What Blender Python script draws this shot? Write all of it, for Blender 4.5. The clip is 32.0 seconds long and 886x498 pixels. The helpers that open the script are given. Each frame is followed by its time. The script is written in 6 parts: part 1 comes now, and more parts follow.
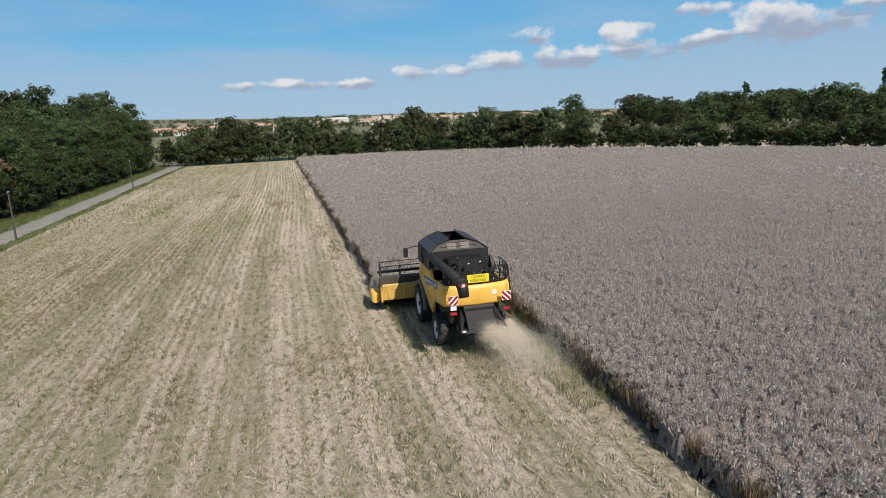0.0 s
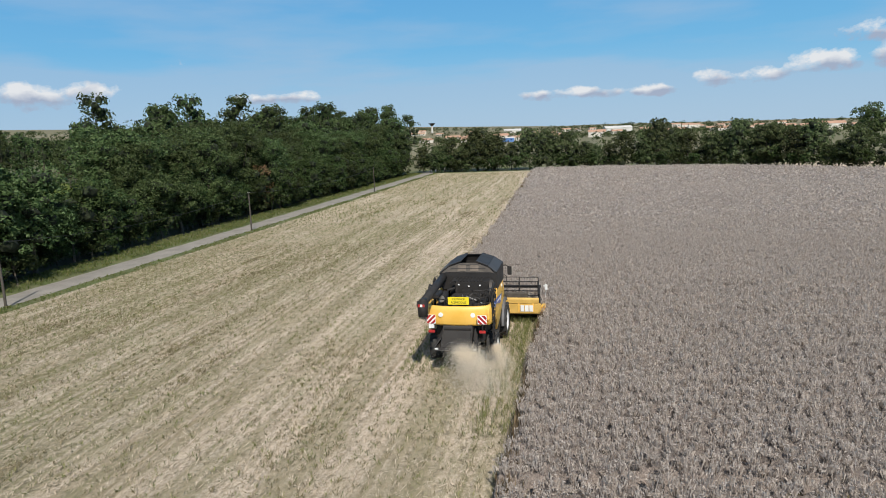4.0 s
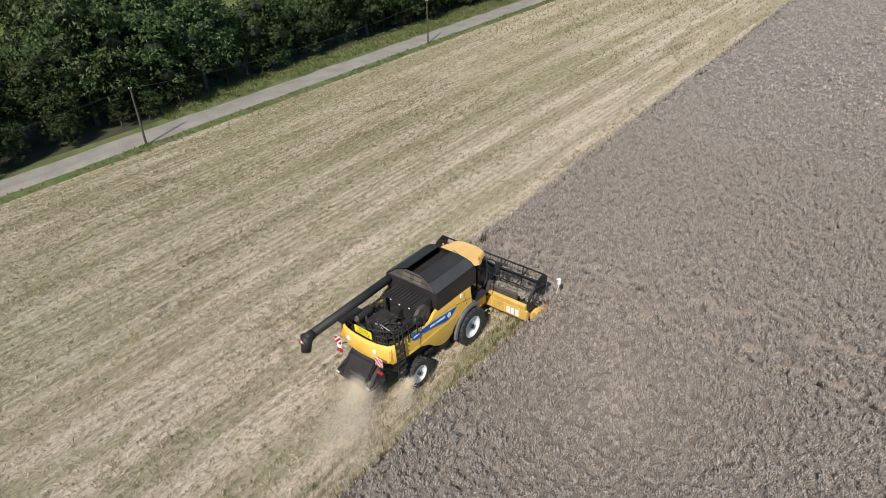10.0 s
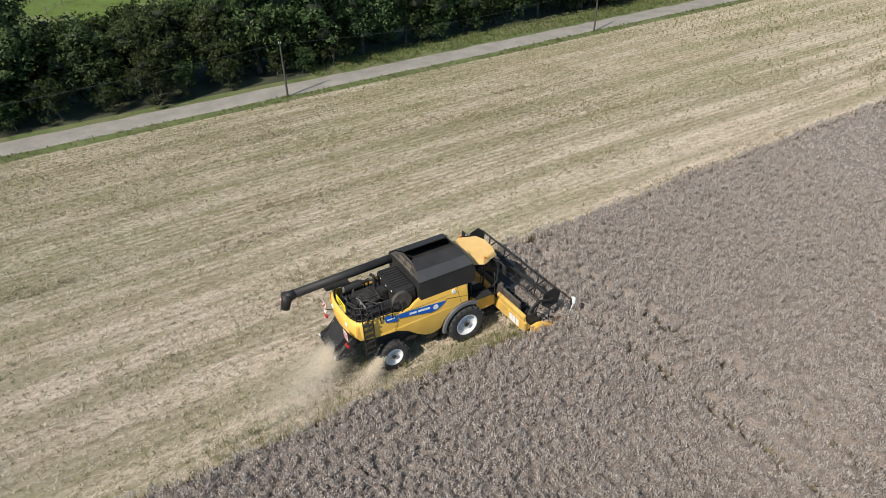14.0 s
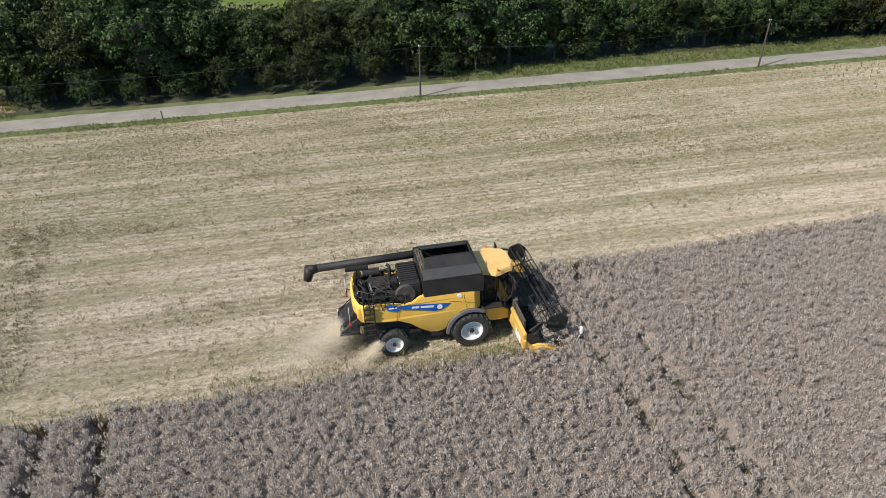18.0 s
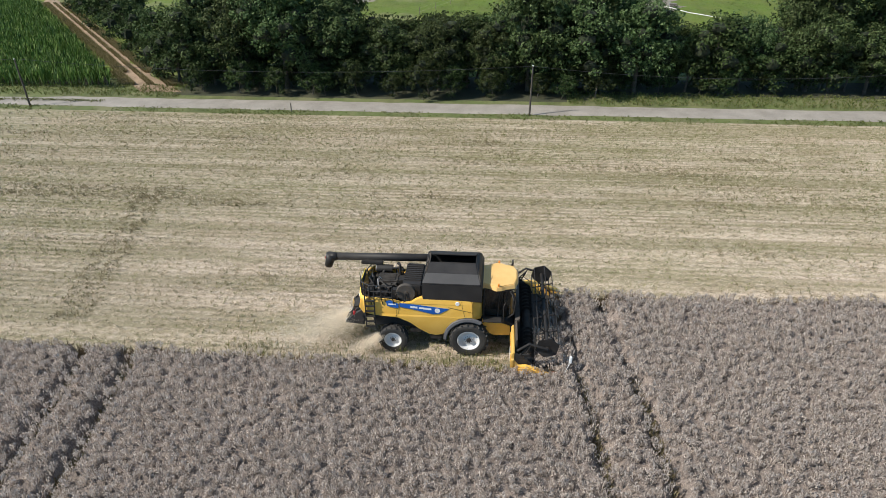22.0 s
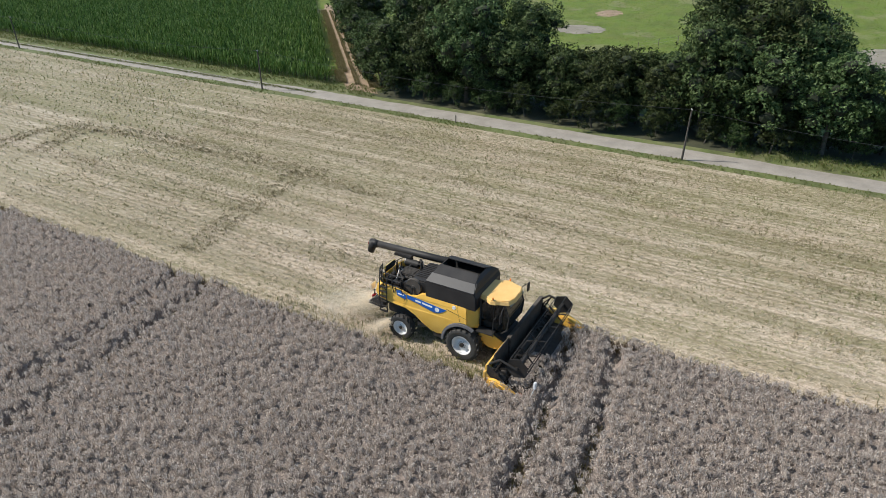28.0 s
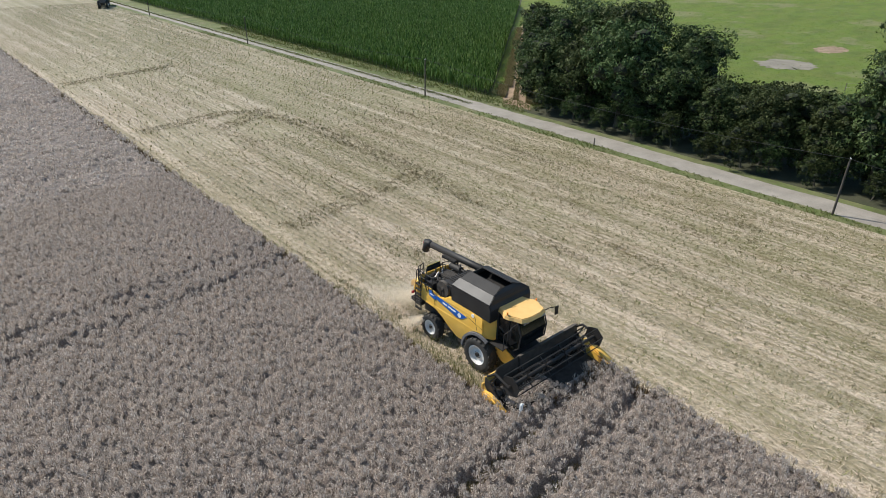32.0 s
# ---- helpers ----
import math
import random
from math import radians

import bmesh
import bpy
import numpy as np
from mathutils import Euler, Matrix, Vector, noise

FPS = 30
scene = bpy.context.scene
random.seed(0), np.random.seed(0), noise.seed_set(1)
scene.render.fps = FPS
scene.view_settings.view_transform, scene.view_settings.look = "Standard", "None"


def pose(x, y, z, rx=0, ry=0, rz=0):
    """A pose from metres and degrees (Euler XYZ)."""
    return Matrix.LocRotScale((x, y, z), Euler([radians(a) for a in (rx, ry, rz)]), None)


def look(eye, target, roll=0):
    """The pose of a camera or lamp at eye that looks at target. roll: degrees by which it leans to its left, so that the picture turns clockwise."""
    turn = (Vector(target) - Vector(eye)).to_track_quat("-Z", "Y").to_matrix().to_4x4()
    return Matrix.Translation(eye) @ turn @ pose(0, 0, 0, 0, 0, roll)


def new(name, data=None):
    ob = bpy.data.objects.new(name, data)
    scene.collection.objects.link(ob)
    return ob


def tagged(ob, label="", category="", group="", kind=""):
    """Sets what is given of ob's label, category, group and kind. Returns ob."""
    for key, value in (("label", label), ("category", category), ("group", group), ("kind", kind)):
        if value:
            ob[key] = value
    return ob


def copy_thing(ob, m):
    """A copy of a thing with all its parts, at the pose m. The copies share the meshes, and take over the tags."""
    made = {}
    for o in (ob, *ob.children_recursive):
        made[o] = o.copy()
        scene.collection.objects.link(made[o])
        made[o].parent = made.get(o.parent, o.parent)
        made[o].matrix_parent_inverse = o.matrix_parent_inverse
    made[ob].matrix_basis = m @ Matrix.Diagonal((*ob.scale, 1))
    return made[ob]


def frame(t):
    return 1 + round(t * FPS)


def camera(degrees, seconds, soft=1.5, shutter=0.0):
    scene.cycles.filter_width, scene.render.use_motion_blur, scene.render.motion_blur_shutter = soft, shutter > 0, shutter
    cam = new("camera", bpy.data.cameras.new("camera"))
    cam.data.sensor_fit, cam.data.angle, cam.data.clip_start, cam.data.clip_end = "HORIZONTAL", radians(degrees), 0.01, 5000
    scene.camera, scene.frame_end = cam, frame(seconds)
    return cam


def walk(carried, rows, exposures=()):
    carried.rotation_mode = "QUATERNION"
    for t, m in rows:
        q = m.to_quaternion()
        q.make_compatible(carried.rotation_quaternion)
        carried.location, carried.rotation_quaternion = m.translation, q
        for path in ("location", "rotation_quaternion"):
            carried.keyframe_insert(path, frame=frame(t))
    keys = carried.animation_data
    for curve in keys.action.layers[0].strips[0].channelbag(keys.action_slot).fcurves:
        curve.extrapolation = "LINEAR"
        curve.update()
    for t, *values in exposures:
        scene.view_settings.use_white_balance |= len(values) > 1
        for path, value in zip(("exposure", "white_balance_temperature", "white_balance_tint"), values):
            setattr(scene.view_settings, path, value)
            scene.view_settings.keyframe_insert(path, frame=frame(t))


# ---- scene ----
cam = camera(68.7, 32.0, 0.65)
# seconds, x, y, z, tilt, roll, heading
ROWS = [
    (0.0, -7.22, -31.36, 10.43, 78.08, 2.70, -13.07),
    (0.5, -5.67, -32.07, 10.45, 79.29, 2.68, -8.08),
    (1.0, -4.06, -32.74, 10.40, 80.16, 2.67, -3.73),
    (1.5, -2.44, -33.29, 10.35, 80.73, 2.64, -0.10),
    (2.0, -0.79, -33.60, 10.26, 81.15, 2.63, 2.31),
    (2.5, 0.86, -33.74, 10.18, 81.47, 2.59, 4.64),
    (3.0, 2.46, -33.77, 10.17, 81.46, 2.57, 6.87),
    (3.5, 4.07, -33.73, 10.34, 80.91, 2.57, 9.43),
    (5.5, 9.50, -31.32, 14.23, 74.98, 2.48, 17.91),
    (6.0, 10.51, -29.78, 15.22, 73.20, 2.50, 19.90),
    (6.5, 11.36, -28.34, 16.06, 71.59, 2.52, 21.95),
    (7.0, 12.24, -26.63, 16.97, 69.12, 2.50, 24.40),
    (7.5, 12.93, -25.29, 17.68, 67.12, 2.50, 26.63),
    (8.0, 13.62, -23.76, 18.50, 64.72, 2.50, 28.86),
    (8.5, 14.23, -22.56, 19.15, 62.49, 2.54, 30.91),
    (9.0, 14.91, -21.17, 19.99, 59.71, 2.53, 33.27),
    (9.5, 15.49, -20.05, 20.26, 58.31, 2.49, 35.86),
    (10.0, 16.08, -18.76, 20.19, 57.77, 2.40, 38.96),
    (10.5, 16.61, -17.78, 20.15, 57.27, 2.35, 41.38),
    (11.0, 17.27, -16.68, 20.15, 56.71, 2.30, 44.05),
    (11.5, 17.88, -15.92, 20.14, 56.50, 2.25, 46.32),
    (12.0, 18.59, -15.02, 20.13, 56.43, 2.13, 49.08),
    (12.5, 19.21, -14.36, 20.12, 56.47, 2.03, 51.50),
    (13.0, 19.90, -13.53, 20.11, 56.54, 1.93, 54.45),
    (13.5, 20.46, -12.89, 20.14, 56.56, 1.82, 57.01),
    (14.0, 21.11, -12.09, 20.17, 56.68, 1.73, 59.43),
    (14.5, 21.67, -11.47, 20.24, 56.72, 1.65, 61.85),
    (16.5, 23.79, -8.49, 20.50, 57.42, 1.39, 70.98),
    (17.0, 24.20, -7.58, 20.51, 57.60, 1.28, 73.48),
    (17.5, 24.54, -6.84, 20.52, 57.72, 1.20, 75.77),
    (18.0, 24.91, -5.89, 20.53, 57.98, 1.10, 78.18),
    (18.5, 25.20, -5.14, 20.54, 58.19, 1.02, 80.42),
    (19.0, 25.51, -4.16, 20.53, 58.43, 0.94, 83.00),
    (19.5, 25.73, -3.38, 20.53, 58.62, 0.85, 85.10),
    (20.0, 25.94, -2.40, 20.54, 58.82, 0.77, 87.22),
    (20.5, 26.10, -1.64, 20.56, 59.04, 0.70, 88.96),
    (21.0, 26.28, -0.68, 20.56, 59.34, 0.61, 90.90),
    (21.5, 26.38, 0.09, 20.56, 59.51, 0.54, 92.81),
    (22.0, 26.45, 1.07, 20.55, 59.74, 0.47, 94.94),
    (22.5, 26.44, 1.79, 20.56, 59.82, 0.39, 97.03),
    (23.0, 26.36, 2.74, 20.55, 59.87, 0.29, 99.29),
    (23.5, 26.34, 3.49, 20.55, 59.95, 0.24, 101.02),
    (24.0, 26.41, 4.49, 20.55, 60.26, 0.16, 102.95),
    (24.5, 26.49, 5.32, 20.58, 60.53, 0.09, 104.77),
    (25.0, 26.50, 6.38, 20.61, 60.82, 0.01, 107.08),
    (25.5, 26.45, 7.24, 20.65, 61.03, -0.10, 109.17),
    (27.5, 25.83, 11.03, 20.72, 61.68, -0.32, 116.77),
    (28.0, 25.59, 11.98, 20.71, 62.00, -0.41, 118.89),
    (28.5, 25.24, 12.93, 20.70, 62.17, -0.49, 121.25),
    (29.0, 24.81, 13.87, 20.67, 62.45, -0.59, 123.87),
    (29.5, 24.30, 14.77, 20.64, 62.58, -0.69, 126.38),
    (30.0, 23.78, 15.63, 20.61, 62.65, -0.76, 128.68),
    (30.5, 23.18, 16.44, 20.57, 62.77, -0.82, 130.93),
    (31.0, 22.60, 17.27, 20.52, 63.04, -0.89, 133.40),
    (31.5, 21.92, 18.09, 20.49, 63.36, -0.96, 135.98),
    (32.0, 21.18, 18.88, 20.51, 63.40, -1.03, 138.38),
]
walk(cam, [(t, pose(x, y, z, rx, ry, rz)) for t, x, y, z, rx, ry, rz in ROWS], [(0.0, -0.06), (3.5, 0.0), (6.0, 0.02), (9.0, 0.09), (14.0, 0.19), (20.0, 0.3), (25.0, 0.33), (32.0, 0.31)])

# ---- world and sun ----
SUN_AZIMUTH, SUN_HEIGHT = 21.0, 44.5      # degrees to the right of straight behind the machine, and above the field
sun_way = Vector((math.sin(radians(SUN_AZIMUTH)) * math.cos(radians(SUN_HEIGHT)), -math.cos(radians(SUN_AZIMUTH)) * math.cos(radians(SUN_HEIGHT)), math.sin(radians(SUN_HEIGHT))))
sun = new("sun", bpy.data.lights.new("sun", "SUN"))
sun.data.energy, sun.data.angle, sun.data.color = 4.95, radians(0.53), (1.0, 0.945, 0.86)
sun.matrix_world = look(sun_way * 300, (0, 0, 0))

world = bpy.data.worlds.new("sky")
scene.world = world
world.use_nodes = True
wn, wl = world.node_tree.nodes, world.node_tree.links
wn.clear()
w_out, w_bg = wn.new("ShaderNodeOutputWorld"), wn.new("ShaderNodeBackground")
sky = wn.new("ShaderNodeTexSky")
sky.sky_type, sky.sun_disc = "NISHITA", False
sky.sun_elevation, sky.sun_rotation = radians(SUN_HEIGHT), radians(180 - SUN_AZIMUTH)
sky.air_density, sky.dust_density, sky.ozone_density = 1.0, 0.35, 3.0
w_co = wn.new("ShaderNodeTexCoord")
w_sep = wn.new("ShaderNodeSeparateXYZ")
wl.new(w_co.outputs["Generated"], w_sep.inputs[0])


def wmath(op, a, b=0.0, clamp=False):
    n = wn.new("ShaderNodeMath")
    n.operation, n.use_clamp = op, clamp
    for i, v in enumerate((a, b)):
        if isinstance(v, (int, float)):
            n.inputs[i].default_value = v
        else:
            wl.new(v, n.inputs[i])
    return n.outputs[0]


# flat-based cumulus low over the horizon, mapped by bearing and height, and thin high veils
w_az = wmath("ARCTAN2", w_sep.outputs[0], w_sep.outputs[1])
w_low = wmath("MAXIMUM", w_sep.outputs[2], 0.0)
w_comb = wn.new("ShaderNodeCombineXYZ")
wl.new(wmath("MULTIPLY", w_az, 15.0), w_comb.inputs[0])
wl.new(wmath("MULTIPLY", wmath("POWER", w_low, 0.8), 15.0), w_comb.inputs[1])
w_map = wn.new("ShaderNodeMapping")
w_map.inputs["Location"].default_value = (3.1, 0.35, 0.0)
wl.new(w_comb.outputs[0], w_map.inputs[0])
w_noise = wn.new("ShaderNodeTexNoise")
w_noise.inputs["Scale"].default_value, w_noise.inputs["Detail"].default_value, w_noise.inputs["Roughness"].default_value = 1.5, 9.0, 0.58
wl.new(w_map.outputs[0], w_noise.inputs["Vector"])
# more clouds in a belt a few degrees up and towards one side
w_belt = wmath("MULTIPLY", wmath("SUBTRACT", 1.0, wmath("MULTIPLY", wmath("ABSOLUTE", wmath("SUBTRACT", w_low, 0.085)), 9.0), True), 0.075)
w_side = wmath("MULTIPLY", wmath("SUBTRACT", 1.0, wmath("MULTIPLY", wmath("ABSOLUTE", wmath("SUBTRACT", w_az, 0.42)), 1.6), True), 0.05)


def heap(az, el, w, h):
    """A place where a larger cloud stands: how deep inside it a bearing lies, and how far up within it."""
    dx, dy = wmath("DIVIDE", wmath("SUBTRACT", w_az, az), w), wmath("DIVIDE", wmath("SUBTRACT", w_low, el), h)
    inside = wmath("MULTIPLY", wmath("SUBTRACT", 1.0, wmath("ADD", wmath("MULTIPLY", dx, dx), wmath("MULTIPLY", dy, dy)), True), 0.3)
    return inside, wmath("MULTIPLY", inside, dy)


w_heaps, w_lift = heap(0.71, 0.096, 0.13, 0.042)
for w_place in ((0.6, 0.083, 0.08, 0.016), (0.78, 0.112, 0.05, 0.02), (0.362, 0.102, 0.05, 0.021), (0.492, 0.098, 0.055, 0.021), (0.412, 0.071, 0.085, 0.025), (0.515, 0.074, 0.09, 0.024), (0.318, 0.068, 0.07, 0.024), (0.22, 0.056, 0.1, 0.018), (0.109, 0.047, 0.06, 0.012), (-0.02, 0.049, 0.13, 0.013), (0.6, 0.121, 0.05, 0.015), (-0.74, 0.07, 0.11, 0.025), (-0.45, 0.06, 0.1, 0.014)):
    w_in, w_up = heap(*w_place)
    w_heaps, w_lift = wmath("MAXIMUM", w_heaps, w_in), wmath("ADD", w_lift, w_up)
w_grain = wmath("ADD", wmath("MULTIPLY", w_noise.outputs["Fac"], 0.8), 0.1)
w_puff = wmath("MULTIPLY", wmath("SUBTRACT", wmath("ADD", wmath("ADD", w_grain, w_heaps), wmath("ADD", wmath("MULTIPLY", w_belt, 0.3), wmath("MULTIPLY", w_side, 0.2))), 0.68), 8.0, True)
w_veil_map = wn.new("ShaderNodeMapping")
w_veil_map.inputs["Scale"].default_value = (0.13, 0.6, 1.0)
wl.new(w_comb.outputs[0], w_veil_map.inputs[0])
w_veil = wn.new("ShaderNodeTexNoise")
w_veil.inputs["Scale"].default_value, w_veil.inputs["Detail"].default_value = 1.4, 6.0
wl.new(w_veil_map.outputs[0], w_veil.inputs["Vector"])
w_bank = wmath("MULTIPLY", wmath("SUBTRACT", wmath("ADD", wmath("MULTIPLY", w_veil.outputs["Fac"], 0.22), wmath("MULTIPLY", w_az, -0.035)), w_low), 30.0, True)
w_thin = wmath("MULTIPLY", wmath("MULTIPLY", wmath("SUBTRACT", w_veil.outputs["Fac"], 0.45), 3.2, True), 0.7)
w_mix1 = wn.new("ShaderNodeMixRGB")
w_mix1.inputs[2].default_value = (5.6, 7.4, 9.8, 1)
wl.new(wmath("MAXIMUM", w_thin, wmath("MULTIPLY", w_bank, 0.5)), w_mix1.inputs[0])
w_grad = wn.new("ShaderNodeValToRGB")
for el, (at, c) in zip((w_grad.color_ramp.elements[0], w_grad.color_ramp.elements.new(0.12), w_grad.color_ramp.elements.new(0.27), w_grad.color_ramp.elements.new(0.5), w_grad.color_ramp.elements[-1]), ((0.0, (0.5, 0.78, 1.0, 1)), (0.12, (0.2, 0.6, 1.0, 1)), (0.27, (0.11, 0.45, 0.92, 1)), (0.5, (0.21, 0.34, 0.54, 1)), (1.0, (0.17, 0.27, 0.42, 1)))):
    el.position, el.color = at, c
wl.new(w_low, w_grad.inputs[0])
w_gain = wn.new("ShaderNodeMixRGB")
w_gain.blend_type = "MULTIPLY"
w_gain.inputs[0].default_value, w_gain.inputs[2].default_value = 1.0, (11.2, 11.2, 11.2, 1)
wl.new(w_grad.outputs[0], w_gain.inputs[1])
w_haze = wn.new("ShaderNodeMixRGB")
w_haze.inputs[0].default_value = 0.88
wl.new(sky.outputs[0], w_haze.inputs[1])
wl.new(w_gain.outputs[0], w_haze.inputs[2])
wl.new(w_haze.outputs[0], w_mix1.inputs[1])
w_fine = wn.new("ShaderNodeTexNoise")
w_fine.inputs["Scale"].default_value, w_fine.inputs["Detail"].default_value = 1.6, 5.0
wl.new(w_map.outputs[0], w_fine.inputs["Vector"])
w_tone = wn.new("ShaderNodeMixRGB")
w_tone.inputs[1].default_value, w_tone.inputs[2].default_value = (5.2, 6.0, 7.8, 1), (11.5, 11.6, 11.8, 1)
wl.new(wmath("ADD", wmath("MULTIPLY", wmath("SUBTRACT", w_fine.outputs["Fac"], 0.36), 3.2), wmath("MULTIPLY", w_lift, 9.0), True), w_tone.inputs[0])
w_mix2 = wn.new("ShaderNodeMixRGB")
wl.new(wmath("MULTIPLY", w_puff, 0.92), w_mix2.inputs[0])
wl.new(w_mix1.outputs[0], w_mix2.inputs[1])
wl.new(w_tone.outputs[0], w_mix2.inputs[2])
wl.new(w_mix2.outputs[0], w_bg.inputs[0])
w_bg.inputs[1].default_value = 0.07
wl.new(w_bg.outputs[0], w_out.inputs[0])


ROW_GAP, ROW_SWAY = 0.5, 0.07                       # drill rows of the stubble, and their slow bend


# ---- materials ----
def shader(name, rough=0.6, metal=0.0):
    m = bpy.data.materials.new(name)
    m.use_nodes = True
    nt = m.node_tree
    bsdf = nt.nodes["Principled BSDF"]
    bsdf.inputs["Roughness"].default_value, bsdf.inputs["Metallic"].default_value = rough, metal
    return m, nt, bsdf


def rgba(c):
    return (*c, 1.0)


def coords(nt, scale=(1, 1, 1), shift=(0, 0, 0)):
    co, mp = nt.nodes.new("ShaderNodeTexCoord"), nt.nodes.new("ShaderNodeMapping")
    mp.inputs["Scale"].default_value, mp.inputs["Location"].default_value = scale, shift
    nt.links.new(co.outputs["Object"], mp.inputs[0])
    return mp.outputs[0]


def noise_node(nt, vec, scale, detail=4.0, rough=0.55):
    n = nt.nodes.new("ShaderNodeTexNoise")
    n.inputs["Scale"].default_value, n.inputs["Detail"].default_value, n.inputs["Roughness"].default_value = scale, detail, rough
    nt.links.new(vec, n.inputs["Vector"])
    return n.outputs["Fac"]


def ramp(nt, fac, *stops):
    r = nt.nodes.new("ShaderNodeValToRGB")
    e = r.color_ramp.elements
    while len(e) < len(stops):
        e.new(0.5)
    for el, (p, c) in zip(e, stops):
        el.position, el.color = p, rgba(c if isinstance(c, tuple) else (c, c, c))
    nt.links.new(fac, r.inputs[0])
    return r.outputs[0]


def mix(nt, fac, a, b, blend="MIX"):
    n = nt.nodes.new("ShaderNodeMixRGB")
    n.blend_type = blend
    for i, v in enumerate((fac, a, b)):
        if isinstance(v, (int, float)):
            n.inputs[i].default_value = v
        elif isinstance(v, tuple):
            n.inputs[i].default_value = rgba(v)
        else:
            nt.links.new(v, n.inputs[i])
    return n.outputs[0]


def calc(nt, op, a, b=0.0, clamp=False):
    n = nt.nodes.new("ShaderNodeMath")
    n.operation, n.use_clamp = op, clamp
    for i, v in enumerate((a, b)):
        if isinstance(v, (int, float)):
            n.inputs[i].default_value = v
        else:
            nt.links.new(v, n.inputs[i])
    return n.outputs[0]


def bump(nt, bsdf, height, strength=0.4, distance=0.05):
    n = nt.nodes.new("ShaderNodeBump")
    n.inputs["Strength"].default_value, n.inputs["Distance"].default_value = strength, distance
    nt.links.new(height, n.inputs["Height"])
    nt.links.new(n.outputs[0], bsdf.inputs["Normal"])


def plain(name, c1, c2, rough=0.6, metal=0.0, big=1.5, fine=30.0, relief=0.15, rough2=None):
    """A worn surface: two tones mixed by large stains and fine grain, with slight relief."""
    m, nt, bsdf = shader(name, rough, metal)
    co = coords(nt)
    a, b = noise_node(nt, co, big, 5.0), noise_node(nt, co, fine, 3.0)
    f = calc(nt, "ADD", calc(nt, "MULTIPLY", a, 0.65), calc(nt, "MULTIPLY", b, 0.35))
    nt.links.new(ramp(nt, f, (0.36, c1), (0.64, c2)), bsdf.inputs["Base Color"])
    nt.links.new(ramp(nt, f, (0.35, rough), (0.65, rough if rough2 is None else rough2)), bsdf.inputs["Roughness"])
    if relief:
        bump(nt, bsdf, b, relief, 0.01)
    return m


def leafy(name, tones, rough=0.55, through_light=0.3, spec=0.3, spread=(0.0, 0.0)):
    """Leaves: tone by island and by tree, some light passing through."""
    m, nt, bsdf = shader(name, rough)
    bsdf.inputs["Specular IOR Level"].default_value = spec
    geo, obj = nt.nodes.new("ShaderNodeNewGeometry"), nt.nodes.new("ShaderNodeObjectInfo")
    n = len(tones)
    col = ramp(nt, geo.outputs["Random Per Island"], *[(i / max(1, n - 1), c) for i, c in enumerate(tones)])
    hue = nt.nodes.new("ShaderNodeHueSaturation")
    nt.links.new(col, hue.inputs["Color"])
    nt.links.new(calc(nt, "ADD", calc(nt, "MULTIPLY", obj.outputs["Random"], spread[0]), 0.5 - spread[0] / 2), hue.inputs["Hue"])
    nt.links.new(calc(nt, "ADD", calc(nt, "MULTIPLY", obj.outputs["Random"], spread[1]), 1.0 - spread[1] / 2), hue.inputs["Value"])
    nt.links.new(hue.outputs[0], bsdf.inputs["Base Color"])
    tr, mx = nt.nodes.new("ShaderNodeBsdfTranslucent"), nt.nodes.new("ShaderNodeMixShader")
    nt.links.new(hue.outputs[0], tr.inputs[0])
    mx.inputs[0].default_value = through_light
    nt.links.new(bsdf.outputs[0], mx.inputs[1])
    nt.links.new(tr.outputs[0], mx.inputs[2])
    nt.links.new(mx.outputs[0], nt.nodes["Material Output"].inputs[0])
    return m


ROOFY = plain("sun_bleached_yellow", (0.64, 0.39, 0.125), (0.74, 0.48, 0.185), 0.5, 0.0, 1.5, 30.0, 0.04, 0.65)
YELLOW = plain("yellow_paint", (0.79, 0.445, 0.07), (0.86, 0.525, 0.115), 0.36, 0.0, 1.2, 60.0, 0.03, 0.5)
BLACK = plain("black_sheet", (0.017, 0.0155, 0.0145), (0.035, 0.032, 0.03), 0.5, 0.0, 1.4, 50.0, 0.05, 0.68)
TANK = plain("grey_black_plastic", (0.021, 0.0195, 0.019), (0.036, 0.033, 0.031), 0.45, 0.0, 1.3, 40.0, 0.05, 0.6)
LID = plain("dusty_grey_sheet", (0.036, 0.035, 0.035), (0.056, 0.053, 0.051), 0.5, 0.0, 1.0, 40.0, 0.04, 0.62)
GREASE = plain("oily_dark_metal", (0.02, 0.019, 0.018), (0.07, 0.062, 0.055), 0.5, 0.3, 4.0, 40.0, 0.2, 0.75)
SCREEN = plain("dusty_brown_screen", (0.05, 0.042, 0.035), (0.1, 0.085, 0.07), 0.7, 0.2, 3.0, 60.0, 0.3)
BROWN = plain("brown_tinted_plastic", (0.075, 0.058, 0.042), (0.15, 0.115, 0.085), 0.5, 0.0, 3.0, 40.0, 0.05)
RUBBER = plain("dusty_rubber", (0.018, 0.018, 0.018), (0.05, 0.046, 0.04), 0.8, 0.0, 3.0, 40.0, 0.2)
RIM = plain("light_grey_paint", (0.58, 0.575, 0.56), (0.74, 0.735, 0.72), 0.5, 0.0, 3.0, 30.0, 0.05)
FENDER = plain("grey_plastic", (0.09, 0.09, 0.095), (0.13, 0.13, 0.135), 0.55, 0.0, 2.0, 40.0, 0.05)
BLUE = plain("blue_decal", (0.01, 0.09, 0.36), (0.013, 0.11, 0.42), 0.35, 0.0, 3.0, 50.0, 0.0)
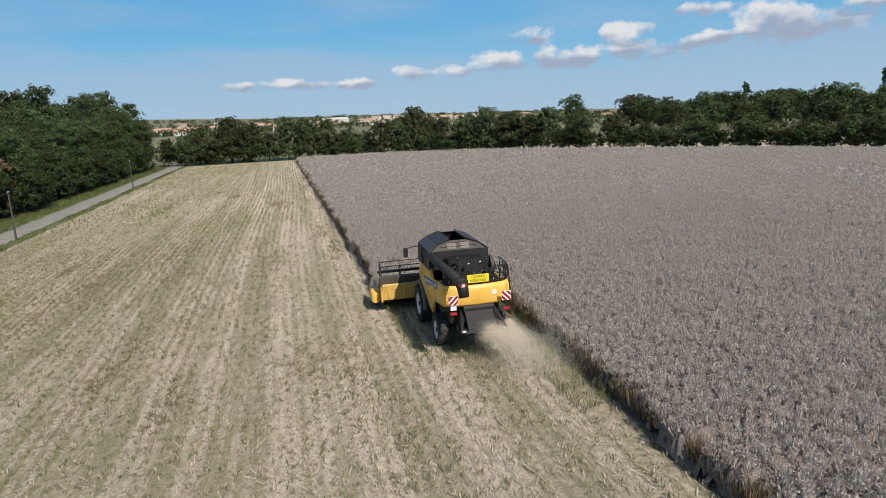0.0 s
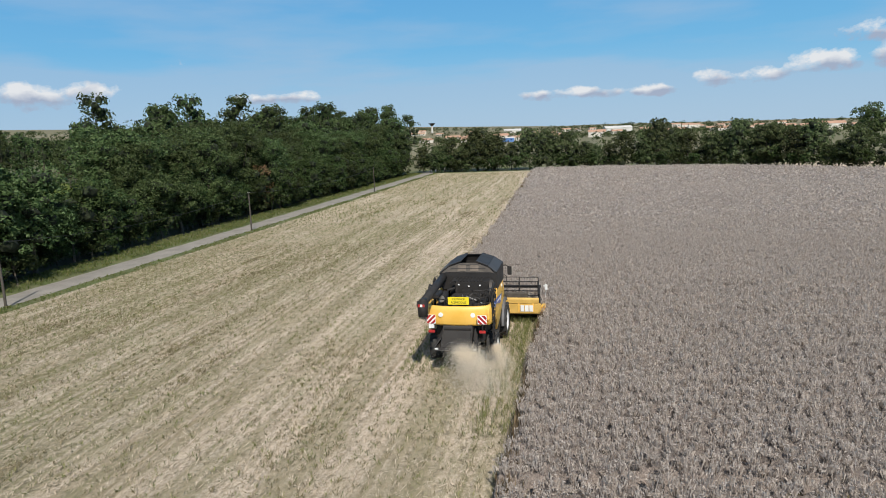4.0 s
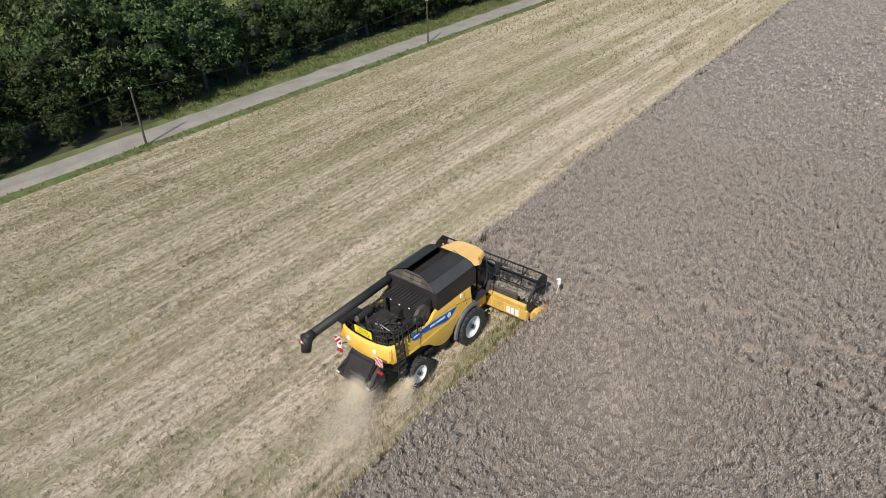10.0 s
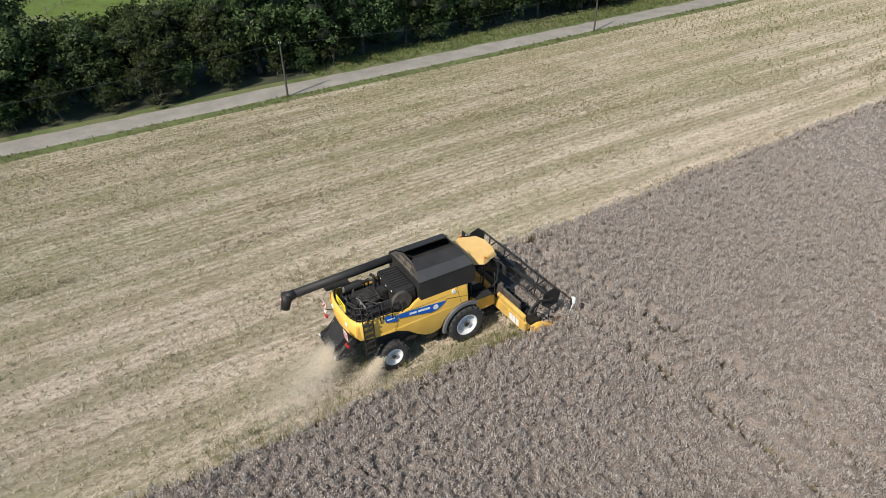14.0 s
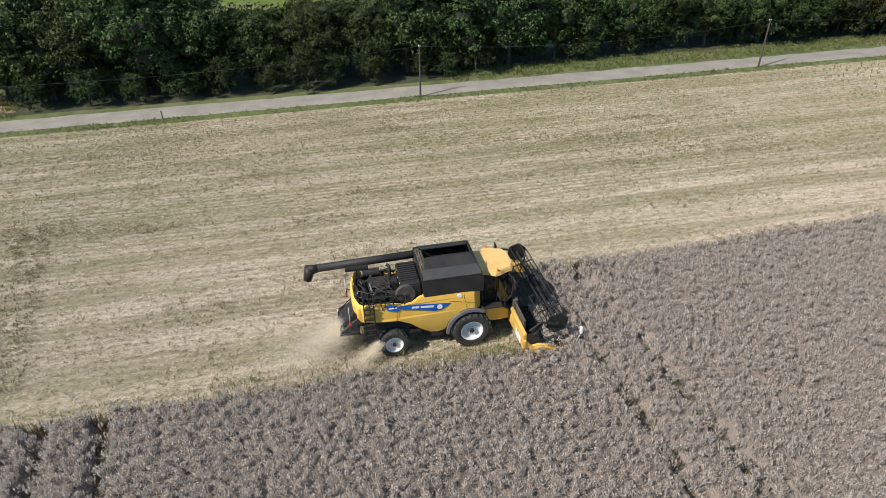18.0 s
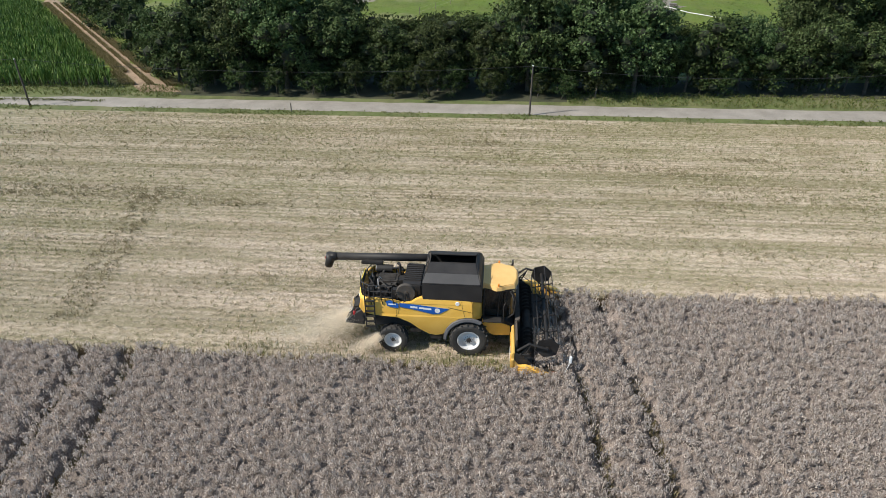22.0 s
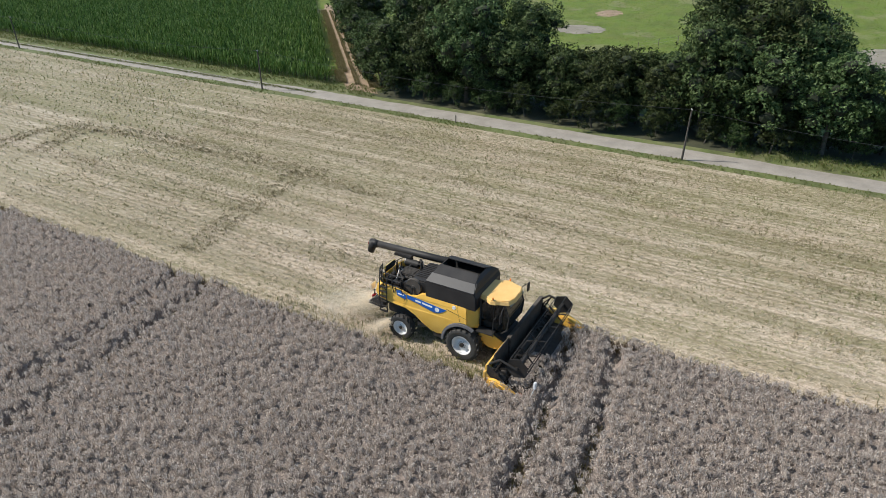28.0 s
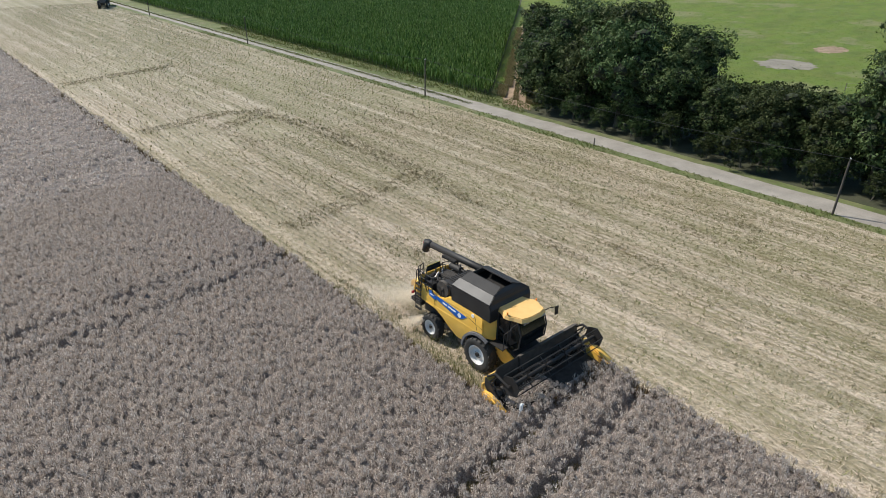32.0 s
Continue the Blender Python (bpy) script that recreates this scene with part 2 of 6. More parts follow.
DULL_YELLOW = plain("dusty_yellow_paint", (0.5, 0.31, 0.07), (0.66, 0.42, 0.11), 0.5, 0.0, 2.5, 40.0, 0.06, 0.7)
WHITE = plain("white_paint", (0.72, 0.72, 0.7), (0.82, 0.82, 0.8), 0.5, 0.0, 3.0, 50.0, 0.03)
RED = plain("red_reflector", (0.34, 0.02, 0.02), (0.44, 0.03, 0.03), 0.35, 0.0, 3.0, 50.0, 0.0)
ORANGE = plain("orange_lens", (0.7, 0.2, 0.02), (0.8, 0.26, 0.03), 0.3, 0.0, 3.0, 50.0, 0.0)
SIGN = plain("yellow_sign", (0.75, 0.6, 0.02), (0.82, 0.68, 0.03), 0.45, 0.0, 3.0, 50.0, 0.0)
INK = plain("black_ink", (0.012, 0.012, 0.012), (0.02, 0.02, 0.02), 0.6, 0.0, 3.0, 50.0, 0.0)
STEEL = plain("worn_steel", (0.28, 0.27, 0.26), (0.42, 0.4, 0.38), 0.4, 0.8, 3.0, 40.0, 0.1, 0.6)
for _m in (BLACK, TANK, GREASE):
    _m.node_tree.nodes["Principled BSDF"].inputs["Specular IOR Level"].default_value = 0.3
CABGLASS, _nt, _b = shader("tinted_cab_glass", 0.06)
_b.inputs["Base Color"].default_value, _b.inputs["Specular IOR Level"].default_value = (0.008, 0.01, 0.01, 1), 0.6
WOOD = plain("weathered_pole_wood", (0.10, 0.085, 0.07), (0.2, 0.175, 0.15), 0.85, 0.0, 2.0, 25.0, 0.3)
POLEWOOD = plain("dark_tarred_pole", (0.045, 0.038, 0.03), (0.1, 0.085, 0.07), 0.85, 0.0, 2.0, 25.0, 0.3)
BARK = plain("bark", (0.05, 0.04, 0.03), (0.13, 0.11, 0.085), 0.9, 0.0, 2.0, 12.0, 0.6)
ASPHALT = plain("old_asphalt", (0.21, 0.19, 0.163), (0.31, 0.283, 0.245), 0.9, 0.0, 0.5, 9.0, 0.3)
WIRE = plain("dark_cable", (0.03, 0.03, 0.03), (0.05, 0.05, 0.05), 0.6, 0.0, 3.0, 30.0, 0.0)
PLASTER = plain("house_plaster", (0.62, 0.57, 0.5), (0.74, 0.7, 0.64), 0.85, 0.0, 0.4, 6.0, 0.1)
ROOFTILE = plain("orange_roof_tiles", (0.36, 0.2, 0.13), (0.5, 0.32, 0.22), 0.85, 0.0, 0.6, 8.0, 0.3)
SHED = plain("blue_shed_sheet", (0.06, 0.16, 0.4), (0.1, 0.22, 0.5), 0.5, 0.0, 0.6, 8.0, 0.1)
PANE = plain("dark_window", (0.03, 0.035, 0.04), (0.05, 0.055, 0.06), 0.15, 0.0, 1.0, 8.0, 0.0)
CONCRETE = plain("pale_concrete", (0.5, 0.48, 0.45), (0.62, 0.6, 0.57), 0.8, 0.0, 0.3, 6.0, 0.1)

TREE_LEAF = leafy("tree_leaves", [(0.024, 0.04, 0.014), (0.048, 0.072, 0.023), (0.07, 0.098, 0.035), (0.115, 0.145, 0.065)], 0.6, 0.14, 0.1, (0.045, 0.6))
BUSH_LEAF = leafy("bush_leaves", [(0.018, 0.03, 0.01), (0.038, 0.058, 0.018), (0.066, 0.088, 0.032)], 0.6, 0.1, 0.08, (0.045, 0.75))
PALE_LEAF = leafy("silver_leaves", [(0.12, 0.15, 0.1), (0.2, 0.23, 0.17), (0.3, 0.32, 0.26)], 0.5, 0.2)
RUST_LEAF = leafy("withered_leaves", [(0.1, 0.06, 0.025), (0.15, 0.085, 0.04), (0.07, 0.07, 0.025)], 0.6, 0.2)
CORN_LEAF = leafy("maize_leaves", [(0.022, 0.05, 0.009), (0.06, 0.12, 0.02), (0.11, 0.195, 0.04), (0.24, 0.31, 0.11)], 0.5, 0.16)
GRASS_LEAF = leafy("grass_blades", [(0.07, 0.105, 0.024), (0.12, 0.145, 0.04), (0.22, 0.2, 0.095)], 0.6, 0.25, 0.1)
DRY_GRASS = leafy("dry_grass_blades", [(0.12, 0.12, 0.04), (0.22, 0.185, 0.09), (0.33, 0.265, 0.16)], 0.7, 0.2, 0.1)
CROP_LEAF = leafy("dry_seed_stalks", [(0.355, 0.306, 0.262), (0.462, 0.403, 0.351), (0.56, 0.492, 0.434), (0.67, 0.594, 0.528)], 0.9, 0.42, 0.02)
# Near-black filler for the crowns: their inner shade put into the colour.
CROWN_SHADE = plain("crown_shade_filler", (0.006, 0.009, 0.004), (0.022, 0.032, 0.01), 0.95, 0.0, 3.0, 6.0, 1.0)
# Far hedgerow's olive leaves, lightened to put the haze of distance into the colour.
HAZY_OLIVE_LEAF = leafy("hazy_olive_leaves", [(0.035, 0.05, 0.02), (0.06, 0.08, 0.032), (0.085, 0.105, 0.045), (0.12, 0.13, 0.065)], 0.65, 0.12, 0.06, (0.045, 0.75))
LOOSE = leafy("weathered_straw", [(0.38, 0.3, 0.21), (0.53, 0.435, 0.325), (0.7, 0.59, 0.465)], 0.8, 0.05, 0.03)
# Brown stems of the cut edge, with the edge's shade put into the colour.
SHADED_EDGE_LEAF = leafy("shaded_stems", [(0.1, 0.07, 0.042), (0.17, 0.125, 0.075), (0.25, 0.195, 0.125)], 0.8, 0.1, 0.05)
STRAW_LEAF = leafy("cut_straw", [(0.4, 0.315, 0.225), (0.52, 0.425, 0.32), (0.62, 0.515, 0.4), (0.71, 0.6, 0.475)], 0.75, 0.06, 0.05)
GREEN_STUB = leafy("green_stubble", [(0.09, 0.11, 0.035), (0.165, 0.18, 0.065), (0.3, 0.28, 0.13)], 0.7, 0.1, 0.05)
REGROWTH = leafy("green_brown_regrowth", [(0.135, 0.12, 0.06), (0.21, 0.177, 0.1), (0.34, 0.275, 0.185)], 0.8, 0.1, 0.05)
DUST = leafy("chaff_dust", [(0.88, 0.79, 0.65), (0.94, 0.87, 0.75)], 0.9, 0.5, 0.0)


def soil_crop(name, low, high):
    """Matted pods and twigs: pale tips, and hollows with their shade put into the colour."""
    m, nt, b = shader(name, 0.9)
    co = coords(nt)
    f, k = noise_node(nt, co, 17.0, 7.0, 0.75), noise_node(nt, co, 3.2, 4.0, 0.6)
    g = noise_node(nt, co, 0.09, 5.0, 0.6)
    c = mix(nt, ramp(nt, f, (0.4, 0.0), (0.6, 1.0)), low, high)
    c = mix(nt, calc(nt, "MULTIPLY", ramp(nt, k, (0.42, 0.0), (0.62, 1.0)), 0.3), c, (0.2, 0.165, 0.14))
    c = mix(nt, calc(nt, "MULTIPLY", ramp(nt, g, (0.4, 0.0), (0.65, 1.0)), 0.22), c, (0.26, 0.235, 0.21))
    b.inputs["Diffuse Roughness"].default_value = 0.25
    nt.links.new(c, b.inputs["Base Color"])
    bump(nt, b, f, 1.0, 0.12)
    return m


def soil_stubble():
    """Pale straw-strewn ground: drill rows half a metre apart, pale swaths, green regrowth, brown patches."""
    m, nt, b = shader("stubble_ground", 0.9)
    co = coords(nt)
    sep = nt.nodes.new("ShaderNodeSeparateXYZ")
    nt.links.new(co, sep.inputs[0])
    sway = calc(nt, "ADD", calc(nt, "MULTIPLY", calc(nt, "SINE", calc(nt, "MULTIPLY", sep.outputs[1], ROW_SWAY)), 0.25), sep.outputs[0])
    row = calc(nt, "ADD", calc(nt, "MULTIPLY", calc(nt, "SINE", calc(nt, "MULTIPLY", sway, 2 * math.pi / ROW_GAP)), 0.5), 0.5)
    wob = calc(nt, "MULTIPLY", calc(nt, "SUBTRACT", noise_node(nt, coords(nt, (0.3, 0.012, 0.1)), 1.0, 4.0), 0.5), 1.6)
    lane = calc(nt, "FRACT", calc(nt, "DIVIDE", calc(nt, "ADD", calc(nt, "ADD", sep.outputs[0], wob), 650.4), 3.25))
    swath = ramp(nt, lane, (0.0, 0.1), (0.25, 0.0), (0.38, 0.75), (0.5, 1.0), (0.6, 0.7), (0.72, 0.0), (0.9, 0.25))
    fine = noise_node(nt, coords(nt, (1.0, 0.75, 1.0)), 9.0, 7.0, 0.78)
    clump = noise_node(nt, coords(nt, (1.0, 0.6, 1.0), (3, 9, 0)), 3.2, 6.0, 0.75)
    gaps = noise_node(nt, coords(nt, (1.0, 0.45, 1.0), (1, 4, 0)), 1.3, 6.0, 0.7)
    strong = noise_node(nt, coords(nt, (0.3, 0.045, 1.0), (2, 17, 0)), 1.0, 5.0, 0.6)
    green = noise_node(nt, coords(nt, (0.22, 0.04, 1.0), (11, 5, 0)), 1.0, 6.0, 0.65)
    patch = noise_node(nt, coords(nt, (0.5, 0.16, 1.0)), 0.8, 7.0, 0.7)
    pink = noise_node(nt, coords(nt, (0.25, 0.1, 1.0), (5, 31, 0)), 0.9, 6.0, 0.65)
    end = calc(nt, "MINIMUM", calc(nt, "MAXIMUM", calc(nt, "MULTIPLY", sep.outputs[1], -0.035), -0.5), 1.0)
    green = calc(nt, "ADD", green, calc(nt, "MULTIPLY", end, 0.03))
    c = mix(nt, ramp(nt, fine, (0.4, 0.0), (0.56, 1.0)), (0.215, 0.168, 0.12), (0.72, 0.6, 0.485))
    c = mix(nt, calc(nt, "MULTIPLY", swath, 0.55), c, (0.72, 0.61, 0.475))
    c = mix(nt, calc(nt, "MULTIPLY", ramp(nt, pink, (0.5, 0.0), (0.66, 1.0)), 0.42), c, (0.47, 0.35, 0.24))
    c = mix(nt, calc(nt, "MULTIPLY", ramp(nt, patch, (0.5, 0.0), (0.6, 1.0)), 0.55), c, (0.24, 0.2, 0.1))
    tone = mix(nt, ramp(nt, green, (0.44, 0.0), (0.6, 1.0)), (0.25, 0.19, 0.105), (0.19, 0.19, 0.065))
    share = calc(nt, "MULTIPLY", ramp(nt, strong, (0.36, 0.3), (0.58, 1.0)), ramp(nt, gaps, (0.38, 0.15), (0.5, 1.0)))
    share = calc(nt, "MULTIPLY", share, calc(nt, "SUBTRACT", 1.0, calc(nt, "MULTIPLY", swath, 0.75)))
    c = mix(nt, calc(nt, "MULTIPLY", calc(nt, "MULTIPLY", ramp(nt, row, (0.3, 0.0), (0.85, 1.0)), share), 0.85), c, tone)
    band = noise_node(nt, coords(nt, (0.55, 0.022, 1.0), (7, 3, 0)), 1.0, 5.0, 0.6)
    c = mix(nt, calc(nt, "MULTIPLY", calc(nt, "MULTIPLY", ramp(nt, band, (0.48, 0.0), (0.55, 1.0)), ramp(nt, clump, (0.3, 0.35), (0.55, 1.0))), 0.72), c, (0.18, 0.168, 0.075))
    c = mix(nt, calc(nt, "MULTIPLY", calc(nt, "MULTIPLY", ramp(nt, green, (0.5, 0.0), (0.62, 1.0)), ramp(nt, clump, (0.4, 0.0), (0.55, 1.0))), 0.55), c, (0.2, 0.2, 0.075))
    c = mix(nt, calc(nt, "MULTIPLY", ramp(nt, clump, (0.54, 0.0), (0.61, 1.0)), 0.85), c, (0.12, 0.098, 0.05))
    fresh = calc(nt, "MULTIPLY", calc(nt, "ADD", calc(nt, "ADD", sep.outputs[0], calc(nt, "MULTIPLY", patch, 8.0)), 12.0), 0.09, True)
    c = mix(nt, calc(nt, "MULTIPLY", calc(nt, "SUBTRACT", 1.0, fresh), 0.22), c, (0.25, 0.23, 0.12))
    c = mix(nt, calc(nt, "MULTIPLY", fresh, 0.2), c, (0.68, 0.55, 0.43))
    # darker olive with distance behind the machine, less so in the swaths
    rear_tone = calc(nt, "MULTIPLY", calc(nt, "MULTIPLY", calc(nt, "ADD", sep.outputs[1], 6.0), -0.05, True), ramp(nt, patch, (0.35, 0.7), (0.6, 1.0)))
    c = mix(nt, calc(nt, "MULTIPLY", calc(nt, "MULTIPLY", rear_tone, calc(nt, "SUBTRACT", 1.0, calc(nt, "MULTIPLY", swath, 0.5))), 0.34), c, (0.25, 0.225, 0.12))
    mott = noise_node(nt, coords(nt, (1.0, 0.6, 1.0), (8, 2, 0)), 4.6, 6.0, 0.8)
    c = mix(nt, ramp(nt, mott, (0.38, 0.5), (0.49, 0.0)), c, (0.2, 0.165, 0.09))
    b.inputs["Diffuse Roughness"].default_value = 0.25
    nt.links.new(c, b.inputs["Base Color"])
    bump(nt, b, calc(nt, "ADD", fine, calc(nt, "SUBTRACT", calc(nt, "MULTIPLY", row, 0.4), clump)), 1.0, 0.1)
    return m


def soil_grass(name, dark, light, dry, scale=0.35):
    m, nt, b = shader(name, 0.9)
    co = coords(nt, (0.75, 1.0, 1.0))
    lush = noise_node(nt, coords(nt, (0.12, 0.3, 1.0), (4, 2, 0)), 1.0, 7.0, 0.72)
    f, g, d = noise_node(nt, co, 6.0, 6.0, 0.7), noise_node(nt, co, scale, 5.0, 0.6), noise_node(nt, co, scale * 0.35, 5.0, 0.65)
    c = mix(nt, f, dark, light)
    c = mix(nt, calc(nt, "MULTIPLY", ramp(nt, lush, (0.47, 0.0), (0.56, 1.0)), 0.7), c, tuple(v * 0.5 for v in light))
    c = mix(nt, calc(nt, "MULTIPLY", ramp(nt, g, (0.42, 0.0), (0.75, 1.0)), 0.6), c, dry)
    c = mix(nt, calc(nt, "MULTIPLY", ramp(nt, d, (0.55, 0.0), (0.62, 1.0)), 0.45), c, (0.2, 0.18, 0.1))
    nt.links.new(c, b.inputs["Base Color"])
    bump(nt, b, f, 0.8, 0.1)
    return m


def far_land():
    """Patchwork of distant fields."""
    m, nt, b = shader("distant_fields", 0.95)
    v = nt.nodes.new("ShaderNodeTexVoronoi")
    v.inputs["Scale"].default_value = 1.0
    nt.links.new(coords(nt, (0.0022, 0.0055, 0.0)), v.inputs["Vector"])
    sep = nt.nodes.new("ShaderNodeSeparateColor")
    nt.links.new(v.outputs["Color"], sep.inputs[0])
    c = ramp(nt, sep.outputs[0], (0.0, (0.23, 0.18, 0.11)), (0.3, (0.12, 0.12, 0.055)), (0.5, (0.2, 0.16, 0.09)), (0.75, (0.15, 0.145, 0.065)), (1.0, (0.28, 0.225, 0.15)))
    f = noise_node(nt, coords(nt, (0.02, 0.12, 1.0)), 1.0, 7.0, 0.7)
    c = mix(nt, calc(nt, "MULTIPLY", ramp(nt, f, (0.4, 0.0), (0.6, 1.0)), 0.55), c, (0.13, 0.12, 0.055))
    nt.links.new(c, b.inputs["Base Color"])
    return m


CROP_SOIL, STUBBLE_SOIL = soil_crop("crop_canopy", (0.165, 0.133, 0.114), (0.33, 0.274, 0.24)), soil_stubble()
# Stems under the heads, darker to hold the shade between the plants.
CROP_STEM_SHADE = soil_crop("crop_stems_with_shade", (0.15, 0.119, 0.1), (0.43, 0.358, 0.313))
MEADOW = soil_grass("meadow_grass", (0.05, 0.09, 0.003), (0.13, 0.185, 0.01), (0.135, 0.14, 0.028), 0.22)
VERGE = soil_grass("verge_grass", (0.06, 0.09, 0.02), (0.13, 0.155, 0.045), (0.2, 0.185, 0.09), 0.5)
DIRT = plain("dry_dirt_track", (0.17, 0.12, 0.075), (0.33, 0.24, 0.16), 0.95, 0.0, 0.5, 6.0, 0.4)
# Woodland floor; its dark colour also stands for shade under hedge and maize.
WOOD_AND_SHADE_SOIL = plain("woodland_floor_and_shade", (0.03, 0.035, 0.015), (0.06, 0.06, 0.03), 0.95, 0.0, 0.5, 6.0, 0.3)
FARLAND = far_land()


# ---- mesh helpers ----
def mesh_object(name, verts, faces, mat, parent=None, smooth=False):
    """A mesh from arrays of corners and of equal-sided faces."""
    verts, faces = np.asarray(verts, dtype=np.float32), np.asarray(faces, dtype=np.int32)
    me = bpy.data.meshes.new(name)
    k = faces.shape[1]
    me.vertices.add(len(verts))
    me.vertices.foreach_set("co", verts.ravel())
    me.loops.add(faces.size)
    me.loops.foreach_set("vertex_index", faces.ravel())
    me.polygons.add(len(faces))
    me.polygons.foreach_set("loop_start", np.arange(0, faces.size, k, dtype=np.int32))
    if smooth:
        me.polygons.foreach_set("use_smooth", np.ones(len(faces), dtype=bool))
    me.update(calc_edges=True)
    for m in (mat if isinstance(mat, (list, tuple)) else [mat]):
        me.materials.append(m)
    ob = new(name, me)
    if parent:
        ob.parent = parent
    return ob


def part(name, bm, mat, parent=None, label="", smooth=False):
    me = bpy.data.meshes.new(name)
    bmesh.ops.recalc_face_normals(bm, faces=bm.faces[:])
    bm.to_mesh(me)
    bm.free()
    for m in (mat if isinstance(mat, (list, tuple)) else [mat]):
        me.materials.append(m)
    if smooth:
        for p in me.polygons:
            p.use_smooth = True
    ob = new(name, me)
    if parent:
        ob.parent = parent
    if label:
        tagged(ob, label)
    return ob


def thing(name, label, category, group="", m=None):
    ob = tagged(new(name), label, category, group)
    if m is not None:
        ob.matrix_basis = m
    return ob


def box(bm, c, s, bevel=0.0, m=None):
    """A box about c with the sides s, its edges bevelled."""
    t = (m or Matrix.Identity(4)) @ Matrix.Translation(c) @ Matrix.Diagonal((*s, 1))
    vs = bmesh.ops.create_cube(bm, size=1.0, matrix=t)["verts"]
    if bevel:
        es = {e for v in vs for e in v.link_edges}
        bmesh.ops.bevel(bm, geom=list(es), offset=bevel, segments=2, affect="EDGES", clamp_overlap=True)
    return bm


def rod(bm, a, b, r, r2=None, seg=8, caps=True):
    a, b = Vector(a), Vector(b)
    d = b - a
    q = d.to_track_quat("Z", "Y").to_matrix().to_4x4()
    bmesh.ops.create_cone(bm, cap_ends=caps, segments=seg, radius1=r, radius2=r if r2 is None else r2, depth=d.length, matrix=Matrix.Translation((a + b) / 2) @ q)
    return bm


def rods(bm, pts, r, seg=6, closed=False):
    """One bent tube through the points."""
    pts = [Vector(p) for p in pts] + ([Vector(pts[0])] if closed else [])
    rings, side = [], None
    for i, p in enumerate(pts):
        d = (pts[min(i + 1, len(pts) - 1)] - p).normalized() + (p - pts[max(i - 1, 0)]).normalized()
        d = d.normalized() if d.length > 1e-6 else Vector((0, 0, 1))
        if side is None:
            side = d.orthogonal().normalized()
        side = (side - d * side.dot(d)).normalized()
        other = d.cross(side)
        rings.append([bm.verts.new(p + (side * math.cos(k * 2 * math.pi / seg) + other * math.sin(k * 2 * math.pi / seg)) * r) for k in range(seg)])
    for p, q in zip(rings, rings[1:]):
        for k in range(seg):
            bm.faces.new((p[k], p[(k + 1) % seg], q[(k + 1) % seg], q[k]))
    bm.faces.new(rings[0][::-1])
    bm.faces.new(rings[-1])
    return bm


def prism(bm, pts, x0, x1, bevel=0.0):
    """A profile in (y, z) drawn out from x0 to x1."""
    f = bm.faces.new([bm.verts.new((x0, y, z)) for y, z in pts])
    g = bmesh.ops.extrude_face_region(bm, geom=[f])
    vs = [v for v in g["geom"] if isinstance(v, bmesh.types.BMVert)]
    bmesh.ops.translate(bm, vec=(x1 - x0, 0, 0), verts=vs)
    if bevel:
        cap = [v for v in bm.verts if v.is_valid]
        es = [e for e in bm.edges if abs(e.verts[0].co.x - e.verts[1].co.x) < 1e-5 and all(v in cap for v in e.verts)]
        bmesh.ops.bevel(bm, geom=es, offset=bevel, segments=2, affect="EDGES", clamp_overlap=True)
    return bm


def lathe(bm, profile, seg=32):
    """A profile of (radius, x) turned about the x axis."""
    rings = []
    for r, x in profile:
        rings.append([bm.verts.new((x, r * math.cos(a * 2 * math.pi / seg), r * math.sin(a * 2 * math.pi / seg))) for a in range(seg)])
    for p, q in zip(rings, rings[1:]):
        for i in range(seg):
            bm.faces.new((p[i], p[(i + 1) % seg], q[(i + 1) % seg], q[i]))
    return bm


# ---- the plan of the field ----
ROAD_NEAR, ROAD_FAR = -34.95, -38.0
CUT_LINE = 4.15                                   # how far ahead of the front axle the crop is cut
FIELD_Y = np.array([-300.0, -60, 20, 62, 84, 108, 126, 138, 143])
FIELD_X = np.array([125.0, 112, 104, 93, 80, 58, 41, 12, -38])
TRAMS = [(6.3, 0.07), (-17.5, 0.13), (-43.0, 0.12), (-70.0, 0.1)]   # wheel lanes through the crop: where, and how far they slant


def field_right(y):
    return np.interp(y, FIELD_Y, FIELD_X)


def crop_depth(x, y):
    """How far inside the standing crop a place lies."""
    ahead = x - (-3.05 - 0.028 * np.maximum(0, y - 10) + 0.25 * np.sin(y * 0.7) * np.sin(y * 0.23))
    behind = x - (3.3 + 0.01 * np.minimum(0, y + 8) + 0.2 * np.sin(y * 0.9) * np.sin(y * 0.31))
    inner = np.maximum(behind, np.minimum(y - CUT_LINE, ahead))
    return np.minimum(np.minimum(inner, field_right(y) - 1.0 - x), 141 - y)


def tram_gap(x, y):
    """Distance to the nearest wheel line."""
    d = np.full(np.shape(x), 99.0)
    for y0, s in TRAMS:
        for o in (-1.2, 1.2):
            d = np.minimum(d, np.abs(y - y0 - o - s * (x - 4) - 0.3 * np.sin(x * 0.21)))
    return d


def hill(x, y):
    left, right, far = np.maximum(0, -x - 110), np.maximum(0, x - 125), np.maximum(0, y - 800)
    return 0.0385 * left * np.clip(left / 150, 0, 1) - 0.02 * right * np.clip(right / 200, 0, 1) + 0.006 * far


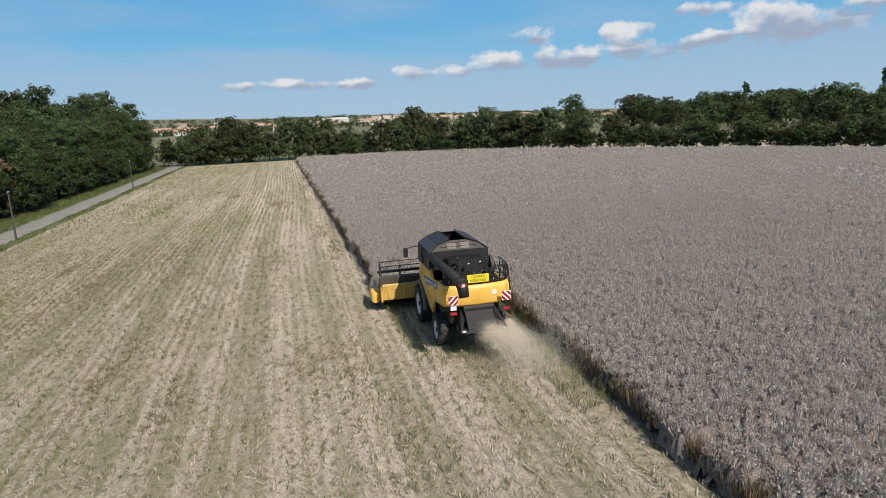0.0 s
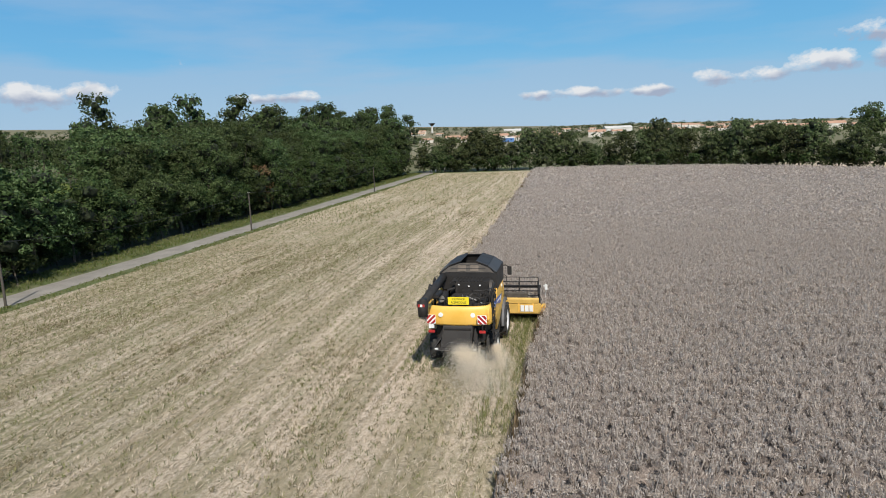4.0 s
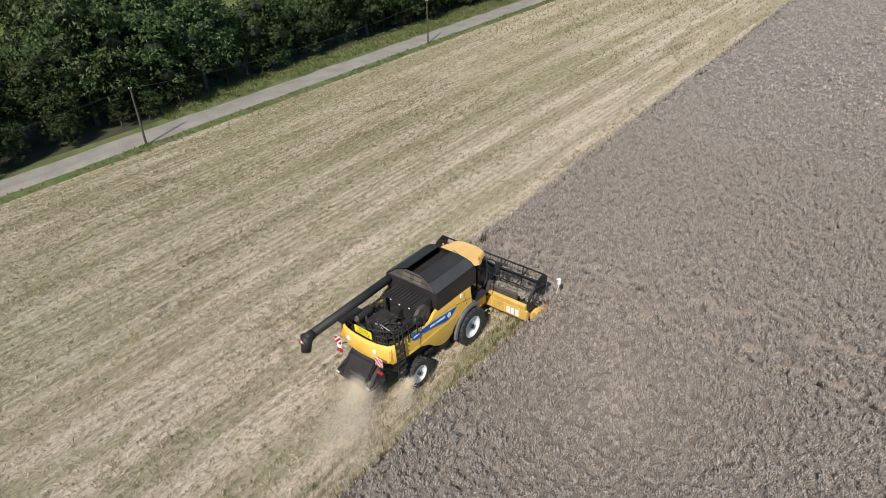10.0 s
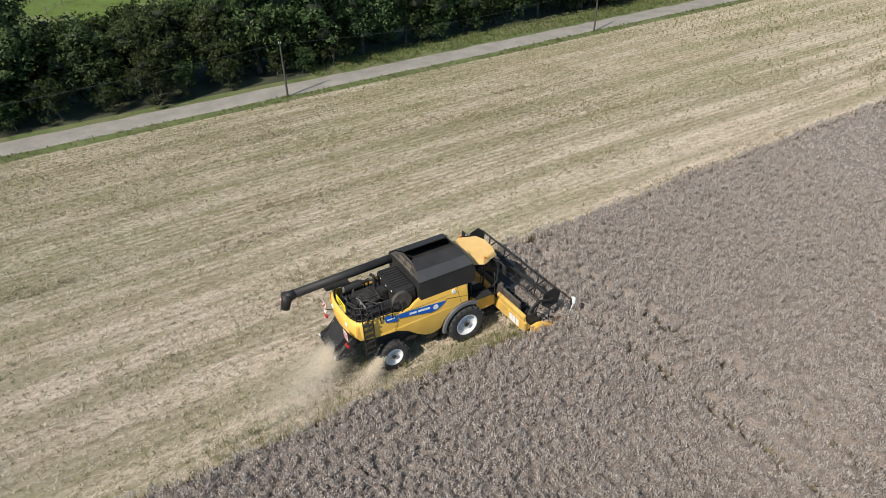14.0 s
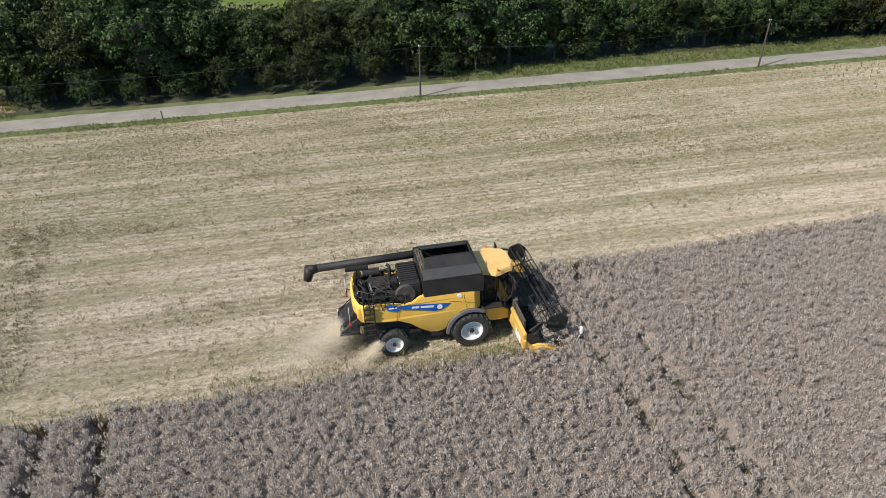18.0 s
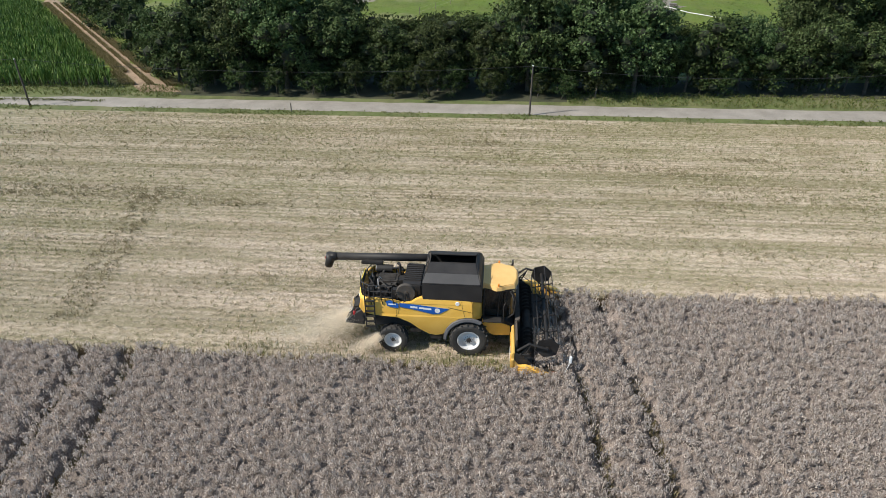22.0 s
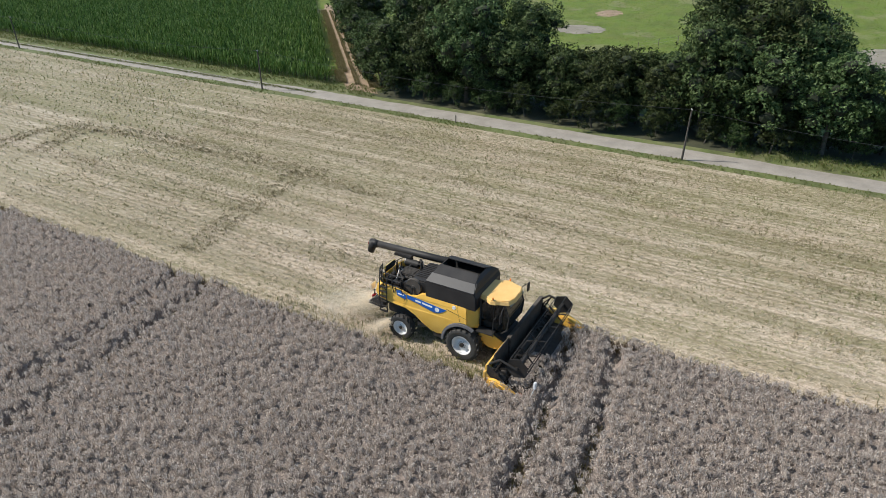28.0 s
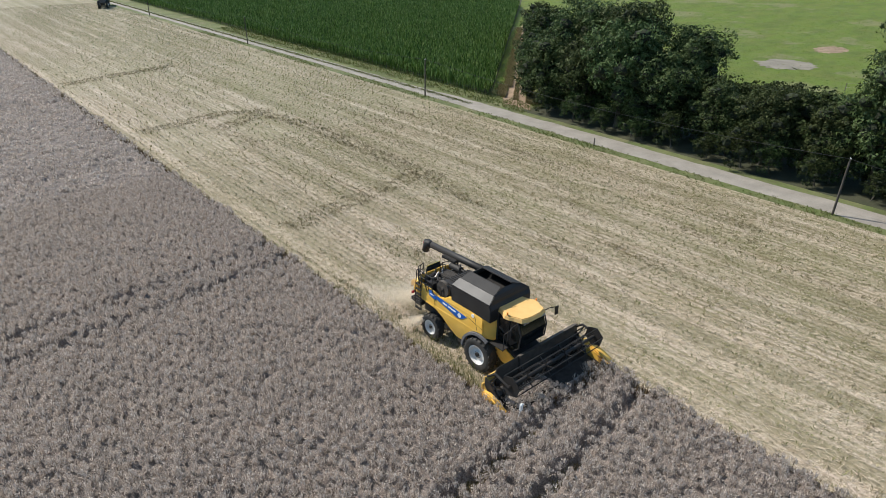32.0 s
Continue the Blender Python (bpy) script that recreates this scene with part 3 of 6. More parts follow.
def tufts(px, py, pz, n, spread, height, width, rng, base=0.03):
    """n pointed blades from each place, leaning outward."""
    k = len(px) * n
    a = rng.uniform(0, 2 * np.pi, k)
    r = rng.uniform(0.25, 1.0, k) * np.repeat(np.broadcast_to(spread, px.shape), n)
    h = np.repeat(np.broadcast_to(height, px.shape), n) * rng.uniform(0.75, 1.1, k)
    w = width * rng.uniform(0.6, 1.3, k)
    bx, by, bz = np.repeat(px, n) + base * np.cos(a), np.repeat(py, n) + base * np.sin(a), np.repeat(pz, n)
    t = a + np.pi / 2 + rng.uniform(-0.9, 0.9, k)
    dx, dy = np.cos(t) * w / 2, np.sin(t) * w / 2
    v = np.empty((k, 3, 3), dtype=np.float32)
    v[:, 0] = np.stack([bx - dx, by - dy, bz], 1)
    v[:, 1] = np.stack([bx + r * np.cos(a) * 0.7 + dx, by + r * np.sin(a) * 0.7 + dy, bz + h * 0.75], 1)
    v[:, 2] = np.stack([bx + r * np.cos(a) - dx * 0.4, by + r * np.sin(a) - dy * 0.4, bz + h], 1)
    return v.reshape(-1, 3)


def cards(px, py, pz, n, spread, rise, size, rng):
    """n small pods and twigs lying about the dome of each plant's head."""
    k = len(px) * n
    a, q = rng.uniform(0, 2 * np.pi, k), np.sqrt(rng.uniform(0, 1, k))
    wide = np.repeat(spread * rng.uniform(0.75, 1.25, len(px)), n)
    up = np.sqrt(1 - 0.92 * q * q)
    c = np.stack([np.repeat(px, n) + wide * q * np.cos(a), np.repeat(py, n) + wide * q * np.sin(a), np.repeat(pz, n) + rise * (2 * up - 1) + rng.normal(0, 0.03, k)], 1)
    nrm = np.stack([q * np.cos(a), q * np.sin(a), up * 0.9], 1) + rng.normal(0, 0.42, (k, 3))
    nrm /= np.linalg.norm(nrm, axis=1)[:, None]
    u = np.cross(nrm, rng.normal(0, 1, (k, 3)))
    u /= np.linalg.norm(u, axis=1)[:, None]
    w = np.cross(nrm, u)
    s = (size * rng.uniform(0.6, 1.4, k))[:, None]
    return np.stack([c - u * s - w * s * 0.36, c - u * s * 0.5 + w * s * 0.42, c + u * s], 1).astype(np.float32).reshape(-1, 3)


def branches(px, py, top, n, spread, length, width, rng):
    """n upright side branches with their pods round each plant, fanning out to its top."""
    k = len(px) * n
    a = rng.uniform(0, 2 * np.pi, k)
    wide = np.repeat(spread * rng.uniform(0.7, 1.3, len(px)), n)
    q = np.sqrt(rng.uniform(0.02, 1, k))
    r0, r1 = wide * q * 0.35, wide * q * rng.uniform(0.75, 1.15, k)
    h = np.repeat(top, n) - 0.22 * wide / spread * q * q * (length / 0.3) + rng.normal(0, 0.035, k)
    ln = length * rng.uniform(0.6, 1.25, k)
    t = rng.uniform(0, 2 * np.pi, k)
    w = width * rng.uniform(0.6, 1.35, k)
    dx, dy = np.cos(t) * w / 2, np.sin(t) * w / 2
    x0, y0 = np.repeat(px, n) + r0 * np.cos(a), np.repeat(py, n) + r0 * np.sin(a)
    x1, y1 = np.repeat(px, n) + r1 * np.cos(a), np.repeat(py, n) + r1 * np.sin(a)
    v = np.empty((k, 3, 3), dtype=np.float32)
    v[:, 0] = np.stack([x0, y0, np.maximum(h - ln, 0.02)], 1)
    v[:, 1] = np.stack([x1 - dx, y1 - dy, h - 0.15 * ln], 1)
    v[:, 2] = np.stack([x1 + dx, y1 + dy, h], 1)
    return v.reshape(-1, 3)


def tri_object(name, verts, mat, parent=None):
    return mesh_object(name, verts, np.arange(len(verts), dtype=np.int32).reshape(-1, 3), mat, parent)


# ---- ground: one sheet to the horizon ----
def make_ground():
    xs = np.array([-4500, -3000, -2000, -1400, -1000, -750, -550, -420, -330, -270, -220, -190, -165, -145, -128, -115, -100, -85, -70, -58, -48, -42.2, -39.2, -33.7, -20, 0, 40, 80, 125, 160, 220, 300, 420, 600, 900, 1400, 2200, 3400, 4500], float)
    ys = np.array([-4500, -3000, -1800, -1000, -600, -380, -250, -180, -120, -80, -47.5, -34, -20, 0, 8, 20, 47, 80, 110, 143.5, 160, 200, 260, 340, 450, 600, 800, 1000, 1300, 1700, 2200, 2900, 3700, 4500], float)
    gx, gy = np.meshgrid(xs, ys)
    verts = np.stack([gx.ravel(), gy.ravel(), hill(gx, gy).ravel()], 1)
    w = len(xs)
    faces, kinds = [], []
    for j in range(len(ys) - 1):
        for i in range(w - 1):
            x, y = (xs[i] + xs[i + 1]) / 2, (ys[j] + ys[j + 1]) / 2
            kind = 0
            if -250 < y < 143.5:
                if -33.7 < x < 125:
                    kind = 1
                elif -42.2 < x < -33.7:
                    # verge beneath the overhanging trees: their shade laid in as dark ground
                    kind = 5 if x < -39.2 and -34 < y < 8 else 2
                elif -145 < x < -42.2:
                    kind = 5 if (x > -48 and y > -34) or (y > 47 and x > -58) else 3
                elif -330 < x <= -145:
                    kind = 3
            elif 143.5 < y < 160 and x < 125 and x > -145:
                kind = 2
            faces.append((j * w + i, j * w + i + 1, (j + 1) * w + i + 1, (j + 1) * w + i))
            kinds.append(kind)
    ob = mesh_object("ground", verts, faces, [FARLAND, STUBBLE_SOIL, VERGE, MEADOW, DIRT, WOOD_AND_SHADE_SOIL])
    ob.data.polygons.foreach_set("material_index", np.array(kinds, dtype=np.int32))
    return tagged(ob, "stubble field, grass verges, meadow and distant fields", "ground", kind="structure")


make_ground()


def make_road():
    """An old single-lane road, cambered, with ragged edges."""
    rng = np.random.default_rng(3)
    ys = np.concatenate([np.arange(-420, 148, 2.0)])
    rows = []
    for y in ys:
        n, f = ROAD_NEAR + rng.uniform(-0.12, 0.12), ROAD_FAR + rng.uniform(-0.15, 0.15)
        if y < -46:                                  # a field track from here on
            n, f = n - 0.15, f + 0.5
        mid = (n + f) / 2
        rows += [(n, y, 0.012), (n - 0.5, y, 0.05), (mid, y, 0.075), (f + 0.5, y, 0.05), (f, y, 0.012)]
    faces = [(j * 5 + i, j * 5 + i + 1, j * 5 + i + 6, j * 5 + i + 5) for j in range(len(ys) - 1) for i in range(4)]
    tagged(mesh_object("road", rows, faces, ASPHALT, smooth=True), "narrow sun-bleached asphalt country lane with ragged edges", "road", kind="structure")
    # on past the wood, turning slightly
    rows = []
    ys = np.arange(146, 330, 4.0)
    for y in ys:
        c = -37.1 - 0.0016 * (y - 146) ** 2 * 0.4
        rows += [(c + 1.9, y, 0.03), (c, y, 0.08), (c - 1.9, y, 0.03)]
    faces = [(j * 3 + i, j * 3 + i + 1, j * 3 + i + 4, j * 3 + i + 3) for j in range(len(ys) - 1) for i in range(2)]
    tagged(mesh_object("road_far", rows, faces, ASPHALT, smooth=True), "pale lane running on between the trees", "road", kind="structure")
    # grass crown between the wheel lines of the track
    k = 5000
    y = rng.uniform(-190, -40, k)
    x = (ROAD_NEAR + ROAD_FAR) / 2 + rng.normal(0, 0.22, k)
    tagged(tri_object("track_grass", tufts(x, y, np.full(k, 0.06), 4, 0.12, 0.16, 0.05, rng), GRASS_LEAF), "strip of grass along the middle of the lane", "grass", kind="stuff")


make_road()


# ---- standing crop ----
def make_crop():
    rng = np.random.default_rng(11)
    step = 0.6
    xs, ys = np.arange(-9.0, 124, step), np.arange(-210, 141, step)
    gx, gy = np.meshgrid(xs, ys)
    d = crop_depth(gx, gy)
    z = 0.92 * np.clip((d - 0.05) / 0.5, 0, 1) + rng.uniform(-0.1, 0.1, gx.shape)
    z -= 0.5 * np.clip(1.2 - tram_gap(gx, gy) / 0.4, 0, 1)
    z = np.maximum(z, 0.02)
    jx, jy = gx + rng.uniform(-0.2, 0.2, gx.shape), gy + rng.uniform(-0.2, 0.2, gx.shape)
    idx = np.arange(gx.size).reshape(gx.shape)
    fine = (gx > -2.9) & (gx < 33) & (gy > -35) & (gy < 27)
    z = np.where(fine, np.minimum(z, 0.02), z * 0.97)
    keep = (d[:-1, :-1] > 0) | (d[1:, :-1] > 0) | (d[:-1, 1:] > 0) | (d[1:, 1:] > 0)
    f = np.stack([idx[:-1, :-1], idx[:-1, 1:], idx[1:, 1:], idx[1:, :-1]], -1)[keep]
    used = np.unique(f)
    back = np.zeros(gx.size, dtype=np.int32)
    back[used] = np.arange(len(used))
    verts = np.stack([jx.ravel(), jy.ravel(), z.ravel()], 1)[used]
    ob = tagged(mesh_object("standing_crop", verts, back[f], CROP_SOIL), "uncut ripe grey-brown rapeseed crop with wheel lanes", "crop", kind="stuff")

    def plants(x0, x1, y0, y1, gap, n, spread, length, width):
        px, py = np.meshgrid(np.arange(x0, x1, gap), np.arange(y0, y1, gap))
        px, py = (px + rng.uniform(-0.8, 0.8, px.shape) * gap).ravel(), (py + rng.uniform(-0.8, 0.8, py.shape) * gap).ravel()
        d, t = crop_depth(px, py), tram_gap(px, py)
        worn = 0.5 + 0.5 * np.sin(px * 0.9) * np.sin(py * 0.8 + px * 0.37)
        ok = (d > 0.02) & ((t > 0.18 + 0.2 * worn + 0.12 * rng.uniform(0, 1, len(px))) | (rng.uniform(0, 1, len(px)) < 0.2 + 0.4 * worn)) & (rng.uniform(0, 1, len(px)) > 0.05)
        px, py, d = px[ok], py[ok], d[ok]
        top = 1.14 + 0.06 * np.sin(px * 0.8 + py * 0.3) * np.sin(py * 0.7) + rng.normal(0, 0.065, len(px))
        half = n // 2
        tri_object("seed_heads", np.concatenate([branches(px, py, top, half, spread, length, width, rng), cards(px, py, top - 0.12, n - half, spread * 0.95, 0.11, width, rng)]), CROP_LEAF, ob)
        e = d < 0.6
        tri_object("seed_heads", branches(px[e], py[e], rng.uniform(0.45, 0.9, e.sum()), n, spread, 0.4, width, rng), SHADED_EDGE_LEAF, ob)

    # the part beside the machine: stems under the heads, shade coloured into the hollows
    cell = 0.16
    xs, ys = np.arange(-3.6, 34, cell), np.arange(-36, 28, cell)
    gx, gy = np.meshgrid(xs, ys)
    gx, gy = gx + rng.uniform(-0.05, 0.05, gx.shape), gy + rng.uniform(-0.05, 0.05, gx.shape)
    top = 0.79 + 0.06 * np.sin(gx * 0.8 + gy * 0.3) * np.sin(gy * 0.7) + rng.normal(0, 0.1, gx.shape)
    d = crop_depth(gx, gy)
    top *= np.clip((d + 0.08) / 0.14, 0.02, 1) ** 0.6
    top -= 0.6 * np.clip(1.5 - tram_gap(gx, gy) / 0.36, 0, 1)
    top = np.maximum(top, 0.03)
    idx = np.arange(gx.size).reshape(gx.shape)
    keep = (d[:-1, :-1] > 0) | (d[1:, 1:] > 0)
    f = np.stack([idx[:-1, :-1], idx[:-1, 1:], idx[1:, 1:], idx[1:, :-1]], -1)[keep]
    used = np.unique(f)
    back = np.zeros(gx.size, dtype=np.int32)
    back[used] = np.arange(len(used))
    mesh_object("near_canopy", np.stack([gx.ravel(), gy.ravel(), top.ravel()], 1)[used], back[f], CROP_STEM_SHADE, ob)
    plants(-4, 34, -36, 28, 0.265, 32, 0.19, 0.25, 0.044)
    plants(34, 52, -36, 28, 0.38, 20, 0.3, 0.3, 0.08)
    plants(-5, 52, 28, 40, 0.36, 20, 0.25, 0.32, 0.075)
    plants(-10, 106, 40, 80, 0.55, 14, 0.42, 0.32, 0.12)
    plants(-10, 96, 80, 139, 0.8, 9, 0.5, 0.45, 0.2)
    plants(52, 112, -60, 40, 0.75, 9, 0.5, 0.45, 0.18)
    plants(-4, 52, -100, -36, 0.5, 14, 0.34, 0.4, 0.12)
    plants(-6, 44, -200, -100, 0.65, 10, 0.5, 0.4, 0.16)
    # flattened yellow-green growth in the wheel lanes
    k = 120000
    x, y = rng.uniform(3, 40, k), rng.uniform(-50, 14, k)
    ok = (tram_gap(x, y) < 0.4) & (crop_depth(x, y) > 0.3)
    x, y = x[ok], y[ok]
    tri_object("lane_growth", tufts(x, y, np.full(len(x), 0.05), 5, 0.25, 0.35, 0.05, rng), REGROWTH, ob)
    # coarse brown stems along the cut edge, darkened to carry its shade
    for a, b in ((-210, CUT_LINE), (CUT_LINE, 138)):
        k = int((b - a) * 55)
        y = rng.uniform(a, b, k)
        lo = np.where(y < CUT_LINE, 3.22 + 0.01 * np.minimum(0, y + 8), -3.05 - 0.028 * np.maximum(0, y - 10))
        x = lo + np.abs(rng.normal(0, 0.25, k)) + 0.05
        tri_object("edge_stalks", tufts(x, y, np.zeros(k), 4, 0.22, rng.uniform(0.45, 1.12, k), 0.03, rng), SHADED_EDGE_LEAF, ob)
    return ob


make_crop()


# ---- stubble ----
TRACKS = [[(-6.4, -48.7), (-11.3, -51.0), (-13.9, -50.5), (-15.0, -45.9), (-15.2, -35.0), (-15.3, -22.0)],
          [(0.3, -21.4), (-4.4, -22.5), (-10.0, -23.4), (-15.2, -24.5)],
          [(0.3, -52.7), (-3.5, -53.5), (-9.8, -55.0), (-14.8, -52.2)],
          [(0.6, -81.5), (-5.0, -83.3), (-16.1, -86.2)]]


def make_stubble():
    rng = np.random.default_rng(21)

    def rows(x0, x1, y0, y1, along, n, h, w, mat, name, share=1.0, spread=0.1, wide=0.05):
        """Short stalks standing in the drill rows, thick in some stretches and thin in others."""
        px, py = np.meshgrid((np.arange(math.ceil(x0 / ROW_GAP), x1 / ROW_GAP) + 0.25) * ROW_GAP, np.arange(y0, y1, along))
        py = (py + rng.uniform(-0.5, 0.5, py.shape) * along).ravel()
        px = px.ravel()
        thick = 0.5 + 0.5 * np.sin(px * 0.967 * 2 + 1.3 * np.sin(py * 0.05)) * np.sin(py * 0.11 + px * 1.7)
        if along < 0.2:
            thick = thick ** 2 * (0.6 + 0.6 * np.sin(px * 0.43 + 2.1 * np.sin(py * 0.07)) * np.sin(py * 0.23 + 0.6 * px))
        px = px - 0.25 * np.sin(py * ROW_SWAY) + rng.normal(0, wide, px.shape)
        ok = (crop_depth(px, py) < -0.05) & (rng.uniform(0, 1, px.shape) < share * (0.25 + 0.75 * thick) * np.where((mat == GREEN_STUB) & (along > 0.1), np.clip(0.45 - px * 0.035, 0.4, 1.0), 1.0)) & (px < field_right(py) - 3)
        px, py = px[ok], py[ok]
        v = tufts(px, py, np.zeros(len(px)), n, spread, h * rng.uniform(0.6, 1.3, len(px)), w, rng)
        return tagged(tri_object(name, v, mat), "short cut rapeseed stubble in rows", "stubble", kind="stuff")

    rows(-33.4, 3.6, -40, 45, 0.15, 4, 0.17, 0.026, STRAW_LEAF, "straw_stubble", 0.75, 0.14)
    rows(-33.4, 3.6, -40, 45, 0.13, 5, 0.17, 0.036, GREEN_STUB, "green_stubble", 0.95, 0.18, 0.09)
    rows(-9.0, 3.4, -42, -5, 0.12, 5, 0.15, 0.034, REGROWTH, "brown_stubble", 0.8, 0.17, 0.14)
    rows(-33.4, -9.0, -42, 30, 0.2, 5, 0.15, 0.036, REGROWTH, "brown_stubble", 0.8, 0.17, 0.14)
    rows(-33.4, 3.0, 45, 138, 0.5, 4, 0.26, 0.06, STRAW_LEAF, "straw_stubble", 0.7, 0.16)
    rows(-33.4, 3.0, 45, 138, 0.6, 4, 0.28, 0.08, GREEN_STUB, "green_stubble", 0.7, 0.16)
    rows(-33.4, 3.0, -180, -40, 0.5, 4, 0.24, 0.06, STRAW_LEAF, "straw_stubble", 0.7, 0.14)
    rows(-33.4, 3.0, -180, -40, 0.6, 4, 0.26, 0.07, GREEN_STUB, "green_stubble", 0.7, 0.14)
    rows(1.5, 3.4, -12, 3.2, 0.05, 5, 0.42, 0.022, GREEN_STUB, "green_stubble", 1.0, 0.16, 0.12)
    rows(-3.0, 1.5, -6, 3.2, 0.08, 5, 0.3, 0.022, GREEN_STUB, "green_stubble", 0.9, 0.15, 0.1)

    # loose straw lying in swaths
    k = 130000
    x = rng.uniform(-33.2, 3.2, k)
    y = np.where(rng.uniform(0, 1, k) < 0.75, rng.uniform(-42, 50, k), rng.uniform(-150, 136, k))
    keep = (crop_depth(x, y) < -0.1) & (rng.uniform(0, 1, k) < 0.2 + 0.8 * np.abs(np.sin((x + 0.4) * np.pi / 3.25)) ** 2)
    x, y = x[keep], y[keep]
    k = len(x)
    a, ln, wd = rng.normal(np.pi / 2, 0.7, k), rng.uniform(0.12, 0.4, k), rng.uniform(0.01, 0.026, k)
    z = rng.uniform(0.03, 0.12, k)
    ux, uy = np.cos(a) * ln / 2, np.sin(a) * ln / 2
    wx, wy = -np.sin(a) * wd / 2, np.cos(a) * wd / 2
    tz = rng.uniform(-0.04, 0.04, k)
    v = np.stack([np.stack([x - ux - wx, y - uy - wy, z - tz], 1), np.stack([x + ux - wx, y + uy - wy, z + tz], 1), np.stack([x + ux + wx, y + uy + wy, z + tz], 1), np.stack([x - ux + wx, y - uy + wy, z - tz], 1)], 1).reshape(-1, 3)
    tagged(mesh_object("loose_straw", v, np.arange(len(v)).reshape(-1, 4), LOOSE), "pale chopped straw strewn over the stubble", "straw", kind="stuff")

    # flattened dark wheel marks of earlier turns
    px, py = [], []
    for line in TRACKS:
        for (xa, ya), (xb, yb) in zip(line, line[1:]):
            n = int(math.hypot(xb - xa, yb - ya) * 24)
            t = rng.uniform(0, 1, n)
            nx, ny = -(yb - ya), xb - xa
            ln = math.hypot(nx, ny)
            off = rng.choice([-0.6, 0.6], n) + rng.normal(0, 0.3, n)
            px.append(xa + (xb - xa) * t + nx / ln * off)
            py.append(ya + (yb - ya) * t + ny / ln * off)
    px, py = np.concatenate(px), np.concatenate(py)
    tagged(tri_object("wheel_marks", tufts(px, py, np.full(len(px), 0.02), 5, 0.3, 0.14, 0.06, rng), TRACK_STUB), "dark flattened stalks in old wheel marks", "wheel marks", kind="stuff")

    # brushy streaks of green and brown regrowth that the header passed over
    px, py = [], []
    for i in range(44):
        cx, cy = rng.uniform(-28, -4.5), rng.uniform(-44, 24) if i % 4 else rng.uniform(24, 90)
        ln, wd, n = rng.uniform(2.5, 8.5), rng.uniform(0.25, 0.6), int(rng.uniform(45, 120))
        t = rng.normal(0, 0.5, n)
        px.append(cx + 0.06 * ln * t + rng.normal(0, wd, n))
        py.append(cy + ln * t)
    px, py = np.concatenate(px), np.concatenate(py)
    ok = crop_depth(px, py) < -0.6
    px, py = px[ok], py[ok]
    tagged(tri_object("regrowth", tufts(px, py, np.zeros(len(px)), 5, 0.26, 0.17, 0.04, rng), REGROWTH), "brushy streaks of green-brown regrowth in the stubble", "regrowth", kind="stuff")

    # grass of both verges
    for x0, x1, n, h in ((-34.9, -33.2, 4200, 0.2), (-42.6, -38.3, 11000, 0.28)):
        x, y = rng.uniform(x0, x1, n), rng.uniform(-120, 145, n)
        ok = (x > -36) & (np.sin(y * 0.35) * np.sin(y * 0.13 + 1) + rng.uniform(-0.5, 0.9, n) > 0) | (x < -36) & ((y > 8) | (y < -33))
        x, y = x[ok], y[ok]
        n = len(x)
        tagged(tri_object("verge_grass", tufts(x, y, np.zeros(n), 5, 0.16, h, 0.06, rng), GRASS_LEAF), "uneven green and yellowed roadside grass", "grass", kind="stuff")


TRACK_STUB = leafy("flattened_stalks", [(0.1, 0.085, 0.045), (0.16, 0.135, 0.075), (0.27, 0.22, 0.135)], 0.8, 0.1, 0.1)
make_stubble()


# ---- trees ----
def unit(a):
    return a / np.linalg.norm(a, axis=1)[:, None]


def leaf_cloud(blobs, per, size, rng):
    """Leaf-like blades in rounded sprays that stand on the skins of larger masses, few on the undersides."""
    out = []
    for cx, cy, cz, r, q in blobs:
        n, k = int(per * r * r), 9
        d = unit(rng.normal(0, 1, (k, 3)) + np.array([0, 0, 0.35]))
        spray, grow = d * r * rng.uniform(0.55, 0.95, (k, 1)), r * rng.uniform(0.26, 0.48, k)
        which = rng.integers(0, k, n)
        u = unit(rng.normal(0, 1, (n, 3)) + 0.5 * d[which] + np.array([0, 0, 0.25]))
        c = spray[which] + u * (grow[which] * rng.uniform(0.75, 1.1, n))[:, None]
        c = np.stack([cx + c[:, 0], cy + c[:, 1], cz + c[:, 2] * q], 1)
        nrm = unit(u + rng.normal(0, 0.45, (n, 3)) + np.array([0, 0, 0.2]))
        t = unit(np.cross(nrm, rng.normal(0, 1, (n, 3))))
        b = np.cross(nrm, t)
        s = size * rng.uniform(0.6, 1.35, n)[:, None]
        fold = nrm * s * 0.25
        out.append(np.stack([c - t * s * 1.1 - b * s * 0.35, c + t * s * 1.15 + fold, c - t * s * 0.2 + b * s * 0.85], 1))
    return np.concatenate(out).reshape(-1, 3)


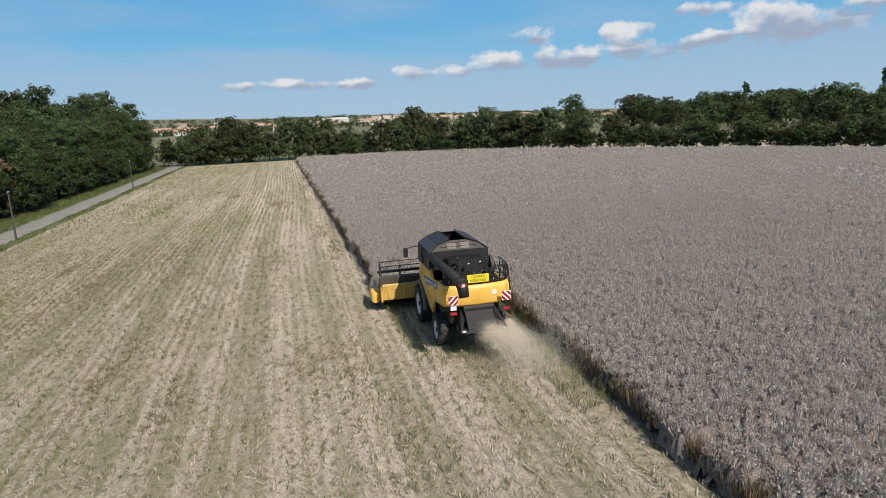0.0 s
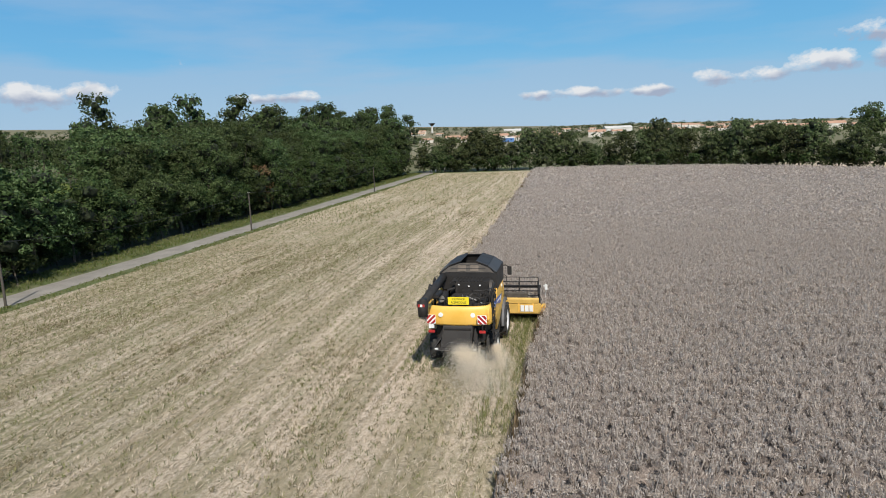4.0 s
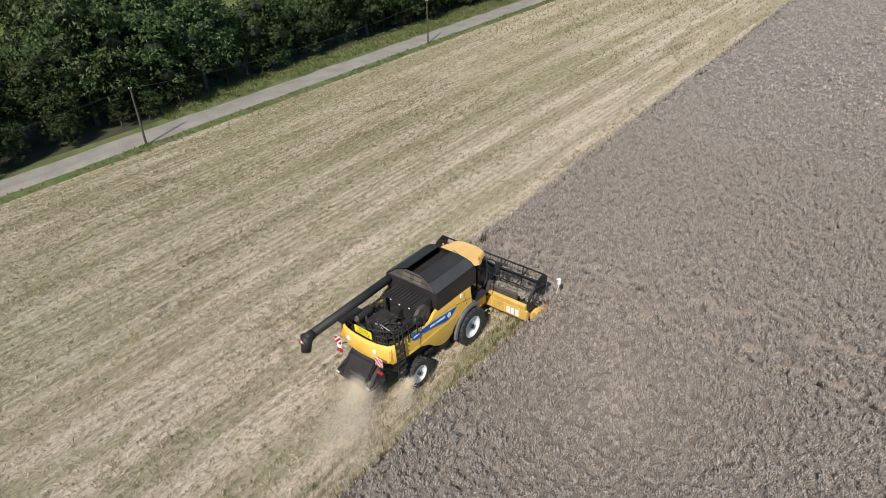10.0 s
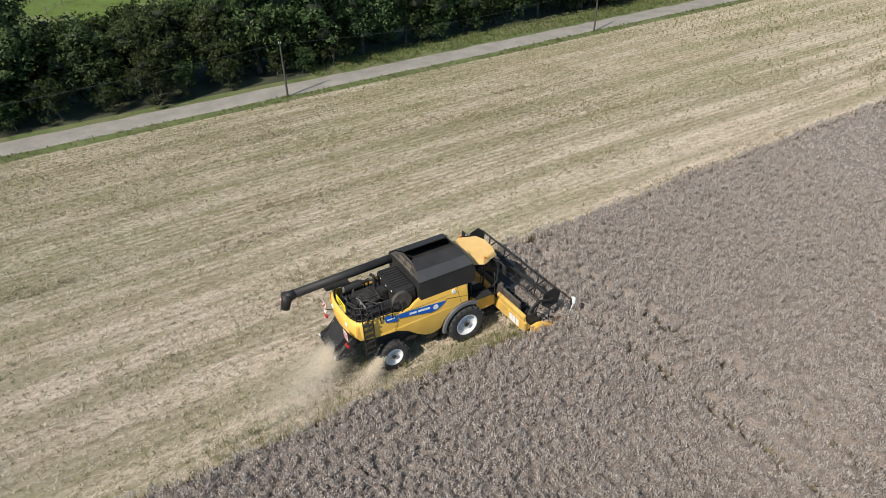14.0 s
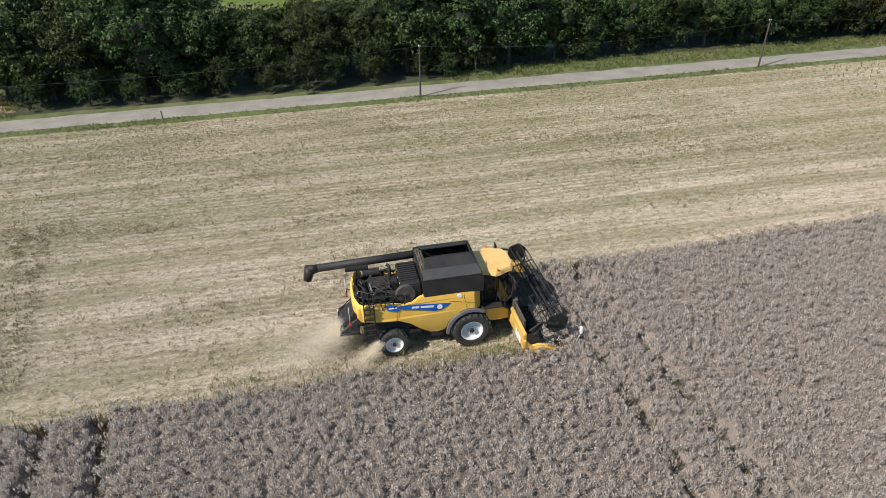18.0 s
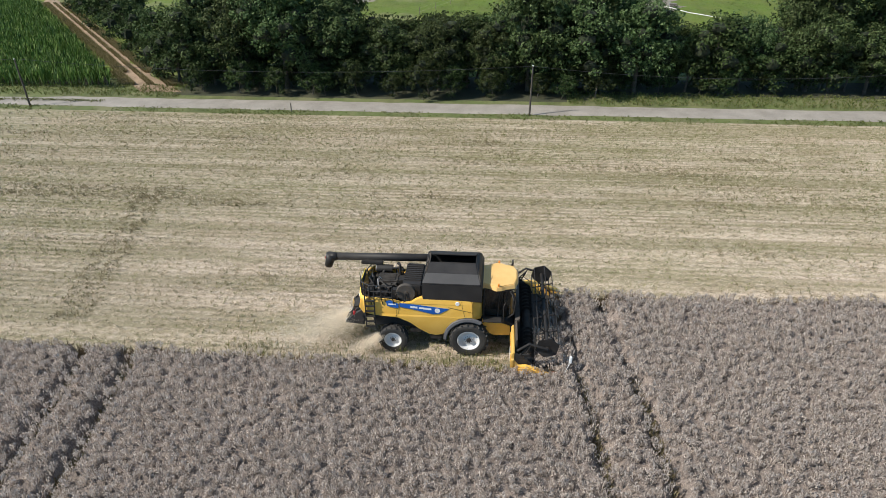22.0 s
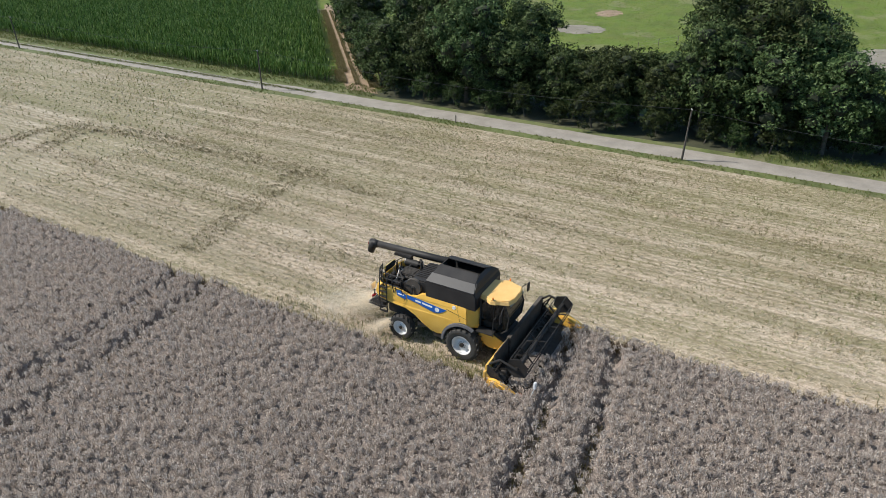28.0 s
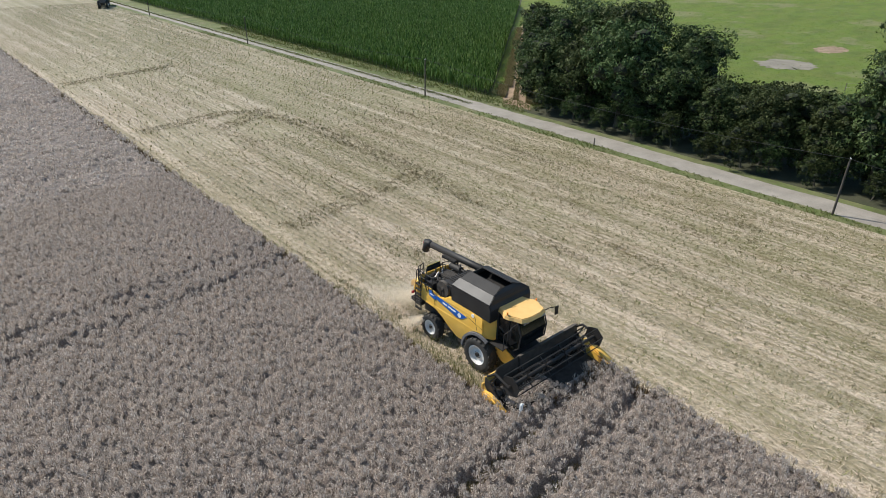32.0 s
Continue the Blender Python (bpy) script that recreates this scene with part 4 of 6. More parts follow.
def tree_parts(name, label, seed, height, radius, trunk_r, low, leaf, mat, clumps, per=60, tall=1.0, category="tree"):
    """A tapered trunk with limbs, and a crown of uneven leaf masses with gaps."""
    rng = np.random.default_rng(seed)
    ob = thing(name, label, category)
    bm = bmesh.new()
    lean = rng.normal(0, 0.25, 2)
    rod(bm, (0, 0, -0.3), (lean[0], lean[1], height * 0.45), trunk_r, trunk_r * 0.6, 9)
    rod(bm, (lean[0], lean[1], height * 0.45), (lean[0] * 1.6, lean[1] * 1.6, height * 0.85), trunk_r * 0.6, trunk_r * 0.12, 7)
    blobs = []
    mid = low + (height - low) * 0.5
    for i in range(clumps):
        a = i * 2.4 + rng.uniform(-0.5, 0.5)
        h = rng.uniform(0, 1) ** 0.8
        z = low + (height - low) * (0.08 + 0.84 * h)
        shape = math.sin(math.pi * (0.18 + 0.66 * h) ** 0.85) ** 0.6
        rr = radius * shape * rng.uniform(0.35, 0.9)
        r = radius * rng.uniform(0.2, 0.46)
        blobs.append((rr * math.cos(a) + lean[0], rr * math.sin(a) + lean[1], z, r, rng.uniform(0.65, 0.95) * tall))
    for i in range(5):                                # a closed, rounded top
        a = i * 2.4
        blobs.append((lean[0] + radius * 0.22 * math.cos(a), lean[1] + radius * 0.22 * math.sin(a), low + (height - low) * (0.74 + 0.035 * i), radius * 0.4, 0.8 * tall))
    for cx, cy, cz, r, _ in blobs[:: max(1, clumps // 9)]:
        z0 = height * rng.uniform(0.2, 0.45)
        rod(bm, (lean[0] * 0.6, lean[1] * 0.6, z0), (cx * 0.8, cy * 0.8, cz), trunk_r * 0.3, trunk_r * 0.06, 5)
    part("trunk", bm, BARK, ob)
    blobs.append((lean[0], lean[1], mid, radius * 0.55, (height - low) / (2.2 * radius)))
    v = leaf_cloud(blobs, per, leaf, rng)
    mesh_object("crown", v, np.arange(len(v)).reshape(-1, 3), mat, ob)
    # added dark lumps that block light and stand in for the crown's inner shade
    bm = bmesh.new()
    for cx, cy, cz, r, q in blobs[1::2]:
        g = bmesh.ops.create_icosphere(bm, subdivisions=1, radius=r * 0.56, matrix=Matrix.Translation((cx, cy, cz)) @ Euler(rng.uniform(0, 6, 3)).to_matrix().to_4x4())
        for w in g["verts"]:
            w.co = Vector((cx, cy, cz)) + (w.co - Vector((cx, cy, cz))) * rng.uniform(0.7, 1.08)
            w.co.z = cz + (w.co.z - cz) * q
    part("inner_crown", bm, CROWN_SHADE, ob)
    return ob


def place(ob, spots, group):
    """Moves the first and copies it to the other spots (x, y, scale, turn)."""
    for i, (x, y, s, a) in enumerate(spots):
        m = Matrix.Translation((x, y, float(hill(x, y)))) @ Euler((0, 0, a)).to_matrix().to_4x4()
        if i == 0:
            first = (m, s)
            continue
        c = copy_thing(ob, m)
        c.scale = (s, s, s * random.uniform(0.9, 1.12))
        c["group"] = group
    ob.matrix_basis = first[0]
    ob.scale = (first[1],) * 3
    ob["group"] = group


def turn():
    return random.uniform(0, 6.28)


def make_trees():
    R = random.Random(5)
    oak = tree_parts("hedge_tree", "broad dark green deciduous tree in the roadside hedge", 1, 12.5, 5.0, 0.32, 0.9, 0.145, TREE_LEAF, 60, 100)
    ash = tree_parts("hedge_tree", "tall dark green deciduous tree by the lane", 2, 13.5, 4.2, 0.28, 1.2, 0.14, TREE_LEAF, 54, 115)
    bush = tree_parts("hedge_bush", "dense mid-green hedgerow bush beside the lane", 3, 5.6, 2.9, 0.12, 0.1, 0.12, BUSH_LEAF, 34, 105, category="bush")
    shrub = tree_parts("hedge_bush", "loose olive-green shrub with bare twigs", 4, 4.2, 2.2, 0.09, 0.1, 0.13, BUSH_LEAF, 26, 100, category="bush")
    over = tree_parts("hedge_tree", "dark green tree leaning over the lane with deep shade beneath", 17, 9.5, 4.0, 0.26, 2.4, 0.14, TREE_LEAF, 50, 105)
    place(over, [(-42.7 - (1.3 if y > 15 else 0.0) + R.uniform(-0.5, 0.4), y + R.uniform(-0.8, 0.8), k * R.uniform(0.9, 1.08), R.uniform(0, 6)) for y, k in ((-33, 0.85), (-28, 1.0), (-22.5, 1.05), (-17, 0.95), (-10.5, 0.78), (-5, 0.74), (0.5, 0.8), (4.5, 1.0), (9.5, 1.05), (14.5, 0.95), (21, 0.55), (27, 0.75), (33, 0.9), (39, 0.8))], "trees along the lane")
    # single hedge along the lane, with taller trees standing in it
    place(oak, [(-46.5, -31, 1.0, 1), (-46.5, -24, 0.98, 4.1), (-47.5, -17, 0.85, 1.7), (-47.0, 5.0, 1.16, 2), (-46.5, 12.0, 0.86, 5.5), (-46, 33, 0.8, 3), (-64, 52, 0.95, 1.2), (-54, 58, 1.0, 3.3), (-47, 42, 0.95, 4), (-45.5, 66, 0.85, 5), (-46, 90, 0.9, 0.5), (-46, 118, 0.95, 1.5), (-51, -27.5, 0.85, 2.6)] + [(-49 + R.uniform(-3, 2.5), y + R.uniform(-2, 2), R.uniform(0.8, 0.98) * (1.15 if y < 62 else 1.0), R.uniform(0, 6)) for y in np.arange(36, 142, 5.5)] + [(-58 + R.uniform(-3, 3), y, R.uniform(0.75, 1.0), R.uniform(0, 6)) for y in np.arange(66, 142, 9.0)], "trees along the lane")
    place(ash, [(-46, 8.5, 1.1, 4.4), (-52, 49, 0.95, 3.8), (-45.5, 53, 0.9, 3), (-46, 78, 0.85, 4), (-46.5, 104, 0.85, 5), (-45.5, 132, 0.9, 2.5), (-46.5, -28, 0.88, 5.2), (-44, 46, 0.85, 1.9), (-44, 143, 0.9, 0.3)], "trees along the lane")
    place(bush, [(-43.6 - (1.2 if 12 < y < 60 else 0.0) + R.uniform(-0.9, 0.9), y + R.uniform(-0.8, 0.8), R.uniform(0.85, 1.4), R.uniform(0, 6)) for y in list(np.arange(-35, 30, 4.6)) + list(np.arange(30, 142, 2.5))] + [(-46.2 + R.uniform(-0.6, 0.6), y, R.uniform(0.9, 1.25), R.uniform(0, 6)) for y in np.arange(-33, 32, 2.6)] + [(-40.4 + R.uniform(-0.3, 0.3) - (2.4 if y > 12 else 0.0), y + R.uniform(-1, 1), R.uniform(0.4, 0.75), R.uniform(0, 6)) for y in np.arange(-30, 27, 3.4)] + [(-43.5 - 3.1 * i, -34.2 - 2.67 * i + R.uniform(-0.6, 0.6), R.uniform(0.9, 1.5), R.uniform(0, 6)) for i in range(15)], "bushes along the lane")
    place(shrub, [(-42.6 - (1.5 if 12 < y < 60 else 0.0) + R.uniform(-0.7, 0.4), y + R.uniform(-1.5, 1.5), R.uniform(0.6, 1.1), R.uniform(0, 6)) for y in np.arange(-30, 140, 4.4)], "bushes along the lane")

    # the wood beyond, and trees round the meadow
    wood_a = tree_parts("woodland_tree", "dark green deciduous tree standing in the wood", 6, 15.0, 5.2, 0.3, 2.0, 0.29, TREE_LEAF, 36, 14)
    wood_b = tree_parts("woodland_tree", "tall mid-green tree rising from the wood", 7, 18.5, 4.2, 0.3, 3.0, 0.28, TREE_LEAF, 36, 18, 1.15)
    spots_a, spots_b = [], []
    for i in range(900):
        x, y = R.uniform(-280, -53), R.uniform(50, 230)
        if (x > -56 and y < 60) or (44.5 < math.degrees(math.atan2(12 - x, y + 27)) < 66 and math.hypot(x - 12, y + 27) < 228) or (y > 150 and x > -60):
            continue
        if all((x - a) ** 2 + (y - b) ** 2 > 36 for a, b, *_ in spots_a + spots_b):
            tall = 1.08 if y > 82 and x > -105 else 0.85
            (spots_b if R.random() < (0.65 if tall > 1 else 0.25) else spots_a).append((x, y, R.uniform(0.8, 1.08) * tall, R.uniform(0, 6)))
    for i in range(190):
        x, y = R.uniform(-480, -190), R.uniform(20, 420)
        if all((x - a) ** 2 + (y - b) ** 2 > 130 for a, b, *_ in spots_a + spots_b) and noise.noise((x * 0.012, y * 0.012, 3)) > -0.2 and (x < -230 or y > 150):
            spots_a.append((x, y, R.uniform(0.7, 1.15), R.uniform(0, 6)))
    spots_a.sort(key=lambda p: math.hypot(p[0], p[1] + 20))
    spots_b.sort(key=lambda p: math.hypot(p[0], p[1] + 20))
    spots_a, spots_b = spots_a[:170], spots_b[:120]
    place(wood_a, spots_a, "trees of the wood")
    place(wood_b, spots_b, "trees of the wood")

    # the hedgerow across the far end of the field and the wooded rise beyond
    far_a = tree_parts("hedgerow_tree", "rounded olive-green tree in the hedgerow closing the field", 8, 11.5, 4.4, 0.25, 0.5, 0.26, HAZY_OLIVE_LEAF, 36, 32)
    far_b = tree_parts("hedgerow_tree", "bushy dark green tree at the field's end", 9, 9.0, 3.9, 0.2, 0.2, 0.25, HAZY_OLIVE_LEAF, 32, 34)
    line = [(-40, 148), (-8, 146), (12, 145), (45, 131), (62, 114), (84, 91), (98, 66), (109, 22), (117, -60)]
    a_spots, b_spots, low_spots = [], [], []
    low = tree_parts("hedgerow_bush", "low dark green bush at the foot of the hedgerow", 15, 4.0, 2.4, 0.1, 0.1, 0.25, BUSH_LEAF, 14, 36, category="bush")
    for (xa, ya), (xb, yb) in zip(line, line[1:]):
        n = max(2, int(math.hypot(xb - xa, yb - ya) / 2.4))
        for i in range(n):
            t = (i + R.random() * 0.6) / n
            x, y = xa + (xb - xa) * t + R.uniform(-1, 2), ya + (yb - ya) * t + R.uniform(-0.5, 2.5)
            gap = -13 < x < -9 or 17 < x < 20.5
            if gap and y > 120:
                continue
            (a_spots if R.random() < 0.4 else b_spots).append((x, y, R.uniform(0.55, 1.05) * (0.72 if x > 55 else 1.08), R.uniform(0, 6)))
    for (xa, ya), (xb, yb) in zip(line, line[1:]):
        n = int(math.hypot(xb - xa, yb - ya) / 2.2)
        for i in range(n):
            t = (i + R.random()) / n
            x = xa + (xb - xa) * t
            low_spots.append((x, ya + (yb - ya) * t - 0.6, R.uniform(0.7, 1.15), R.uniform(0, 6)))
    place(low, low_spots, "trees closing the field")
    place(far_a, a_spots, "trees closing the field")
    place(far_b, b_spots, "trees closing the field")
    wide = tree_parts("rise_tree", "dark rounded tree on the wooded rise", 10, 13.0, 6.0, 0.3, 0.5, 0.36, TREE_LEAF, 26, 16)
    poplar = tree_parts("poplar", "slim pointed poplar standing above the wood", 12, 17.0, 1.6, 0.25, 1.0, 0.4, TREE_LEAF, 30, 60, 1.5)
    spots = []
    for i in range(420):
        x = R.uniform(60, 420)
        y = R.uniform(70, 330)
        edge = np.interp(x, [60, 100, 130, 420], [150, 100, 60, 20])
        if y > edge and y - 160 < (x - 60) * 0.9 and all((x - a) ** 2 + (y - b) ** 2 > 70 for a, b, *_ in spots):
            spots.append((x, y, R.uniform(0.6, 0.95) * (1 + 0.0009 * math.hypot(x - 100, y - 100)), R.uniform(0, 6)))
    place(wide, spots, "trees on the rise")
    place(poplar, [(140, 160, 0.95, 0), (185, 150, 1.05, 1), (-300, 255, 1.25, 2), (200, 140, 1.0, 3)], "poplars")
    pale = tree_parts("silver_tree", "silvery-leaved willow among the dark wood", 13, 13.0, 4.0, 0.25, 2.0, 0.4, PALE_LEAF, 34, 26)
    place(pale, [(-112, 130, 1.1, 0), (-104, 133, 0.9, 1), (-62, 152, 0.7, 2)], "pale trees")
    rust = tree_parts("withered_tree", "half-dead tree with rust-brown leaves", 14, 8.0, 2.6, 0.16, 1.0, 0.3, RUST_LEAF, 26, 40)
    place(rust, [(-43.6, 60, 0.9, 0), (-49, 88, 0.8, 1)], "withered trees")


make_trees()


# ---- distance: woods, village, horizon ----
def far_woods():
    """Bands of woodland too far off to tell trees apart."""
    rng = np.random.default_rng(31)
    bands = [(-260, 60, 610, 680, 5.0, 130), (60, 460, 590, 660, 5.0, 120), (-120, 300, 330, 420, 4.5, 60), (-200, 520, 640, 900, 4.5, 420), (-900, 900, 1000, 1300, 6.0, 420), (-1500, 900, 1900, 2100, 9.0, 420), (-2600, -500, 900, 1700, 9.0, 380), (-900, 1600, 1300, 1420, 7.0, 130), (-900, -300, 250, 700, 7.0, 260)]
    blobs = []
    for x0, x1, y0, y1, r, n in bands:
        for i in range(n):
            x, y = rng.uniform(x0, x1), rng.uniform(y0, y1)
            s = r * rng.uniform(0.6, 1.15)
            blobs.append((x, y, float(hill(x, y)) + s * 0.3, s, 0.75))
    v = leaf_cloud(blobs, 2.0, 0.95, rng)
    tagged(mesh_object("distant_woods", v, np.arange(len(v)).reshape(-1, 3), TREE_LEAF), "bands of dark woodland and hedges on the horizon", "woods", kind="stuff")


far_woods()


def house(w, d, h, roof_h, mat, roof_mat, label, name="house"):
    ob = thing(name, label, "house", "houses of the village")
    part("wall", box(bmesh.new(), (0, 0, h / 2), (w, d, h)), mat, ob)
    bm = bmesh.new()
    a, b = d / 2 + 0.4, w / 2 + 0.4
    f = [(-b, -a, h), (-b, a, h), (-b, 0, h + roof_h), (b, -a, h), (b, a, h), (b, 0, h + roof_h)]
    vs = [bm.verts.new(p) for p in f]
    for q in ((0, 2, 1), (3, 4, 5), (0, 3, 5, 2), (1, 2, 5, 4), (0, 1, 4, 3)):
        bm.faces.new([vs[i] for i in q])
    part("roof", bm, roof_mat, ob)
    bm = bmesh.new()
    part("chimney", box(bm, (w * 0.3, 0.3, h + roof_h * 0.9), (0.6, 0.6, 1.2)), mat, ob)
    for x in (-w * 0.3, w * 0.25):
        part("window", box(bmesh.new(), (x, -d / 2 - 0.02, h * 0.55), (1.3, 0.12, 1.3)), PANE, ob)
    part("door", box(bmesh.new(), (0, -d / 2 - 0.02, 1.05), (1.0, 0.12, 2.1)), PANE, ob)
    return ob


def village():
    R = random.Random(9)
    kinds = [house(13, 9, 3.4, 2.2, PLASTER, ROOFTILE, "low cream-plastered house with an orange tile roof"), house(17, 9, 5.2, 2.4, PLASTER, ROOFTILE, "two-storey pale house with a tiled roof"), house(11, 8, 3.0, 2.0, CONCRETE, ROOFTILE, "small white bungalow with a tiled roof")]
    spots = []
    while len(spots) < 66:
        x, y = R.uniform(-170, 420), R.uniform(640, 860)
        if R.random() < 0.35:
            x, y = R.uniform(-520, 380), R.uniform(1000, 1350)
        if all((x - a) ** 2 + (y - b) ** 2 > 300 for a, b in spots):
            spots.append((x, y))
    for i, (x, y) in enumerate(spots):
        m = Matrix.Translation((x, y, float(hill(x, y)))) @ Euler((0, 0, R.uniform(-0.5, 0.5))).to_matrix().to_4x4()
        if i < 3:
            kinds[i].matrix_basis = m
        else:
            copy_thing(kinds[R.randrange(3)], m)
    shed = house(11, 7, 3.6, 1.2, SHED, CONCRETE, "small blue-clad farm shed with a pale roof", "farm_shed")
    shed.matrix_basis = pose(-62, 590, 0, 0, 0, 8)
    barn = house(40, 18, 6, 3, CONCRETE, CONCRETE, "large pale farm hangar on the horizon", "farm_hangar")
    barn.matrix_basis = pose(-150, 1500, float(hill(-150, 1500)), 0, 0, 5)
    copy_thing(barn, pose(-470, 1300, float(hill(-470, 1300)), 0, 0, -10))
    copy_thing(barn, pose(60, 1000, float(hill(60, 1000)), 0, 0, 12))
    tower = thing("water_tower", "pale concrete water tower on the skyline", "water tower")
    x, y = -330, 1450
    tower.matrix_basis = pose(x, y, float(hill(x, y)))
    part("shaft", rod(bmesh.new(), (0, 0, 0), (0, 0, 16), 2.6, 2.0, 16), CONCRETE, tower)
    part("tank", rod(bmesh.new(), (0, 0, 16), (0, 0, 22), 2.4, 8.0, 20), GREASE, tower)


village()


# ---- the combine harvester ----
def tyre_mesh(r, w):
    bm = bmesh.new()
    h = w / 2
    lathe(bm, [(r * 0.56, -h * 0.86), (r * 0.66, -h * 0.98), (r * 0.82, -h * 1.02), (r * 0.92, -h * 0.95), (r * 0.955, -h * 0.8), (r * 0.965, 0), (r * 0.955, h * 0.8), (r * 0.92, h * 0.95), (r * 0.82, h * 1.02), (r * 0.66, h * 0.98), (r * 0.56, h * 0.86)], 40)
    return bm


def rim_mesh(r, w):
    bm = bmesh.new()
    h = w / 2
    lathe(bm, [(r * 0.58, h * 0.9), (r * 0.55, h * 0.93), (r * 0.53, h * 0.78), (r * 0.46, h * 0.42), (r * 0.24, h * 0.5), (r * 0.22, h * 0.56), (0.001, h * 0.56)], 32)
    lathe(bm, [(r * 0.58, -h * 0.9), (r * 0.5, -h * 0.7), (r * 0.3, -h * 0.3), (0.001, -h * 0.3)], 32)
    return bm


def wheel(name, x, y, r, w, lugs, parent):
    s = 1 if x > 0 else -1
    hub = part(name, rod(bmesh.new(), (-0.25, 0, 0), (w * 0.42, 0, 0), r * 0.14, r * 0.12, 16), GREASE, parent, "dusty black-hubbed field wheel")
    hub.matrix_basis = Matrix.Translation((x, y, r)) @ Matrix.Rotation(0 if s > 0 else math.pi, 4, "Z")
    part("tyre", tyre_mesh(r, w), RUBBER, hub, "black rubber tyre with chevron lugs")
    h, first = w / 2, None
    for i in range(lugs):                              # chevron lugs
        for side in (-1, 1):
            a = (i + (0.5 if side > 0 else 0)) * 2 * math.pi / lugs
            m = Matrix.Rotation(a, 4, "X") @ Matrix.Translation((side * h * 0.5, 0, r * 0.965)) @ Matrix.Rotation(side * 0.62, 4, "Z")
            if first is None:
                first = part("tread_lug", box(bmesh.new(), (0, 0, 0), (h * 1.15, r * 0.055, r * 0.075)), RUBBER, hub)
                lug = first
            else:
                lug = new("tread_lug", first.data)
                lug.parent = hub
            lug.matrix_basis = m
    part("rim", rim_mesh(r, w), RIM, hub, "pale grey steel rim", True)
    for i in range(10):
        a = i * math.pi / 5
        y, z = r * 0.19 * math.cos(a), r * 0.19 * math.sin(a)
        part("wheel_nut", rod(bmesh.new(), (w * 0.22, y, z), (w * 0.3, y, z), 0.022, seg=6), GREASE, hub)


def sheet(bm, quads, thick):
    """Plates of some thickness from four corners each."""
    for q in quads:
        f = bm.faces.new([bm.verts.new(p) for p in q])
        f.normal_update()
        n = f.normal.copy()
        g = bmesh.ops.extrude_face_region(bm, geom=[f])
        bmesh.ops.translate(bm, vec=n * thick, verts=[v for v in g["geom"] if isinstance(v, bmesh.types.BMVert)])
    return bm


def text_part(name, words, size, mat, parent, m, label=""):
    cu = bpy.data.curves.new(name, "FONT")
    cu.body, cu.size, cu.align_x, cu.align_y, cu.extrude = words, size, "CENTER", "CENTER", 0.002
    tmp = bpy.data.objects.new(name, cu)
    scene.collection.objects.link(tmp)
    bpy.context.view_layer.update()
    me = bpy.data.meshes.new_from_object(tmp.evaluated_get(bpy.context.evaluated_depsgraph_get()))
    bpy.data.objects.remove(tmp)
    me.materials.clear()
    me.materials.append(mat)
    ob = new(name, me)
    ob.parent, ob.matrix_basis = parent, m
    return tagged(ob, label) if label else ob


def bulge(bm, s, lo=1.0, hi=3.5):
    """Cuts the sheet in bands and bows it outward, as the pressed panel is."""
    for z in np.arange(1.3, 3.5, 0.2):
        bmesh.ops.bisect_plane(bm, geom=bm.verts[:] + bm.edges[:] + bm.faces[:], plane_co=(0, 0, z), plane_no=(0, 0, 1))
    for v in bm.verts:
        v.co.x -= s * (0.13 * ((v.co.z - 2.45) / 1.0) ** 2 * (0.7 if v.co.z < 2.45 else 1.0) + 0.05 * max(0, -4.2 - v.co.y))
    return bm


def side_profile():
    arch = [(0.95 * 1.22 * math.cos(radians(a)), 0.95 + 1.22 * math.sin(radians(a))) for a in (82, 98, 115, 135, 155, 172)]
    return [(-5.2, 2.95), (-5.05, 3.08), (-4.2, 3.06), (-3.55, 3.0), (-3.15, 2.92), (-2.75, 2.97), (-2.45, 3.18), (-2.2, 3.26), (0.08, 3.14), (0.16, 3.06), (0.2, 2.2)] + arch + [(-1.35, 0.98), (-1.6, 0.9), (-1.95, 0.98), (-2.4, 1.3), (-2.85, 1.72), (-3.4, 2.0), (-4.6, 2.1), (-5.1, 2.2), (-5.28, 2.5)]


